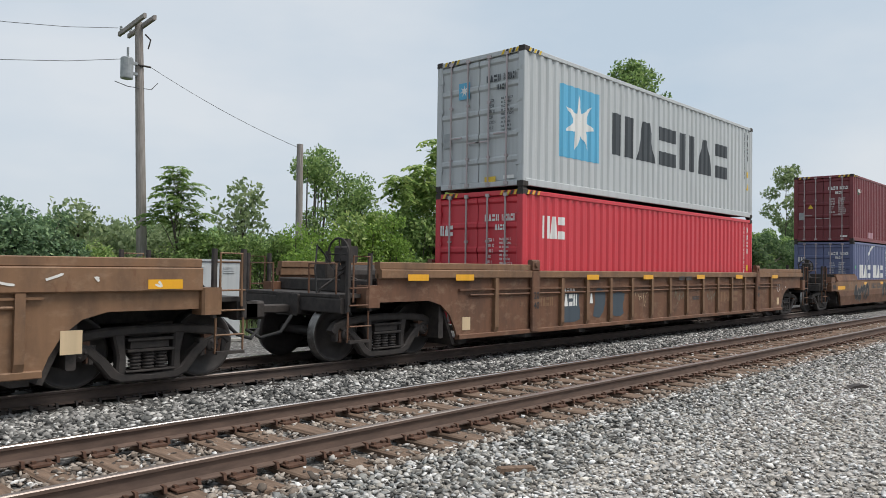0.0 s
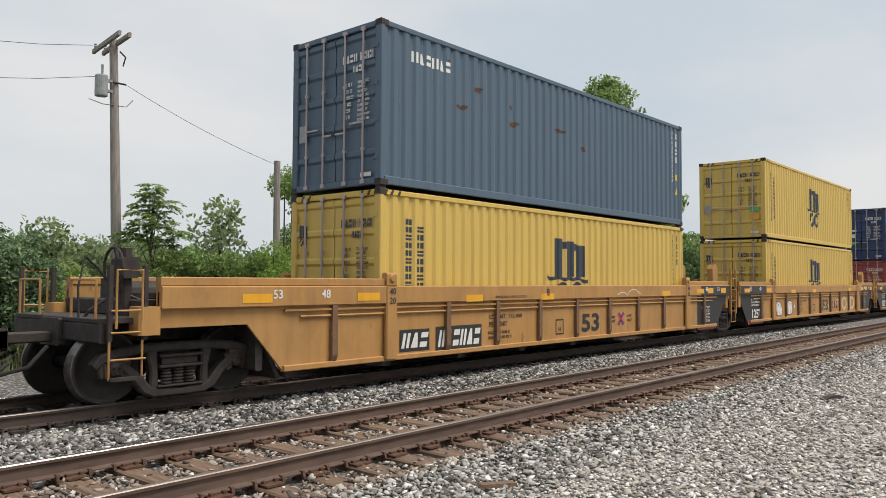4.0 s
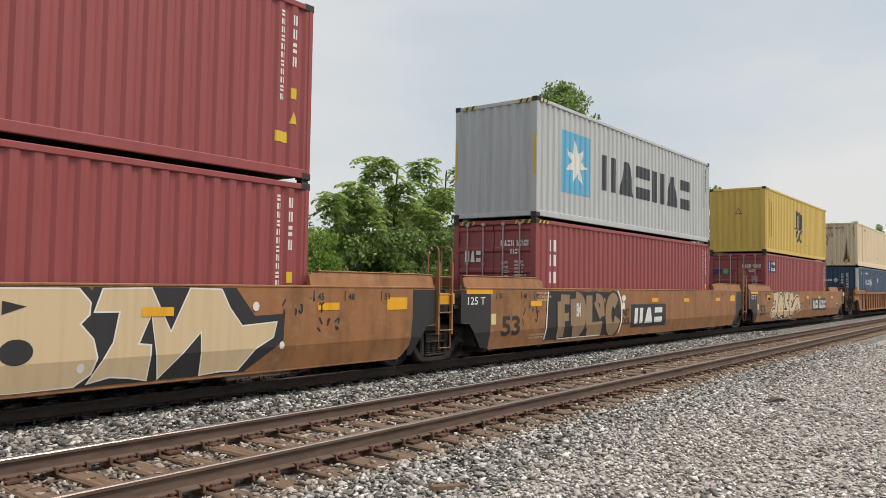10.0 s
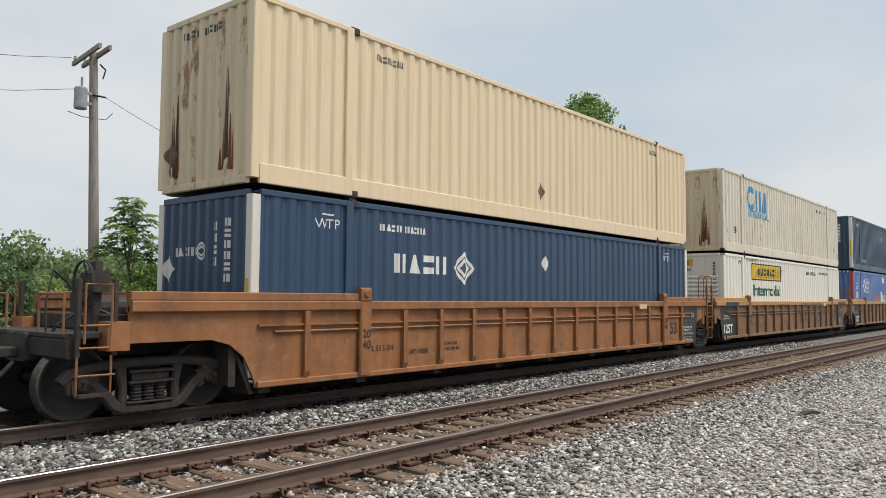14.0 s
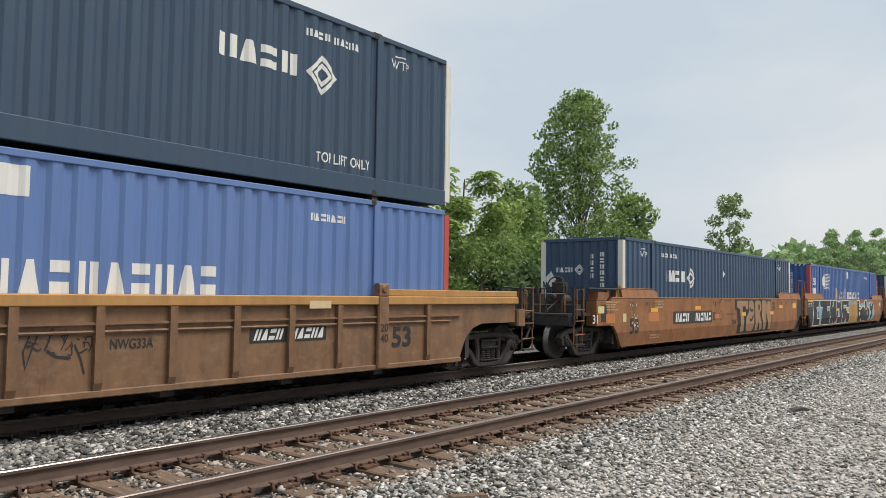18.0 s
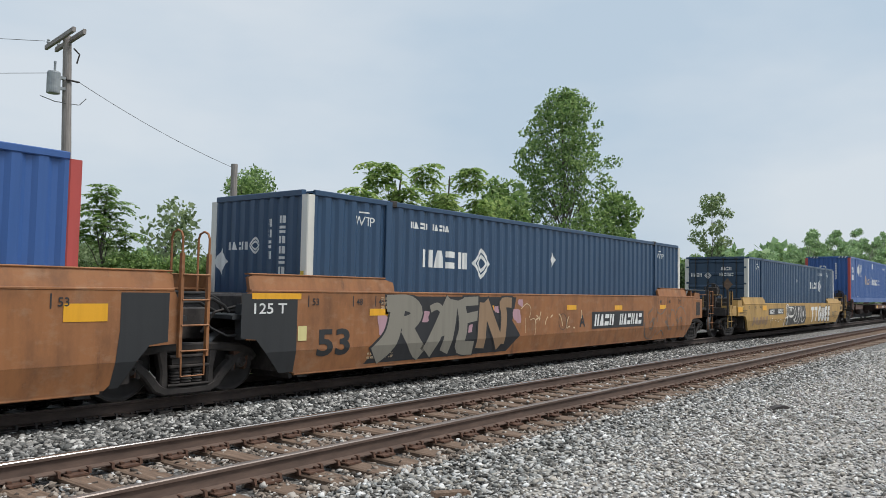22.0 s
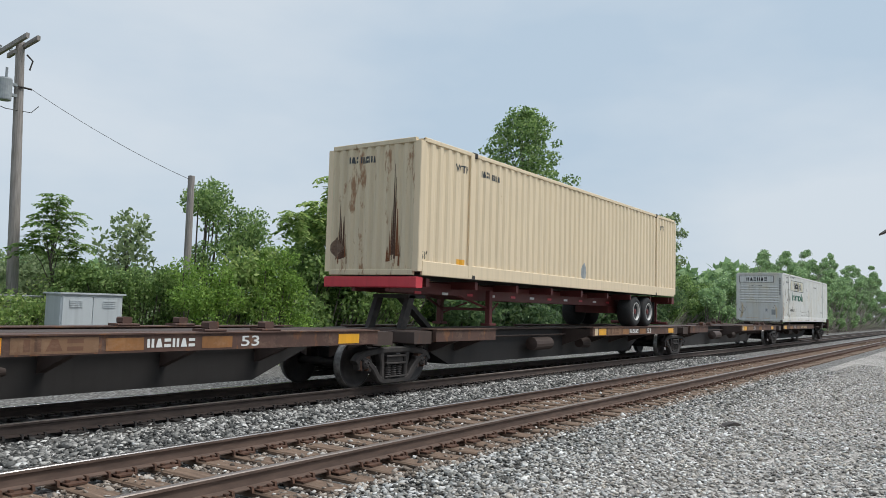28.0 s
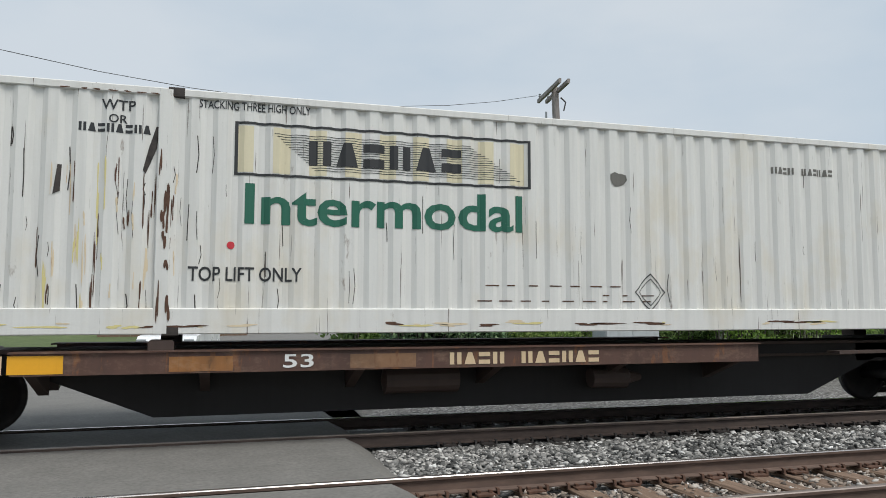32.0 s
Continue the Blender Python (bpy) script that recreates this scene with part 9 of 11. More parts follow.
            mark("sticker", [rect(-0.9, -0.6, 1.9, 1.97)], BRIGHTYEL, ob, e, 0.004)
        hazard(ob, s, e, C40 / 2, HC, (BRIGHTYEL, BLACKINK), front)
    # navy over maroon and white
    mark("wordmark", bars(-1.60, 0.04, 1.34, 1.74, 3, 0, 0.85) + bars(0.26, 1.74, 1.32, 1.72, 3, 0, 0.85), WHITEINK, navy_1, s10, 0.004, "white block wordmark")
    mark("swoosh", crescent(0.20, 1.44, 1.2, 60, 165, 0.16) + crescent(-0.08, 1.64, 1.2, 245, 340, 0.16), WHITEINK, navy_1, s10, 0.004, "white arcs")
    lettering(navy_1, s10, "eco container", 3.80, 1.05, 0.30, WHITEINK, 2.5)
    lettering(navy_1, s10, "bamboo flooring", 3.90, 0.65, 0.30, WHITEINK, 2.35)
    iso_marks(navy_1, s10, e10, HC, seed=9)
    hazard(navy_1, s10, e10, C40 / 2, HC, (ORANGE, BLACKINK))
    mark("warning_triangle", [[(-1.0, 1.36), (-0.78, 1.36), (-0.89, 1.56)]], BRIGHTYEL, navy_1, e10, 0.006, "yellow warning triangle")
    mark("sticker", [disc(-0.40, 1.36, 0.11), rect(-0.56, -0.24, 1.62, 1.72)], WHITEINK, navy_1, e10, 0.006)
    mark("sticker", [rect(-0.60, -0.26, 0.88, 1.04)], LIMEGREEN, navy_1, e10, 0.006, "green sticker")
    mark("wordmark", bars(-1.05, -0.66, 2.04, 2.12, 6) + crescent(-0.85, 2.02, 0.22, 40, 140, 0.05), WHITEINK, navy_1, e10, 0.006)
    mark("sticker", [rect(5.2, 5.5, 0.34, 0.70)], BRIGHTYEL, navy_1, s10, 0.005, "yellow sticker")
    iso_marks(maroon_2, s11, e11, STD, C20, seed=10)
    mark("emblem", [disc(0.6, 1.72, 0.16, 14)], WHITEINK, maroon_2, s11)
    star_panel(white_1, s12, -2.40, -1.56, 0.98, 1.82)
    mark("wordmark", bars(-1.28, 2.42, 1.10, 1.70, 6, 0, 0.82), CHARCOAL, white_1, s12, 0.004, "dark block wordmark")
    mark("repaint_patch", [rect(-0.45, 1.1, 1.75, 2.05)], WHITEINK, white_1, s12, 0.002, "cleaner repainted patch")
    iso_marks(white_1, s12, e12, STD, C20, CHARCOAL, False, 11)
    # maroon pair
    for ob, s, e in ((maroon_3, s13, e13), (maroon_4, s14, e14), (maroon_5, s16, e16)):
        for i, z in enumerate((2.28, 1.92, 1.50)):
            mark("vertical_mark", bars(-5.42, -5.10, z - 0.14, z + 0.14, 1, 0, 1.0), WHITEINK, ob, s, 0.004, "white block letter")
        mark("wordmark", bars(-0.86, -0.34, 1.86, 2.14, 3), WHITEINK, ob, e, 0.006)
        mark("sticker", [rect(-0.98, -0.62, 1.32, 1.50)], BRIGHTYEL, ob, e, 0.006, "yellow sticker")
        iso_marks(ob, s, e, HC, seed=12)
        hazard(ob, s, e, C40 / 2, HC)
        mark("sticker", [rect(5.36, 5.62, 0.55, 0.72)], BRIGHTYEL, ob, s, 0.005, "yellow sticker")
    star_panel(grey_2, s15, -4.86, -3.28, 0.72, 2.30)
    mark("wordmark", bars(-2.62, 4.42, 1.0, 1.98, 6, 0, 0.82), CHARCOAL, grey_2, s15, 0.004, "dark grey block wordmark")
    iso_marks(grey_2, s15, e15, HC, ink=CHARCOAL, doors=False, seed=13)
    hazard(grey_2, s15, e15, C40 / 2, HC)
    mark("post_label", [rect(-1.20, -1.14, 1.0, 2.0), rect(1.12, 1.18, 1.0, 2.0)], BRIGHTYEL, grey_2, Surface("end", -C40 / 2), 0.004, "yellow warning label on the post")
    mark("sign_panel", [rect(-5.53, -4.36, 2.04, 2.58)], SIGNBLUE, maroon_6, s18, 0.004, "dark blue sign panel")
    mark("sign_beam", [[(-5.2, 2.46), (-4.42, 2.56), (-4.42, 2.36)]], BRIGHTYEL, maroon_6, s18, 0.007)
    mark("sign_tower", [rect(-5.46, -5.34, 2.10, 2.52)], WHITEINK, maroon_6, s18, 0.007)
    mark("sign_word", bars(-5.2, -4.46, 2.12, 2.26, 6), WHITEINK, maroon_6, s18, 0.008)
    mark("sign_panel", [rect(-1.08, -0.72, 1.98, 2.18)], SIGNBLUE, maroon_6, e18, 0.006)
    mark("round_sticker", [disc(-0.5, 2.08, 0.12)], LIMEGREEN, maroon_6, e18, 0.007, "round green sticker")
    iso_marks(maroon_6, s18, e18, HC, seed=14)
    hazard(maroon_6, s18, e18, C40 / 2, HC, ends=False)
    # long containers
    mark("code", bars(-0.62, -0.18, 2.52, 2.64, 4) + bars(-0.05, 0.45, 2.50, 2.62, 6), CHARCOAL, cream_1, e19, 0.004)
    mark("placard", [diamond(-0.95, 0.66, 0.40, 0.46)], TIEWOOD, cream_1, e19, 0.006, "brown diamond placard")
    mark("code", bars(-5.6, -4.9, 2.46, 2.58, 8) + bars(5.4, 5.9, 2.46, 2.58, 5), GRAF_GREY, cream_1, s19)
    mark("placard", [diamond(-0.3, 0.75, 0.30, 0.42)], TIEWOOD, cream_1, s19, 0.006, "brown diamond placard")
    long_blue_marks(blue_1, s20, e20)
    mark("wordmark", ring(disc(-5.25, 2.10, 0.46, 20), disc(-5.25, 2.10, 0.26, 20))[2:-2] + bars(-4.75, -3.2, 1.68, 2.48, 2, 0, 0.8), WORNBLUE, rusty_1, s21, 0.004, "weathered blue block wordmark")
    lettering(rusty_1, s21, "INTERMODAL", -4.35, 1.54, 0.26, WORNBLUE, 2.3)
    lettering(rusty_1, s21, "53", -7.05, 0.80, 0.22, BLACKINK, 0.28)
    mark("code", bars(3.9, 4.3, 2.40, 2.54, 4) + bars(4.6, 4.75, 2.40, 2.54, 1) + bars(5.3, 5.45, 2.40, 2.54, 1), CHARCOAL, rusty_1, s21)
    lettering(rusty_1, s21, "53", 7.2, 0.80, 0.22, BLACKINK, 0.28)
    mark("yellow_panel", [rect(-5.36, -1.72, 2.02, 2.64)], BRIGHTYEL, white_2, s22, 0.004, "bright yellow panel")
    mark("panel_rim", ring(rect(-5.36, -1.72, 2.02, 2.64), rect(-5.31, -1.77, 2.06, 2.60)), BLACKINK, white_2, s22, 0.007)
    mark("panel_lines", [rect(-5.1 + 0.05 * i, -2.0 + 0.05 * i, 2.12 + i * 0.028, 2.125 + i * 0.028) for i in range(14)], BLACKINK, white_2, s22, 0.006)
    mark("wordmark", bars(-4.55, -2.55, 2.20, 2.46, 6), BLACKINK, white_2, s22, 0.009, "black block wordmark")
    lettering(white_2, s22, "Intermodal", -3.50, 1.64, 0.42, GREENINK, 3.25, bold=0.02)
    lettering(white_2, s22, "STACK LIMIT 3 HIGH", -5.25, 2.74, 0.10, BLACKINK, 1.2)
    lettering(white_2, s22, "STACK LIMIT 3 HIGH", 4.95, 2.52, 0.12, BLACKINK, 1.7)
    lettering(white_2, s22, "WTP", -6.6, 2.62, 0.13, BLACKINK)
    mark("code", bars(2.0, 2.55, 2.40, 2.54, 4) + bars(2.8, 3.7, 2.40, 2.54, 6), CHARCOAL, white_2, s22)
    mark("yellow_panel", [rect(-0.68, 0.20, 2.44, 2.70)], BRIGHTYEL, white_2, e22, 0.006)
    mark("wordmark", bars(-0.55, 0.08, 2.50, 2.62, 6), BLACKINK, white_2, e22, 0.009)
    lettering(white_2, e22, "Intermodal", -0.24, 2.33, 0.10, GREENINK, 0.75)
    mark("vertical_code", bars_down(0.95, 1.5, 2.6, 11, 0.09), BLACKINK, white_2, e22)
    mark("placard", [diamond(-1.0, 1.45, 0.34, 0.40)], GALV, white_2, e22, 0.008)
    long_blue_marks(blue_2, s23, e23, True)
    lettering(blue_2, s23, "TOP LIFT ONLY", -5.40, 0.54, 0.17, WHITEINK, 1.2)
    lettering(blue_2, s23, "TOP LIFT ONLY", 5.1, 0.52, 0.17, WHITEINK, 1.2)
    stack_blue_marks(pale_1, s24, e24, ORANGE, WHITEINK, True)
    long_blue_marks(blue_3, s25, e25)
    stack_blue_marks(pale_2, s26, e26, GRAF_CREAM, WHITEINK)
    long_blue_marks(blue_4, s27, e27)
    long_blue_marks(blue_5, s28, e28, True, "doors")
    stack_blue_marks(blue_6, s29, e29, GRAF_CREAM, WHITEINK)
    lettering(cream_2, s30, "WTP", -6.52, 2.44, 0.17, CHARCOAL)
    mark("code", bars(-5.72, -5.3, 2.40, 2.54, 4) + bars(-5.25, -4.9, 2.38, 2.52, 5), CHARCOAL, cream_2, s30)
    lettering(cream_2, s30, "53'", -7.85, 0.44, 0.17, BLACKINK, 0.27)
    mark("placard", [diamond(-0.05, 0.50, 0.42, 0.56)], GALV, cream_2, s30, 0.006, "dull metal diamond placard")
    mark("sticker", [rect(-6.67, -6.35, 0.30, 0.44)], REFLECT, cream_2, s30, 0.005, "yellow sticker")
    lettering(cream_2, s30, "WTP", 6.6, 2.44, 0.17, CHARCOAL)
    mark("code", bars(-0.72, -0.40, 2.46, 2.60, 3) + bars(-0.34, 0.05, 2.44, 2.58, 5), CHARCOAL, cream_2, e30)
    mark("placard", [diamond(-0.98, 0.62, 0.44, 0.50)], TIEWOOD, cream_2, e30, 0.006, "brown diamond placard")
    # the white container with the faded panel
    mark("pale_panel", [rect(-5.45 + i * 0.437, -5.24 + i * 0.437, 1.94, 2.50) for i in range(9)], FADEDYEL, rusty_2, s31, 0.003, "faded yellow stripes")
    mark("panel_rim", ring(rect(-5.46, -1.66, 1.90, 2.55), rect(-5.42, -1.70, 1.93, 2.52)), BLACKINK, rusty_2, s31, 0.006)
    mark("panel_lines", [rect(-5.0 + 0.035 * i, -2.5 + 0.05 * i, 2.42 - i * 0.030, 2.428 - i * 0.030) for i in range(15)], BLACKINK, rusty_2, s31, 0.005)
    mark("wordmark", bars(-4.58, -2.56, 2.07, 2.37, 6), BLACKINK, rusty_2, s31, 0.008, "black block wordmark")
    lettering(rusty_2, s31, "Intermodal", -3.55, 1.56, 0.49, GREENINK, 3.56, bold=0.02)
    lettering(rusty_2, s31, "TOP LIFT ONLY", -5.30, 0.72, 0.17, BLACKINK, 1.30)
    lettering(rusty_2, s31, "STACKING THREE HIGH ONLY", -5.22, 2.73, 0.10, BLACKINK, 1.30)
    lettering(rusty_2, s31, "WTP", -6.75, 2.64, 0.12, BLACKINK)
    lettering(rusty_2, s31, "OR", -6.75, 2.48, 0.10, BLACKINK)
    mark("small_print", bars(-7.16, -6.38, 2.32, 2.42, 8), BLACKINK, rusty_2, s31)
    lettering(rusty_2, s31, "TOP LIFT ONLY", 5.2, 0.69, 0.13, GRAF_GREY, 1.0)
    mark("code", bars(2.2, 2.6, 2.32, 2.42, 4) + bars(2.75, 3.3, 2.32, 2.42, 6), GRAF_GREY, rusty_2, s31)
    mark("placard", ring(diamond(0.12, 0.55, 0.50, 0.52), diamond(0.12, 0.55, 0.46, 0.48)) + ring(diamond(0.12, 0.55, 0.36, 0.38), diamond(0.12, 0.55, 0.33, 0.35)), BLACKINK, rusty_2, s31, 0.005, "worn diamond placard outline")
    mark("placard", [blob(-0.35, 2.1, 0.26, 0.26, random.Random(4), 12, 0.2)], GRAF_GREY, rusty_2, s31, 0.005)
    mark("sticker", [disc(-5.48, 1.06, 0.045)], RED, rusty_2, s31, 0.005, "small red disc")
    rnd = random.Random(77)
    runs = []
    for i in range(60):
        x = -7.9 + 2.6 * rnd.random() if i < 34 else -5.2 + 13 * rnd.random()
        z = 0.4 + 2.0 * rnd.random()
        n = rnd.uniform(0.12, 0.55)
        runs += stroke([(x, z), (x + rnd.uniform(-0.02, 0.02), z - n * 0.5), (x + rnd.uniform(-0.015, 0.015), max(0.28, z - n))], rnd.uniform(0.004, 0.013))
    mark("paint_crack", runs, GRIME, rusty_2, s31, 0.003, "black cracks in the paint")
    runs = []
    for i in range(26):
        x = rnd.choice((-6.12, -6.05, -8.0, -7.95)) + rnd.uniform(-0.05, 0.05)
        z = 0.3 + 2.2 * rnd.random()
        runs.append(blob(x, z, rnd.uniform(0.02, 0.05), rnd.uniform(0.10, 0.6), rnd, 18, 0.5))
    rust = random.Random(91)
    for i in range(56):
        x = -7.7 + 1.6 * rust.random() ** 0.7
        z = 0.35 + 1.5 * rust.random() ** 1.4
        mark("rust_streak", [blob(x, z, rust.uniform(0.010, 0.028), rust.uniform(0.15, 0.7), rust, 16, 0.5)], (PLATE, RUSTYEND, PLATE, RUSTYEND, PALEYEL)[i % 5], rusty_2, s31, 0.0025 + 0.0001 * i, "rust streak under flaking paint")
    mark("rust_streak", [[(-6.34, 2.42), (-6.30, 2.42), (-6.33, 2.16), (-6.44, 1.86), (-6.47, 1.90), (-6.41, 2.18)], [(-7.36, 1.92), (-7.32, 1.92), (-7.33, 1.62), (-7.40, 1.58)]], GRIME, rusty_2, s31, 0.008, "long dark scrape")
    mark("rust_patch", runs, PLATE, rusty_2, Surface("near", s31.plane - 0.020), 0.005, "rust on the lifting post")
    for i in range(34):
        x = -8.0 + 16 * rnd.random()
        w = rnd.uniform(0.08, 0.5)
        mark("rust_stain", [blob(x, 0.10 + 0.06 * rnd.random(), w, rnd.uniform(0.02, 0.05), rnd, 14, 0.4)], (PLATE, PALEYEL, RUSTYEND)[i % 3], rusty_2, Surface("near", -1.295), 0.003, "rust stain on the bottom rail")
    for x, z, n in ((-2.3, 0.62, 7), (-2.4, 0.42, 9), (-0.6, 0.50, 3), (4.5, 0.55, 4)):
        mark("seam_rust", [rect(x + i * 0.30, x + i * 0.30 + rnd.uniform(0.06, 0.2), z - 0.008, z + 0.008) for i in range(n)], PLATE, rusty_2, s31, 0.004, "rusty seam")
    for x, w, h in ((-0.95, 0.10, 1.2), (0.95, 0.10, 0.9), (-1.0, 0.12, 0.5), (0.4, 0.5, 0.05), (-0.4, 0.7, 0.05)):
        mark("rust_stain", [blob(x, 0.18 + h / 2 * 0.9, w, h, rnd, 16, 0.3)], RUSTYEND, rusty_2, e31, 0.004, "rust stain on the end wall")
    post = Surface("near", s31.plane - 0.020)
    for i in range(9):
        x, top = -8.055 + 0.018 * i, 0.9 + 0.95 * math.sin(0.35 * (i + 1)) + 0.2 * rnd.random()
        mark("rust_stain", [[(x - 0.012, 0.18), (x + 0.012, 0.18), (x + 0.006, top), (x - 0.005, top)]], (RUSTYEND, DEEP_RUST, PLATE)[(i * 2) % 3], rusty_2, post, 0.005 + 0.0004 * i, "rust run down the corner post")
    for i in range(7):
        mark("rust_stain", [blob(0.78 + 0.07 * (i % 2), 0.55 + 0.14 * i, 0.05, 0.035, rnd, 12, 0.4)], DEEP_RUST, rusty_2, e31, 0.006, "rust spot on a louvre")
    for i in range(8):
        mark("rust_stain", [blob(-7.2 + 0.16 * i + 0.05 * rnd.random(), 2.80, 0.09, 0.022, rnd, 12, 0.4)], PLATE, rusty_2, Surface("near", -1.295), 0.003, "rust along the top rail")
    mark("pale_panel", [rect(-1.12, 0.82, 2.30, 2.70)], WHITEINK, rusty_2, e31, 0.004)
    mark("panel_rim", ring(rect(-1.12, 0.82, 2.30, 2.70), rect(-1.09, 0.79, 2.33, 2.67)), BLACKINK, rusty_2, e31, 0.007)
    mark("wordmark", bars(-0.72, 0.48, 2.40, 2.60, 6), BLACKINK, rusty_2, e31, 0.008, "black block wordmark")
    mark("code", bars(-0.55, -0.28, 2.05, 2.13, 4) + bars(-0.2, 0.15, 2.05, 2.13, 6), CHARCOAL, rusty_2, e31)
    mark("placard", ring(diamond(-0.95, 0.68, 0.42, 0.46), diamond(-0.95, 0.68, 0.36, 0.40)), TIEWOOD, rusty_2, e31, 0.005)
    for plate in (rect(0.35, 0.46, 0.60, 0.76), rect(0.68, 0.90, 0.42, 0.72)):
        mark("data_plate", [plate], GALV, rusty_2, e31, 0.008)
    mark("vertical_code", bars_down(1.15, 1.6, 2.6, 10, 0.07), CHARCOAL, rusty_2, Surface("end", -C53 / 2), 0.004)
    # streaks down the rusty cream ends
    for ob, e in ((cream_1, e19), (cream_2, e30), (rusty_1, e21)):
        for u0, tall in ((-0.84, 1.45), (0.62, 1.95)):
            for i in range(9):
                u = u0 + (i - 4) * 0.042
                top = 0.45 + tall * math.exp(-((i - 4) / 2.6) ** 2) * rnd.uniform(0.55, 1.0)
                low = 0.20 + 0.25 * rnd.random()
                mark("rust_streak", [[(u - 0.022, low), (u + 0.022, low), (u + 0.016, top * 0.7), (u + 0.003, top), (u - 0.006, top), (u - 0.017, top * 0.6)]], PLATE if 2 < i < 6 else DEEP_RUST, ob, e, 0.003 + 0.0003 * i, "brown rust streak")

    # ---- cars ----
    reflectors(car_a, pa.chord, [(-4.06, 1.33), (-8.4, 1.33), (-1.5, 1.33), (1.5, 1.33), (4.2, 1.33), (7.2, 1.33), (-9.6, 1.33)], 0.5, 0.11)
    mark("old_number", bars(-5.75, -5.22, 0.79, 0.97, 4), CAR_TAN, car_a, pa)
    for x, z, w, h, rough in ((-4.6, 0.75, 1.0, 0.75, 0.15), (-3.4, 0.80, 0.6, 0.70, 0.2), (-2.6, 0.75, 0.8, 0.60, 0.2)):
        mark("blue_patch", [blob(x, z, w, h, rnd, 16, rough)], DULL_BLUE, car_a, pa, 0.004, "dull blue sprayed patch")
    for k, (xa, xb, z, h, ink, n, w) in enumerate(((-1.80, -1.10, 0.95, 0.30, GRAF_CREAM, 4, 0.010), (-1.6, -1.2, 0.80, 0.40, GRAF_CREAM, 2, 0.010), (0.34, 1.05, 0.92, 0.42, PALE_GREEN_SPRAY, 6, 0.026), (0.36, 1.0, 0.85, 0.40, PALE_GREEN_SPRAY, 6, 0.020), (2.34, 2.95, 0.90, 0.42, PALE_GREEN_SPRAY, 6, 0.026), (2.38, 2.9, 0.80, 0.40, PALE_GREEN_SPRAY, 5, 0.020))):
        scrawl(car_a, pa, xa, xb, z, h, ink, 300 + k, w, n, 0.005 + 0.001 * (k % 2))
    mark("dark_figures", bars(1.42, 1.86, 0.76, 0.86, 6), CHARCOAL, car_a, pa)
    mark("dark_figures", bars(0.45, 0.78, 1.30, 1.40, 4) + bars(0.86, 1.22, 1.30, 1.40, 6), CHARCOAL, car_a, pa.chord)
    mark("white_number", bars(-5.01, -4.30, 0.76, 1.02, 4) + bars(-3.99, -3.65, 0.80, 1.02, 2) + bars(-4.95, -4.40, 1.08, 1.16, 5), WHITEINK, car_a, pa, 0.008, "white painted figures")
    mark("road_mark", bars(3.28, 4.61, 0.66, 0.95, 3), CAR_TAN, car_a, pa)
    lettering(car_a, Surface("near", -1.48), "20", -5.97, 1.02, 0.14, BLACKINK)
    lettering(car_a, Surface("near", -1.48), "40", -5.97, 0.82, 0.14, BLACKINK)
    lettering(car_a, Surface("near", -1.48), "20", 5.97, 1.02, 0.14, BLACKINK)
    lettering(car_a, Surface("near", -1.48), "40", 5.97, 0.82, 0.14, BLACKINK)
    mark("paper_label", [rect(-8.12, -7.9, 0.42, 0.66), rect(7.85, 8.05, 0.45, 0.68)], GRAF_CREAM, car_a, pa, 0.006, "pale paper label")
    mark("circle_mark", ring(disc(8.0, 1.02, 0.14), disc(8.0, 1.02, 0.12)), GRAF_WHITE, car_a, pa, 0.006)
    scrawl(car_a, pa, 8.3, 8.8, 1.0, 0.2, GRAF_WHITE, 3, 0.02, 2)
    scrawl(car_z, car_z_plane.chord, 6.6, 9.4, 1.36, 0.18, GRAF_WHITE, 9, 0.03, 5)
    mark("paper_label", [rect(8.2, 8.45, 0.5, 0.78)], GRAF_CREAM, car_z, car_z_plane, 0.006, "pale paper label")
    reflectors(car_z, car_z_plane.chord, [(6.2, 1.25), (9.2, 1.25)])
    # second car
    mark("upper_band", [rect(-9.12, 9.12, 0.80, 1.17)], CAR_TAN, car_b, pb, 0.002, "dull yellow upper band")
    tag_mass(car_b, pb, -6.6, -4.4, 0.22, 1.12, 4, [GRAF_BLACK], GRAF_GREY, 21, 0.03)
    tag_mass(car_b, pb, -1.97, 0.65, 0.22, 1.14, 4, [GRAF_BLACK], GRAF_GREY, 22, 0.03)
    mark("dark_figures", bars(-3.93, -3.2, 0.86, 1.08, 3) + bars(-3.05, -2.19, 0.86, 1.08, 5), BLACKINK, car_b, pb, 0.006)
    reflectors(car_b, pb, [(-5.12, 1.03), (-2.4, 1.03), (0.2, 1.03), (2.4, 1.03), (7.0, 1.03)])
    mark("reflector", [rect(-8.95, -7.95, 0.86, 1.00)], REFLECT, car_b, pb, 0.006, "amber reflector strip")
    scrawl(car_b, pb, -7.6, -6.9, 1.0, 0.3, GRAF_GREY, 5, 0.03, 3)
    mark("round_logo", [disc(3.6, 1.02, 0.11)] + bars(3.8, 5.6, 0.97, 1.07, 14), BLACKINK, car_b, pb, 0.006)
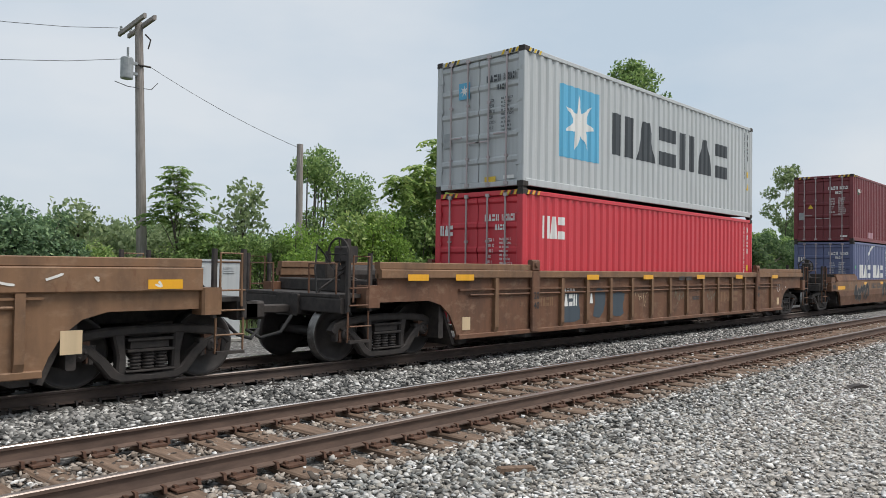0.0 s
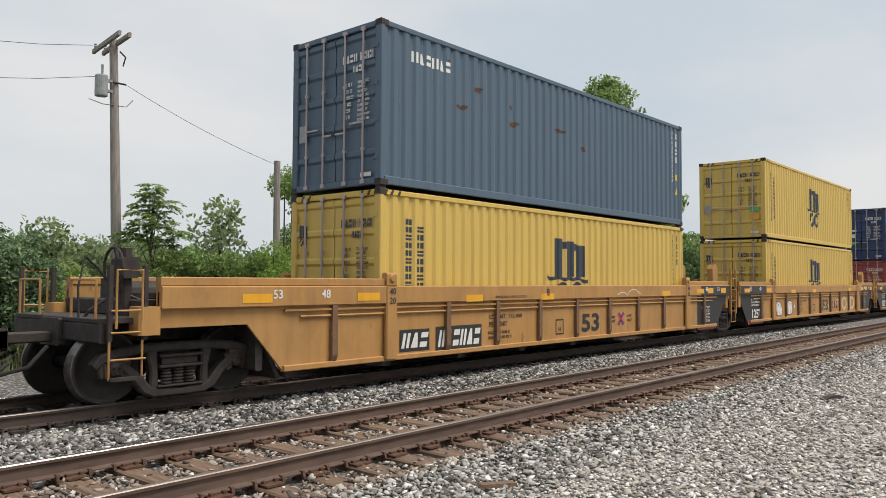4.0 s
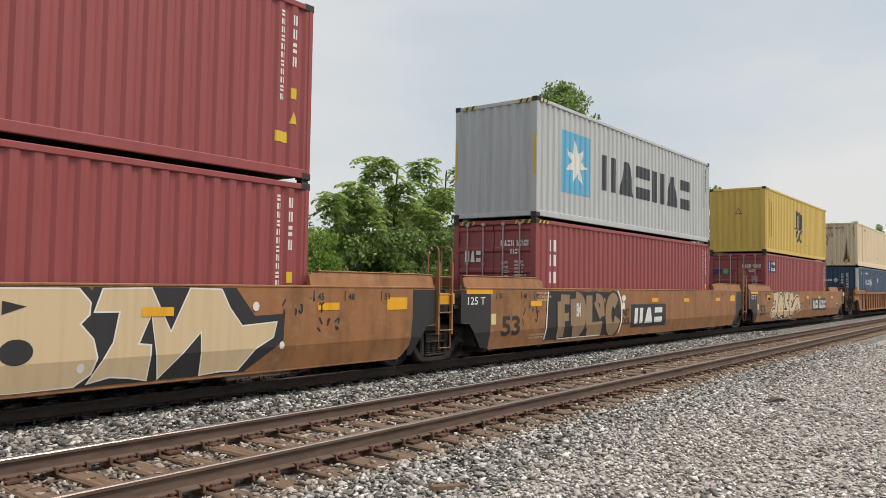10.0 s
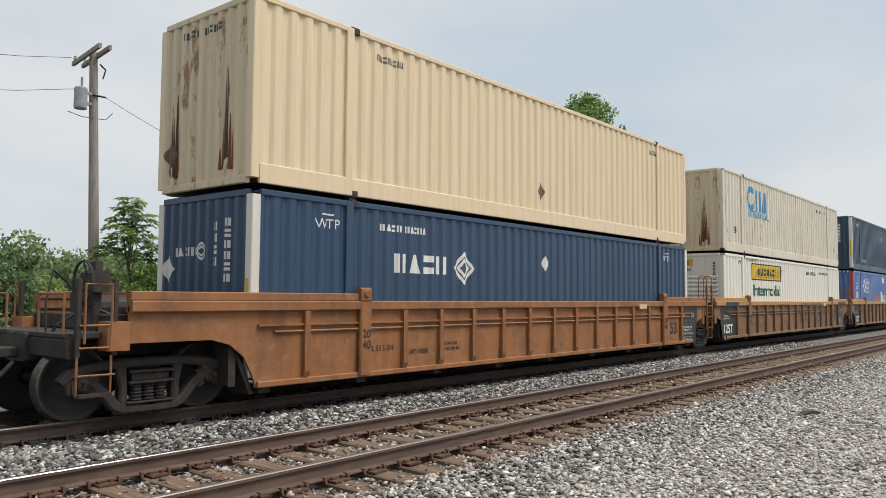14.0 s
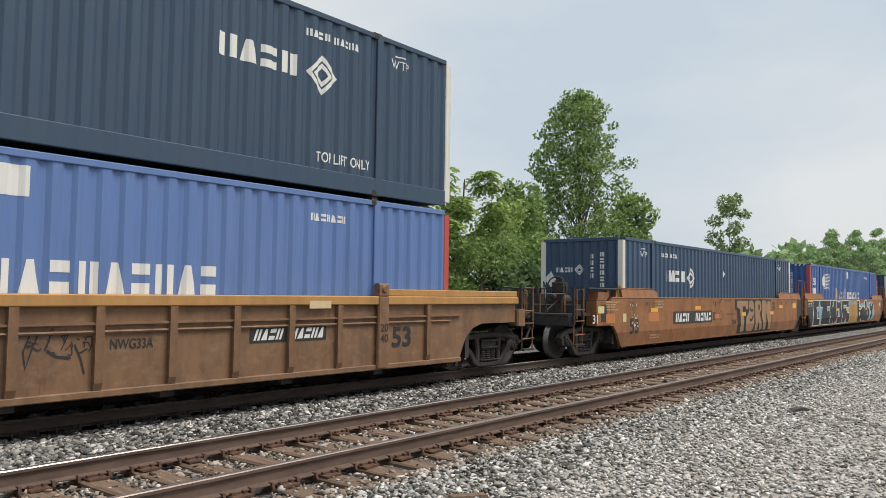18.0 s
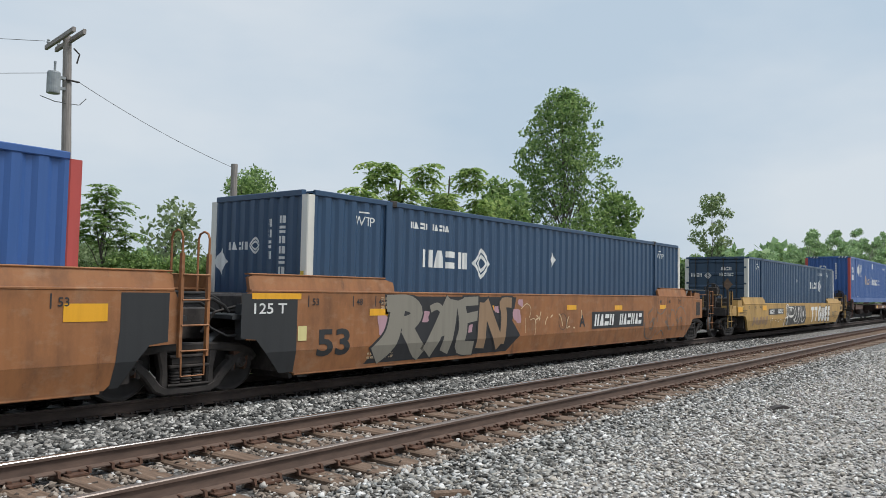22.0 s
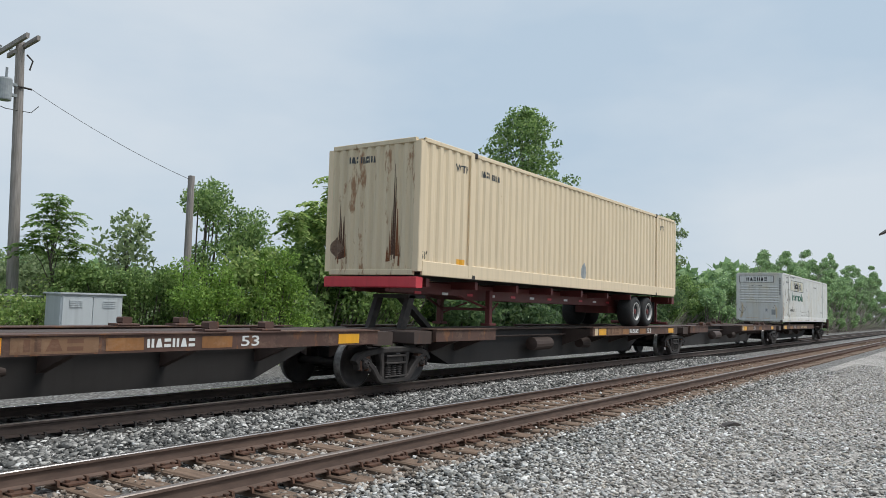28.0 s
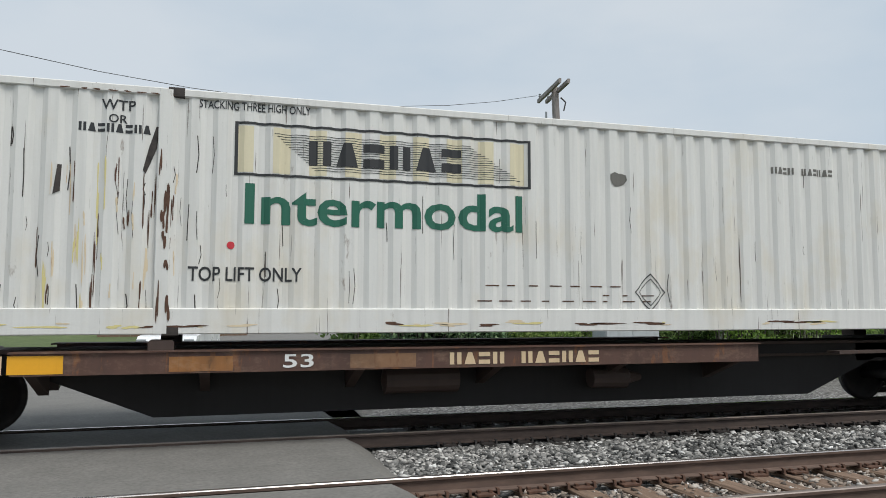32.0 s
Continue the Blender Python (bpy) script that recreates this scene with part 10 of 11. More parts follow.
    # ochre cars
    for car, p, n in ((car_c, pc, 0), (car_d, pd, 1), (car_e, pe, 2)):
        br = Surface("near", -1.48)
        for x in (-5.97, 5.97):
            lettering(car, p.chord, "40", x, 1.43, 0.11, BLACKINK, lift=0.03)
            lettering(car, p.chord, "20", x, 1.27, 0.11, BLACKINK, lift=0.03)
        reflectors(car, p.chord, [(-8.9, 1.28), (-4.0, 1.22), (-1.5 + 0.2 * n, 1.22), (4.3, 1.24), (6.6, 1.28), (-6.75, 1.28)], 0.5, 0.13)
        for x in (-8.3, -7.4, 7.3, 8.2):
            lettering(car, p.chord, "53" if abs(x) > 8 else "48", x, 1.40, 0.13, WHITEINK)
        if n != 0:
            mark("black_end", [[(-9.22, 1.0), (-8.95, 0.95), (-8.38, 0.29), (-6.78, 0.29), (-6.78, 1.21), (-9.22, 1.21)]], BLACKINK, car, p, 0.004, "black painted end panel")
            mark("black_end", [rect(-9.22, -6.78, 1.22, 1.50)], BLACKINK, car, p.chord, 0.004)
            lettering(car, p, "125T", -7.46, 0.55, 0.30, WHITEINK, 0.90, 0.010)
            mark("red_band", [rect(-8.30, -6.78, 0.20, 0.34)], MAROON2, car, p, 0.006)
            small_print(car, p, -8.0, -6.95, 0.80, 1.08, 3, WHITEINK, 5)
        if n != 2:
            mark("black_end", [[(9.12, 1.0), (8.95, 0.95), (8.38, 0.29), (6.9, 0.29), (6.9, 1.21), (9.12, 1.21)]], BLACKINK, car, p, 0.004, "black painted end panel")
            mark("black_end", [rect(6.9, 9.12, 1.22, 1.50)], BLACKINK, car, p.chord, 0.004)
            mark("red_band", [rect(6.9, 8.30, 0.20, 0.34)], MAROON2, car, p, 0.006)
            for k, line in enumerate(("SPRG 7 OC D5", "7 IC D5", "5 IIC D5A", "2 OC 6353", "2 IC 6354")):
                lettering(car, p, line, 7.52 + (0.12 if k else 0.0), 0.86 - 0.10 * k, 0.065, WHITEINK, 0.62 if not k else 0.38, 0.010)
            small_print(car, p, 7.2, 8.0, 0.21, 0.33, 3, GRAF_PINK, 6)
            reflectors(car, p.chord, [(7.4, 1.28), (8.4, 1.28)], 0.4, 0.16)
        for k, (x, y) in enumerate(((9.15, -0.9), (9.2, 0.2), (9.2, 1.0))):
            part("guide_post", Mesh().prism([(x - 0.20, 1.15), (x + 0.20, 1.15), (x + 0.20, 2.05), (x + 0.10, 2.18), (x - 0.10, 2.18), (x - 0.20, 2.05)], y - 0.09, y + 0.09), CAR_OCHRE, car)
    number_plate(car_c, pc, -5.58, -4.82, 0.38, 0.76, [(0.05, 0.95, 3)])
    number_plate(car_c, pc, -4.65, -3.32, 0.34, 0.78, [(0.04, 0.96, 6)])
    lettering(car_c, pc, "53", 0.79, 0.66, 0.42, BLACKINK, 0.80)
    lettering(car_c, pc, "LD. LMT. 115,900", -2.52, 0.90, 0.10, BLACKINK, 1.1)
    lettering(car_c, pc, "PER UNIT", -2.78, 0.76, 0.10, BLACKINK, 0.6)
    small_print(car_c, pc, -3.1, -2.3, 0.45, 0.65, 2, BLACKINK, 3)
    mark("frame_mark", ring(rect(-0.70, -0.38, 0.44, 0.78), rect(-0.67, -0.41, 0.47, 0.75)), BLACKINK, car_c, pc)
    lettering(car_c, pc, "H", -0.54, 0.56, 0.10, BLACKINK)
    for car, p, x, z in ((car_c, pc, 2.26, 0.70), (car_e, pe, -3.72, 0.70)):
        mark("painted_cross", stroke([(x - 0.17, z + 0.13), (x - 0.05, z), (x - 0.17, z - 0.13)], 0.05) + stroke([(x + 0.17, z + 0.13), (x + 0.05, z), (x + 0.17, z - 0.13)], 0.05), RED, car, p, 0.006, "red painted cross arms")
        mark("painted_cross", stroke([(x - 0.12, z + 0.15), (x, z + 0.03), (x + 0.12, z + 0.15)], 0.05) + stroke([(x - 0.12, z - 0.15), (x, z - 0.03), (x + 0.12, z - 0.15)], 0.05), SIGNBLUE, car, p, 0.008, "blue painted cross arms")
        for dx, up_, low_ in ((-0.42, "next", "load"), (0.44, "any", "road")):
            mark("lettering", words(up_, x + dx, z + 0.05, 0.075, 0.24, 0.012, 0.25) + words(low_, x + dx, z - 0.04, 0.085, 0.24, 0.012, 0.25), BLACKINK, car, p, 0.006)
    mark("chalk_line", stroke([(1.81, 1.29), (2.0, 1.345), (2.18, 1.35), (2.33, 1.27), (2.42, 1.36), (2.6, 1.42), (2.78, 1.41), (2.95, 1.33), (3.06, 1.31)], 0.018), GRAF_WHITE, car_c, pc.chord, 0.006, "thin white chalk line")
    lettering(car_c, pc.chord, "B", -1.22, 1.38, 0.15, BLACKINK)
    small_print(car_c, pc.chord, -3.1, -1.9, 1.26, 1.34, 1, BLACKINK, 8)
    for cx, cz, rough in ((-5.12, 0.65, 0.10), (-3.89, 0.67, 0.03)):
        cloud = blob(cx, cz, 0.74, 0.62, random.Random(9), 22, rough)
        mark("cloud", [cloud], GRAF_WHITE, car_d, pd, 0.006, "white sprayed cloud")
        mark("cloud_rim", stroke(cloud + cloud[:1], 0.026), GRAF_BLACK, car_d, pd, 0.010, "thin sprayed outline")
        for k in range(4):
            u = 0.5 + k * 1.57
            ox, oz = cx + 0.34 * math.cos(u), cz + 0.28 * math.sin(u)
            curve = [(ox + (cx - ox) * q * 0.62 + 0.07 * math.sin(3.14 * q) * math.sin(u), oz + (cz - oz) * q * 0.62 + 0.07 * math.sin(3.14 * q) * math.cos(u)) for q in (0, 0.25, 0.5, 0.75, 1.0)]
            mark("cloud_fold", stroke(curve, 0.022), GRAF_BLACK, car_d, pd, 0.010)
    for cx, cz in ((-3.34, 0.71), (-5.7, 0.67)):
        mark("sparkle", star(cx, cz, 0.19, 4, 0.30), GRAF_BLACK, car_d, pd, 0.005)
        mark("sparkle", star(cx, cz, 0.15, 4, 0.28), GRAF_WHITE, car_d, pd, 0.009)
    lettering(car_d, pd, "LD. LMT. 115,900", -2.42, 0.90, 0.10, BLACKINK, 1.1)
    lettering(car_d, pd, "PER UNIT", -2.66, 0.76, 0.10, BLACKINK, 0.6)
    small_print(car_d, pd, -2.95, -2.1, 0.45, 0.65, 2, BLACKINK, 3)
    mark("frame_mark", ring(rect(-0.90, -0.62, 0.46, 0.74), rect(-0.87, -0.65, 0.49, 0.71)), BLACKINK, car_d, pd)
    lettering(car_d, pd, "H", -0.76, 0.56, 0.10, BLACKINK)
    lettering(car_d, pd, "53", 0.86, 0.68, 0.46, BLACKINK, 0.84)
    mark("old_mark", bars(1.85, 2.85, 0.50, 0.84, 3), GRAF_MAROON, car_d, pd)
    lettering(car_d, pd, "OLD", 4.6, 0.70, 0.62, GRAF_CREAM, 2.2)
    scrawl(car_d, pd, 0.5, 3.0, 0.68, 0.5, GRAF_WHITE, 12, 0.03, 4)
    lettering(car_d, pd.chord, "C", 1.4, 1.36, 0.16, BLACKINK)
    for k in range(7):
        x = -6.2 + k * 1.79
        loops = []
        for i in range(61):
            q = i / 12
            rise = (0.20, 0.15, 0.20, 0.20, 0.15, 0.08)[int(q)]
            loops.append((x + 0.26 * q - 0.075 * math.sin(2 * math.pi * q), 1.27 + rise * (1 - math.cos(2 * math.pi * q)) / 2))
        loops.append((x + 1.44, 1.33))
        mark("script_word", stroke(loops, 0.028), GRAF_WHITE, car_e, pe.chord, 0.008, "white sprayed script word")
        mark("sparkle", star(x + 1.56, 1.35, 0.09, 4, 0.35), GRAF_WHITE, car_e, pe.chord, 0.008)
    lettering(car_e, pe.chord, "A", 0.92, 1.35, 0.16, BLACKINK, lift=0.010)
    lettering(car_e, pe, "53", 1.01, 0.62, 0.46, BLACKINK, 0.84)
    number_plate(car_e, pe, 2.06, 3.11, 0.38, 0.75, [(0.04, 0.96, 4)])
    number_plate(car_e, pe, 3.29, 4.61, 0.36, 0.77, [(0.04, 0.96, 6)])
    mark("chalk_arc", crescent(5.2, 0.58, 0.34, -90, 100, 0.03) + stroke([(4.95, 0.9), (4.95, 0.3)], 0.03), GRAF_CREAM, car_e, pe)
    mark("frame_mark", ring(rect(7.33, 7.93, 0.48, 0.88), rect(7.36, 7.90, 0.51, 0.85)), WHITEINK, car_e, pe)
    small_print(car_e, pe, -2.9, -1.9, 0.55, 0.9, 3, BLACKINK, 9)
    # brown smooth cars
    for car, p in ((car_g, pg), (car_h, ph), (car_n, pn)):
        reflectors(car, p, [(-6.59, 1.12), (-3.25, 1.16), (0.4, 1.16), (3.06, 1.14), (6.2, 1.14)], 0.48, 0.12)
    reflectors(car_f, pf, [(-6.59, 1.12), (-3.25, 1.16), (-0.14, 1.09), (6.2, 1.14)], 0.48, 0.12)
    reflectors(car_l, pl, [(-6.59, 1.12), (-3.25, 1.16), (5.9, 1.14)], 0.48, 0.12)
    for car, p in ((car_f, pf), (car_g, pg), (car_h, ph), (car_l, pl), (car_m, pm), (car_n, pn)):
        for x in (-7.9, -6.9, -6.35, 6.2, 6.9, 7.8):
            mark("hash", [rect(x - 0.10, x - 0.08, 1.28, 1.46)], BLACKINK, car, p)
            lettering(car, p, "53" if abs(x) > 7.5 else ("48" if abs(x) > 6.6 else "45"), x + 0.06, 1.36, 0.11, BLACKINK, lift=0.006)
        small_print(car, p, -6.3, -5.6, 1.22, 1.46, 3, GRAF_CREAM, 30)
        small_print(car, p, -6.6, -5.9, 0.36, 0.50, 2, GRAF_CREAM, 31)
    for car, p in ((car_g, pg), (car_h, ph), (car_m, pm), (car_n, pn)):
        mark("black_end", [[(-9.28, 0.83), (-9.0, 0.80), (-8.85, 0.63), (-8.50, 0.27), (-8.22, 0.27), (-8.22, 1.48), (-9.28, 1.48)]], BLACKINK, car, p, 0.004, "black painted end panel")
        lettering(car, p, "125 T", -8.75, 1.26, 0.16, WHITEINK, 0.62, 0.012)
        mark("label", [rect(-8.2, -8.02, 0.75, 0.98)], PALEYEL, car, p, 0.008, "pale yellow label")
        lettering(car, p, "53", -7.42, 0.70, 0.44, BLACKINK, 0.74)
        reflectors(car, p, [(-9.1, 1.40)], 0.95, 0.09)
    for car, p in ((car_f, pf), (car_g, pg), (car_l, pl), (car_m, pm)):
        mark("black_end", [[(9.26, 0.83), (9.0, 0.80), (8.85, 0.63), (8.62, 0.27), (8.50, 0.27), (8.58, 1.0), (8.58, 1.48), (9.26, 1.48)]], BLACKINK, car, p, 0.004, "black painted end panel")
        reflectors(car, p, [(7.86, 1.12)], 0.55, 0.22)
    reflectors(car_f, pf, [(-9.82, 1.27), (9.3, 1.2)], 0.55, 0.22)
    reflectors(car_h, ph, [(9.53, 1.25), (-6.75, 1.1)], 0.52, 0.24)
    mark("label", [rect(-8.28, -8.09, 0.86, 1.07)], PALEYEL, car_f, pf, 0.016, "pale yellow label")
    mark("amber_panel", [rect(-9.78, -9.34, 1.16, 1.38)], REFLECT, car_f, pf, 0.008, "amber reflector panel")
    mark("label", [rect(-9.75, -9.42, 1.12, 1.30)], PALEYEL, car_l, pl, 0.008, "pale worn label")
    mark("pink_haze", [blob(-8.0, 1.02, 2.6, 0.9, rnd, 20, 0.1), blob(-5.6, 1.0, 2.5, 0.85, rnd, 20, 0.1)], GRAF_PINK, car_f, pf, 0.003, "pink sprayed haze")
    outlined(car_f, pf, "NEEDS", -8.0, 1.02, 2.3, 0.78, GRAF_SEA, GRAF_PINK)
    outlined(car_f, pf, "2QUIT", -5.62, 1.0, 2.3, 0.74, GRAF_SEA, GRAF_PINK)
    lettering(car_f, pf, "53", -7.41, 0.68, 0.46, BLACKINK, 0.76, 0.018)
    number_plate(car_f, pf, -4.74, -1.6, 0.68, 1.12, [(0.03, 0.38, 4), (0.45, 0.97, 6)])
    block_piece(car_f, pf)
    reflectors(car_f, pf, [(3.13, 1.11)], 0.46, 0.12, lift=0.014)
    scrawl(car_f, pf, -1.95, -0.2, 1.30, 0.30, GRAF_BLACK, 41, 0.022, 7)
    lettering(car_f, pf, "B", -1.17, 0.90, 0.24, BLACKINK)
    mark("circle_mark", ring(disc(-0.47, 0.89, 0.15), disc(-0.47, 0.89, 0.135)), BLACKINK, car_f, pf)
    small_print(car_f, pf, -0.15, 0.62, 1.36, 1.43, 1, BLACKINK, 43)
    small_print(car_f, pf, -0.08, 1.1, 0.87, 0.95, 1, BLACKINK, 44)
    scrawl(car_f, pf, 5.45, 6.35, 1.22, 0.34, GRAF_BLACK, 42, 0.03, 4)
    scrawl(car_f, pf, 6.2, 6.7, 0.92, 0.26, GRAF_BLACK, 45, 0.03, 3)
    tan_piece(car_g, pg)
    number_plate(car_g, pg, -1.11, 1.49, 0.44, 1.10, [(0.08, 0.92, 3)])
    scrawl(car_g, pg, -7.0, -6.2, 0.9, 0.6, GRAF_BLACK, 50, 0.03, 3)
    cream_piece(car_h, ph)
    ph.shift = -0.17
    number_plate(car_h, ph, 1.80, 5.06, 0.54, 1.16, [(0.06, 0.40, 4), (0.50, 0.96, 6)])
    lettering(car_h, ph, "A", 1.24, 0.92, 0.26, BLACKINK)
    mark("circle_mark", ring(disc(0.55, 0.93, 0.20), disc(0.55, 0.93, 0.185)), BLACKINK, car_h, ph)
    small_print(car_h, ph, -0.9, 0.2, 0.85, 1.0, 1, BLACKINK, 33)
    mark("frame_mark", [rect(7.82, 8.3, 0.58, 0.84)], BLACKINK, car_h, ph)
    mark("frame_mark", ring(rect(7.82, 8.3, 0.58, 0.84), rect(7.84, 8.28, 0.60, 0.82)), WHITEINK, car_h, ph, 0.008)
    # ribbed brown cars
    for car, p, n in ((car_i, pi_, 0), (car_j, pj, 1), (car_k, pk, 2)):
        br = Surface("near", -1.48)
        for x in (-5.97, 5.97):
            lettering(car, br, "20", x, 0.98, 0.14, BLACKINK)
            lettering(car, br, "40", x, 0.80, 0.14, BLACKINK)
        small_print(car, p.chord, -2.6, -1.0, 1.36, 1.42, 1, BLACKINK, 3)
        mark("chord_label", [rect(4.3, 4.75, 1.32, 1.44)], GRAF_CREAM, car, p.chord, 0.005)
        lettering(car, p, "LD LMT 118500", -4.64, 0.62, 0.09, BLACKINK, 0.66)
        lettering(car, p, "IL 53 1-3/4", -5.5, 0.72, 0.10, BLACKINK, 0.55)
        small_print(car, p, -3.95, -3.35, 0.58, 0.78, 2, BLACKINK, 4)
        if n:
            mark("black_end", [[(-8.5, 0.95), (-8.33, 0.29), (-7.11, 0.29), (-7.11, 1.36), (-8.5, 1.36)]], BLACKINK, car, p, 0.004, "black painted end panel")
            lettering(car, p, "125T", -7.78, 0.60, 0.30, WHITEINK, 0.80, 0.010)
            small_print(car, p, -8.2, -7.3, 0.22, 0.36, 2, WHITEINK, 5)
            small_print(car, p, -8.2, -7.3, 0.9, 1.08, 2, WHITEINK, 6)
        if n < 2:
            mark("black_end", [[(8.5, 0.95), (8.33, 0.29), (7.13, 0.29), (7.13, 1.36), (8.5, 1.36)]], BLACKINK, car, p, 0.004, "black painted end panel")
            lettering(car, p, "SPECIAL BRAKE BEAM", 7.72, 0.74, 0.055, WHITEINK, 0.74, 0.010)
            lettering(car, p, "TSI BADGE PLATE", 7.72, 0.66, 0.055, WHITEINK, 0.58, 0.010)
            lettering(car, p, "2 INCH TREAD CONG. SHOES", 7.72, 0.55, 0.055, WHITEINK, 0.86, 0.010)
            small_print(car, p, 7.35, 8.15, 0.34, 0.46, 3, WHITEINK, 7)
            lettering(car, p, "48", 7.45, 1.10, 0.12, WHITEINK, 0.18, 0.010)
            lettering(car, p, "53", 8.12, 1.10, 0.12, WHITEINK, 0.18, 0.010)
            mark("round_mark", ring(disc(7.62, 0.88, 0.075), disc(7.62, 0.88, 0.055)) + ring(disc(8.0, 0.88, 0.075), disc(8.0, 0.88, 0.055)), GRAF_GREY, car, p, 0.008)
            lettering(car, p, "53", 6.7, 0.74, 0.34, BLACKINK, 0.48)
    mark("black_end", [rect(-8.4, -7.11, 1.375, 1.50)], BLACKINK, car_j, pj.chord, 0.004)
    mark("black_end", [rect(7.1, 8.6, 1.375, 1.50)], BLACKINK, car_j, pj.chord, 0.004)
    mark("road_mark", bars(0.88, 1.98, 0.66, 1.02, 3, 0.03), MAROON_WORN, car_j, pj)
    mark("frame_mark", ring(rect(2.46, 2.78, 0.76, 1.04), rect(2.475, 2.765, 0.775, 1.025)) + bars(2.53, 2.71, 0.82, 0.96, 3), GRAF_GREY, car_j, pj)
    mark("dark_figures", bars(0.75, 1.72, 1.34, 1.44, 12), BLACKINK, car_j, pj.chord)
    lettering(car_j, pj.chord, "HEX: HEXEN", 3.0, 1.38, 0.17, GRAF_GREY, 1.85)
    scrawl(car_j, pj, -4.0, -3.33, 0.98, 0.4, GRAF_WHITE, 60, 0.03, 3)
    tag_mass(car_j, pj, 3.22, 4.0, 0.40, 1.18, 2, [GRAF_GREY], GRAF_BLACK, 61, 0.03)
    for k, (xa, xb) in enumerate(((4.35, 4.95), (4.40, 4.95), (5.25, 5.95), (5.30, 5.95))):
        scrawl(car_j, pj, xa, xb, 0.92 - 0.2 * (k % 2), 0.40, GRAF_GREY, 262 + k, 0.016, 4, 0.005 + 0.001 * k)
    tag_mass(car_j, pj, -2.0, -0.4, 0.45, 1.1, 3, [CAR_RUST], CAR_TAN, 63, 0.03)
    for k in range(3):
        scrawl(car_k, pk, 0.16, 0.92, 0.99 - 0.05 * k, 0.30, GRAF_BLACK, 164 + k, 0.014, 4, 0.005 + 0.001 * k)
    mark("scrawl", stroke([(0.22, 1.08), (0.14, 0.86), (0.17, 0.66), (0.24, 0.9), (0.30, 1.06)], 0.02) + stroke([(0.72, 0.92), (0.80, 0.74), (0.85, 0.56)], 0.022) + stroke([(0.76, 0.80), (0.88, 0.86)], 0.02) + stroke([(0.40, 0.86), (0.52, 0.78), (0.68, 0.76)], 0.03), GRAF_BLACK, car_k, pk, 0.006, "sprayed scrawl")
    pk.shift = -0.08
    lettering(car_k, pk, "NWG33A", 1.53, 0.90, 0.13, BLACKINK, 0.58)
    number_plate(car_k, pk, 3.33, 4.81, 0.82, 1.06, [(0.04, 0.40, 4), (0.5, 0.96, 5)])
    lettering(car_k, pk, "53", 6.6, 0.80, 0.36, BLACKINK, 0.5)
    # rust brown smooth cars
    number_plate(car_l, pl, -5.01, -1.76, 0.74, 1.12, [(0.05, 0.38, 4), (0.54, 0.96, 6)])
    fern_piece(car_l, pl)
    reflectors(car_l, pl, [(1.19, 0.90), (4.61, 0.90)], 0.46, 0.12, lift=0.016)
    mark("orange_patch", [rect(-1.48, -1.01, 0.86, 1.0)], ORANGE, car_l, pl, 0.003, "orange repaint patch")
    mark("circle_mark", ring(disc(-0.92, 0.95, 0.16), disc(-0.92, 0.95, 0.145)), BLACKINK, car_l, pl)
    small_print(car_l, pl, -0.48, 0.25, 1.41, 1.49, 1, BLACKINK, 75)
    small_print(car_l, pl, -0.42, 0.62, 0.93, 1.02, 1, BLACKINK, 76)
    lettering(car_l, pl, "2014", 0.38, 0.70, 0.16, GRAF_BLACK, 0.42)
    mark("weld_patch", ring(rect(5.24, 5.78, 0.30, 0.44), rect(5.26, 5.76, 0.32, 0.42)), CAR_DARK, car_l, pl)
    lettering(car_l, pl, "53", -7.67, 0.76, 0.42, BLACKINK, 0.56)
    scrawl(car_l, pl, -8.0, -7.5, 1.36, 0.20, GRAF_WHITE, 70, 0.022, 3)
    scrawl(car_l, pl, -7.9, -7.4, 1.05, 0.20, GRAF_WHITE, 71, 0.022, 3)
    scrawl(car_l, pl, -7.85, -7.4, 0.80, 0.20, GRAF_WHITE, 72, 0.03, 3)
    for xa, xb in ((-6.75, -6.03), (-9.31, -8.8)):
        mark("orange_patch", [rect(xa, xb, 0.86, 1.11)], ORANGE, car_l, pl, 0.003, "orange repaint patch")
    mark("label", [rect(-8.35, -8.16, 0.88, 1.10)], PALEYEL, car_l, pl, 0.008, "pale yellow label")
    small_print(car_l, pl, -9.3, -8.5, 1.18, 1.44, 4, GRAF_CREAM, 72)
    scrawl(car_l, pl, -1.71, -0.78, 1.36, 0.32, GRAF_BLACK, 73, 0.035, 5)
    lettering(car_l, pl, "E", -1.58, 0.93, 0.26, BLACKINK)
    lettering(car_l, pl, "STOP", 5.12, 1.34, 0.14, GRAF_BLACK, 0.40)
    lettering(car_l, pl, "LINE", 5.18, 1.17, 0.14, GRAF_BLACK, 0.36)
    lettering(car_l, pl, "31", -9.9, 0.98, 0.22, GRAF_WHITE, 0.26)
    # the fully painted car
    mark("blue_ground", [rect(-8.2, 0.35, 0.18, 1.47)], GRAF_BLUE, car_m, pm, 0.003, "pale blue sprayed ground")
    dark_piece(car_m, pm)
    mark("tan_ground", [rect(-0.62, 1.55, 0.18, 1.46)], CAR_YELLOW, car_m, pm, 0.013, "tan panel")
    mark("road_mark", bars(-0.3, 1.2, 0.62, 1.12, 3, 0.03), ORANGE, car_m, pm, 0.017, "faded orange blocks")
    mark("bubble_pattern", [disc(rnd.uniform(-0.6, 1.5), rnd.choice((0.25, 0.35, 1.35, 1.25)) + rnd.uniform(-0.06, 0.06), rnd.uniform(0.05, 0.13), 14) for _ in range(16)], GRAF_BLUE, car_m, pm, 0.018, "pale blue bubbles")
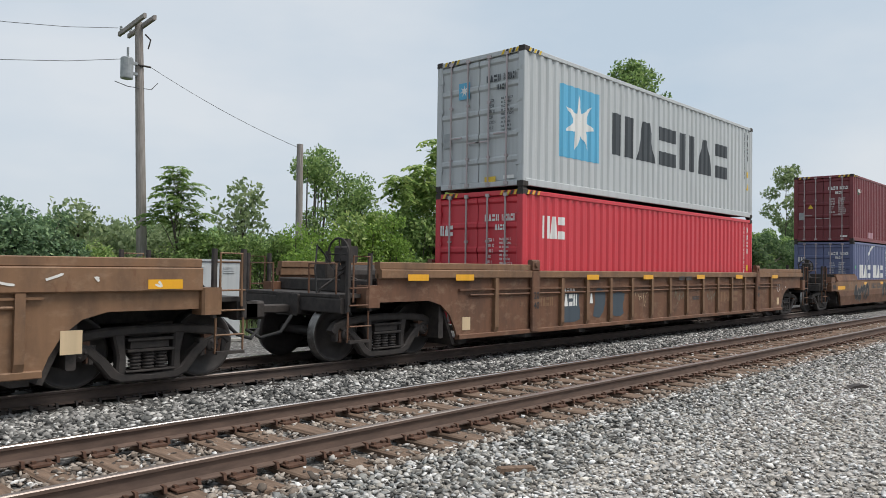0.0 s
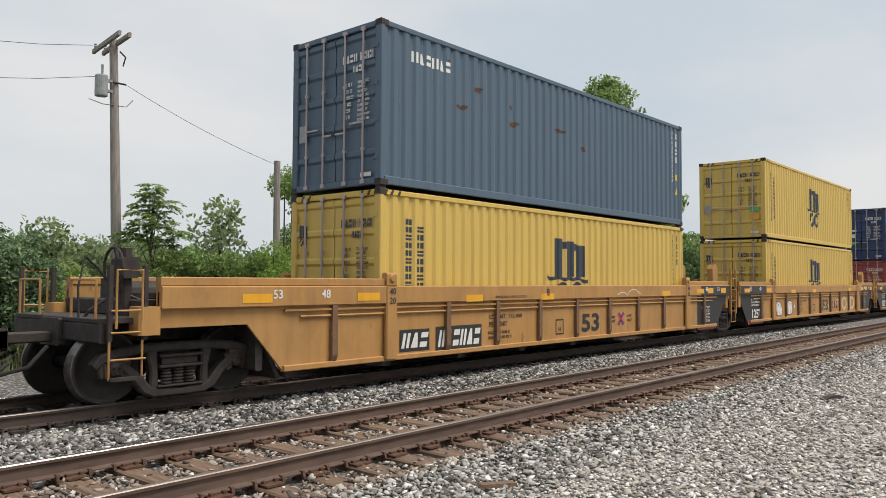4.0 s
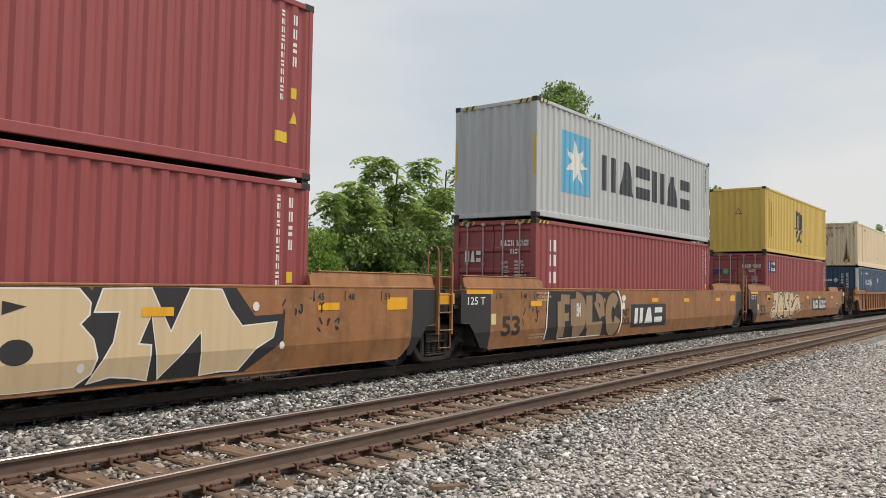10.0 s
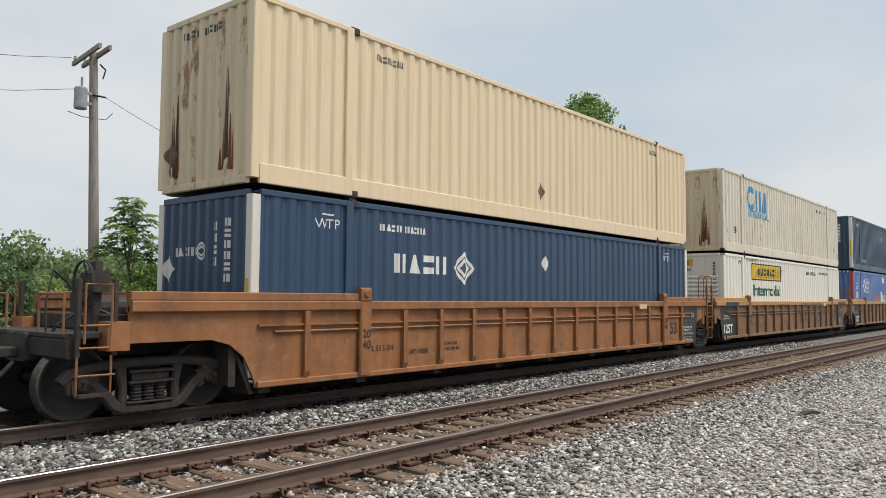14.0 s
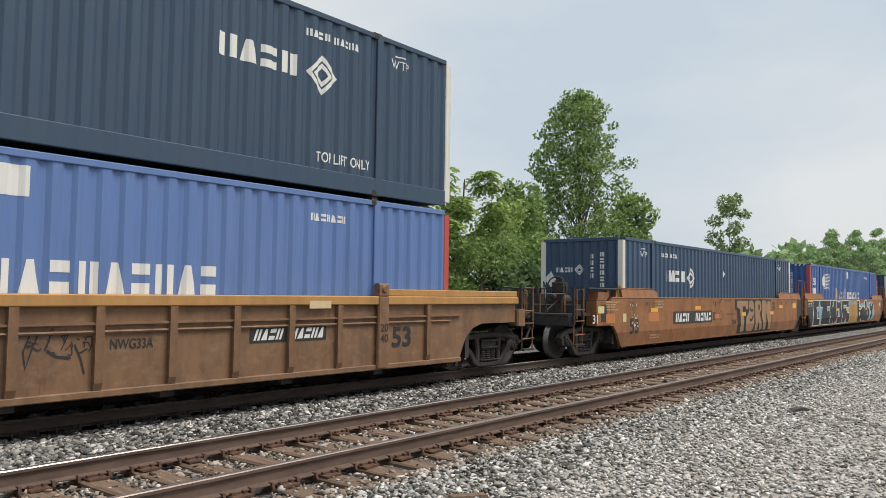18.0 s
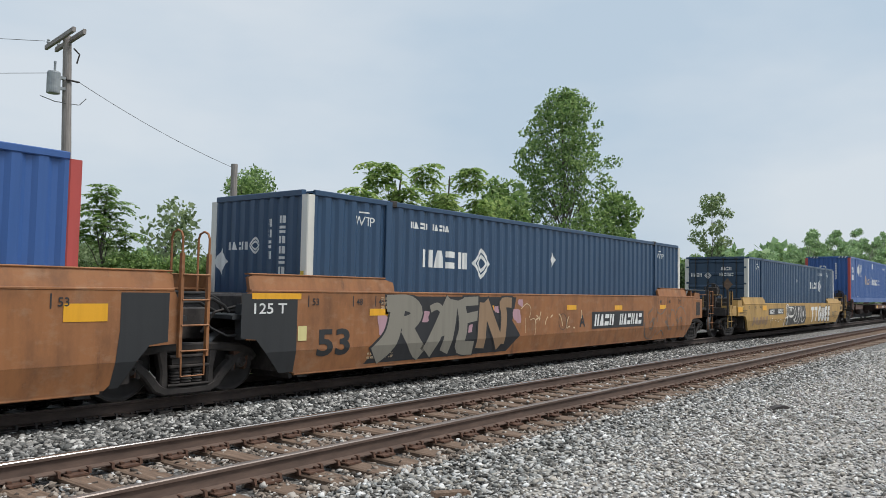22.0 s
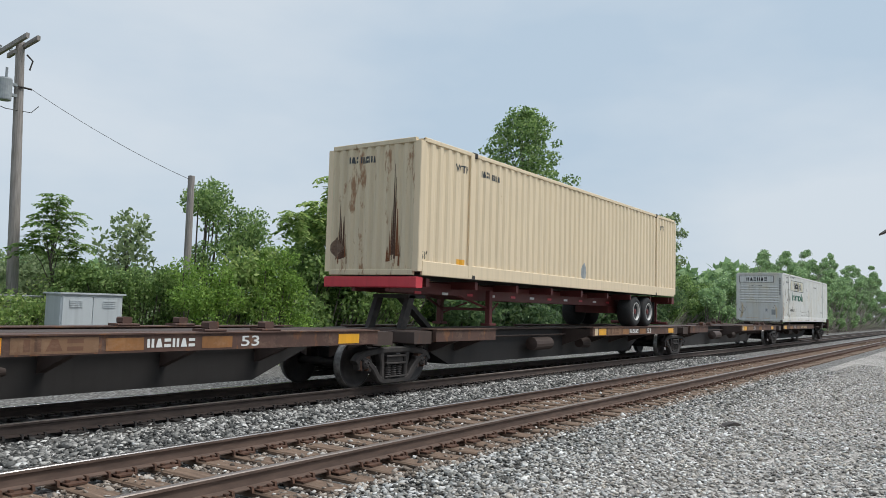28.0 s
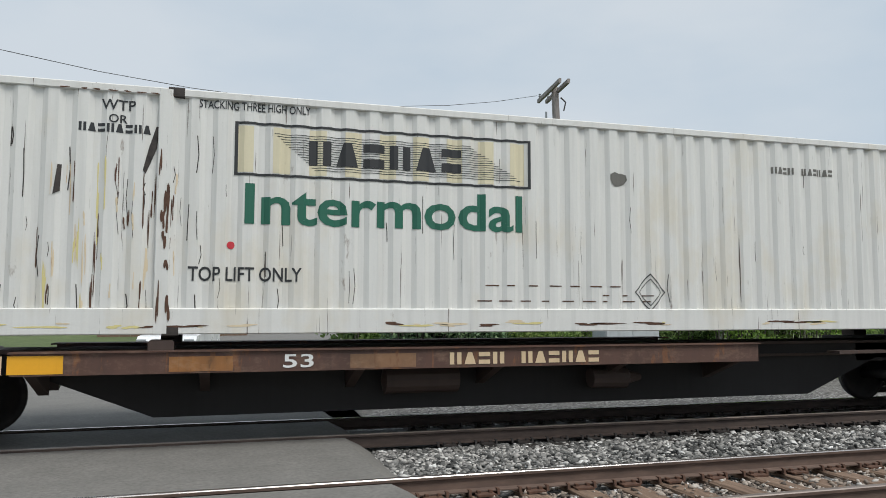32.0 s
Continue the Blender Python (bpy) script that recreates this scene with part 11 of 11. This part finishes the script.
    mark("blue_ground", [blob(4.1, 0.82, 5.3, 1.30, rnd, 30, 0.04)], GRAF_BLUE, car_m, pm, 0.004, "pale blue sprayed ground")
    outlined(car_m, pm, "bab", 3.15, 0.86, 3.3, 1.16, GRAF_BLACK, GRAF_WHITE, 0.06, 0.10, 0.010)
    piece(car_m, pm, [[(0.34, [(5.08, 1.30), (5.22, 0.96), (5.62, 0.92), (5.86, 1.30)]), (0.36, [(5.66, 1.0), (5.56, 0.62), (5.10, 0.44)])]], [GRAF_BLACK], GRAF_WHITE, 0.035, lift=0.010)
    mark("dark_sill", [rect(-8.2, -0.3, 0.18, 0.27)], GRAF_BLACK, car_m, pm, 0.0055, "dark overspray along the sill")
    for x in (-3.7, -1.4, 1.9, 3.7):
        mark("reflector", [rect(x, x + 0.5, 0.92, 1.05)], REFLECT, car_m, pm, 0.026, "amber reflector strip")
    silver_piece(car_n, pn)
    number_plate(car_n, pn, 1.72, 4.98, 0.66, 1.10, [(0.04, 0.40, 4), (0.50, 0.96, 6)])
    scrawl(car_n, pn, -1.2, 1.2, 0.9, 0.6, GRAF_CREAM, 92, 0.03, 5)
    lettering(car_n, pn, "A", 1.2, 0.88, 0.3, BLACKINK)
    tag_mass(car_n, pn, 5.2, 8.2, 0.3, 1.2, 4, [CAR_RUST], GRAF_GREY, 93, 0.03)
    mark("circle_mark", ring(disc(0.2, 0.88, 0.2), disc(0.2, 0.88, 0.185)), BLACKINK, car_n, pn)
    # yellow car
    po.shift = -0.2
    part("front_box", Mesh().box(-10.75, -9.97, -1.43, -1.12, 0.82, 1.20, 0.015).box(-10.6, -10.45, -1.436, -1.10, 0.95, 1.10, 0.004), CAR_YELLOW, car_o)
    part("front_box", Mesh().box(-10.75, -9.97, 1.12, 1.43, 0.82, 1.20, 0.015), CAR_YELLOW, car_o)
    number_plate(car_o, po, -5.43, -3.04, 0.80, 1.06, [(0.06, 0.36, 4), (0.60, 0.96, 6)])
    charcoal_piece(car_o, po)
    mark("white_rim", ring(grown(disc(-2.4, 0.95, 0.22, 14, 0.26), 0.06), disc(-2.4, 0.95, 0.22, 14, 0.26)) + ring(grown(disc(-2.6, 0.42, 0.26, 14, 0.20), 0.06), disc(-2.6, 0.42, 0.26, 14, 0.20)), GRAF_WHITE, car_o, po, 0.018)
    mark("white_letters", [rect(2.2, 2.9, 0.92, 1.10), rect(2.45, 2.65, 0.35, 0.92), rect(3.0, 3.6, 0.92, 1.10), rect(3.2, 3.38, 0.35, 0.92)], GRAF_WHITE, car_o, po, 0.006, "white sprayed bars")
    lettering(car_o, po, "53", 7.34, 0.66, 0.30, BLACKINK, 0.42)
    mark("frame_mark", ring(rect(7.75, 8.33, 0.47, 0.81), rect(7.78, 8.30, 0.50, 0.78)), BLACKINK, car_o, po)
    for k in range(5):
        mark("grey_haze", [blob(-7.55 + 0.46 * k, 0.56, 0.40, 0.42, random.Random(70 + k), 14, 0.25)], GRAF_DUN, car_o, po, 0.004 + 0.0005 * k, "thin grey sprayed letters")
    scrawl(car_o, po, -5.3, -3.3, 0.55, 0.22, GRAF_WHITE, 98, 0.03, 6)
    reflectors(car_o, po, [(-9.6, 0.95), (-6.3, 1.0)], 0.55, 0.2)
    small_print(car_o, po, -9.0, -8.3, 0.85, 1.05, 3, BLACKINK, 40)
    for x in (-8.2, -7.3, -6.6, 6.3, 7.1):
        lettering(car_o, po, "53" if abs(x) > 8 else "48", x, 1.13, 0.11, BLACKINK)
    # spine cars
    for k, (car, p) in enumerate(spine):
        q = Surface("near", -1.33)
        q.shift = -0.15 if k == 4 else 0.0
        h_ = (SPINES[k + 1] - SPINES[k]) / 2
        x = 0.5 if k < 4 else -6.49
        mark("cream_patch", [rect(x - 0.05, x + 0.20, 0.88, 1.08)], GRAF_CREAM, car, q, 0.004)
        mark("amber_patch", [rect(x + 0.25, x + 0.80, 0.88, 1.08)], REFLECT, car, q, 0.005, "amber reflector strip")
        if k < 4:
            mark("tan_panel", [rect(x + 0.9, x + 2.0, 0.88, 1.08)], CAR_TAN, car, q, 0.004)
            if k != 3:
                mark("road_mark", bars(x + 1.05, x + 1.85, 0.91, 1.06, 3), CAR_DARK, car, q, 0.006)
            for a in ((x + 3.4, h_ - 2.05) if k == 3 else (x + 2.1, x + 3.6, min(h_ - 1.6, x + 6.5))):
                mark("amber_patch", [rect(a, a + 0.55, 0.89, 1.06)], SOILED_AMBER if a < h_ - 2.1 else REFLECT, car, q, 0.005, "amber reflector strip")
            lettering(car, q, "53", x + (2.34 if k == 3 else 4.5), 0.98, 0.16, WHITEINK, 0.36)
            if k != 3:
                mark("white_number", bars(x + 2.7, x + 3.5, 0.92, 1.04, 6), WHITEINK, car, q, 0.006)
        else:
            lettering(car, q, "53", -3.15, 0.98, 0.16, WHITEINK, 0.36)
            mark("white_number", bars(-1.27, -0.5, 0.90, 1.05, 4) + bars(-0.3, 0.85, 0.90, 1.05, 6), GRAF_CREAM, car, q, 0.006)
            mark("tan_panel", [rect(-2.53, -1.71, 0.88, 1.05)], CAR_TAN, car, q, 0.004)
            mark("amber_patch", [rect(-4.6, -3.9, 0.88, 1.05)], SOILED_AMBER, car, q, 0.005)


paint_train()


# ---- what moves ----
def motions():
    times = [i * 2.0 for i in range(16)] + [31.0, 31.5, 32.0]
    for ob, x, z, y in ROLLING:
        walk(ob, [(t, pose(x + run(t), TRACK_FAR + y, z)) for t in times])
    for ob, dx, along in TURNING:
        # a wheelset turns while it passes; further off it is held
        seen = [k for k in range(int(CLIP * FPS) + 1) if -14 < along + run(k / FPS) < 75]
        rows = []
        if seen:
            rows = [(k / FPS, pose(dx, 0, WHEEL_R, 0, math.degrees(run(k / FPS) / WHEEL_R), 0)) for k in seen]
        first = rows[0][1] if rows else pose(dx, 0, WHEEL_R)
        last = rows[-1][1] if rows else first
        if not rows or rows[0][0] > 0:
            rows.insert(0, (0.0, first))
        if rows[-1][0] < CLIP:
            rows.append((CLIP, last))
        walk(ob, rows)


motions()
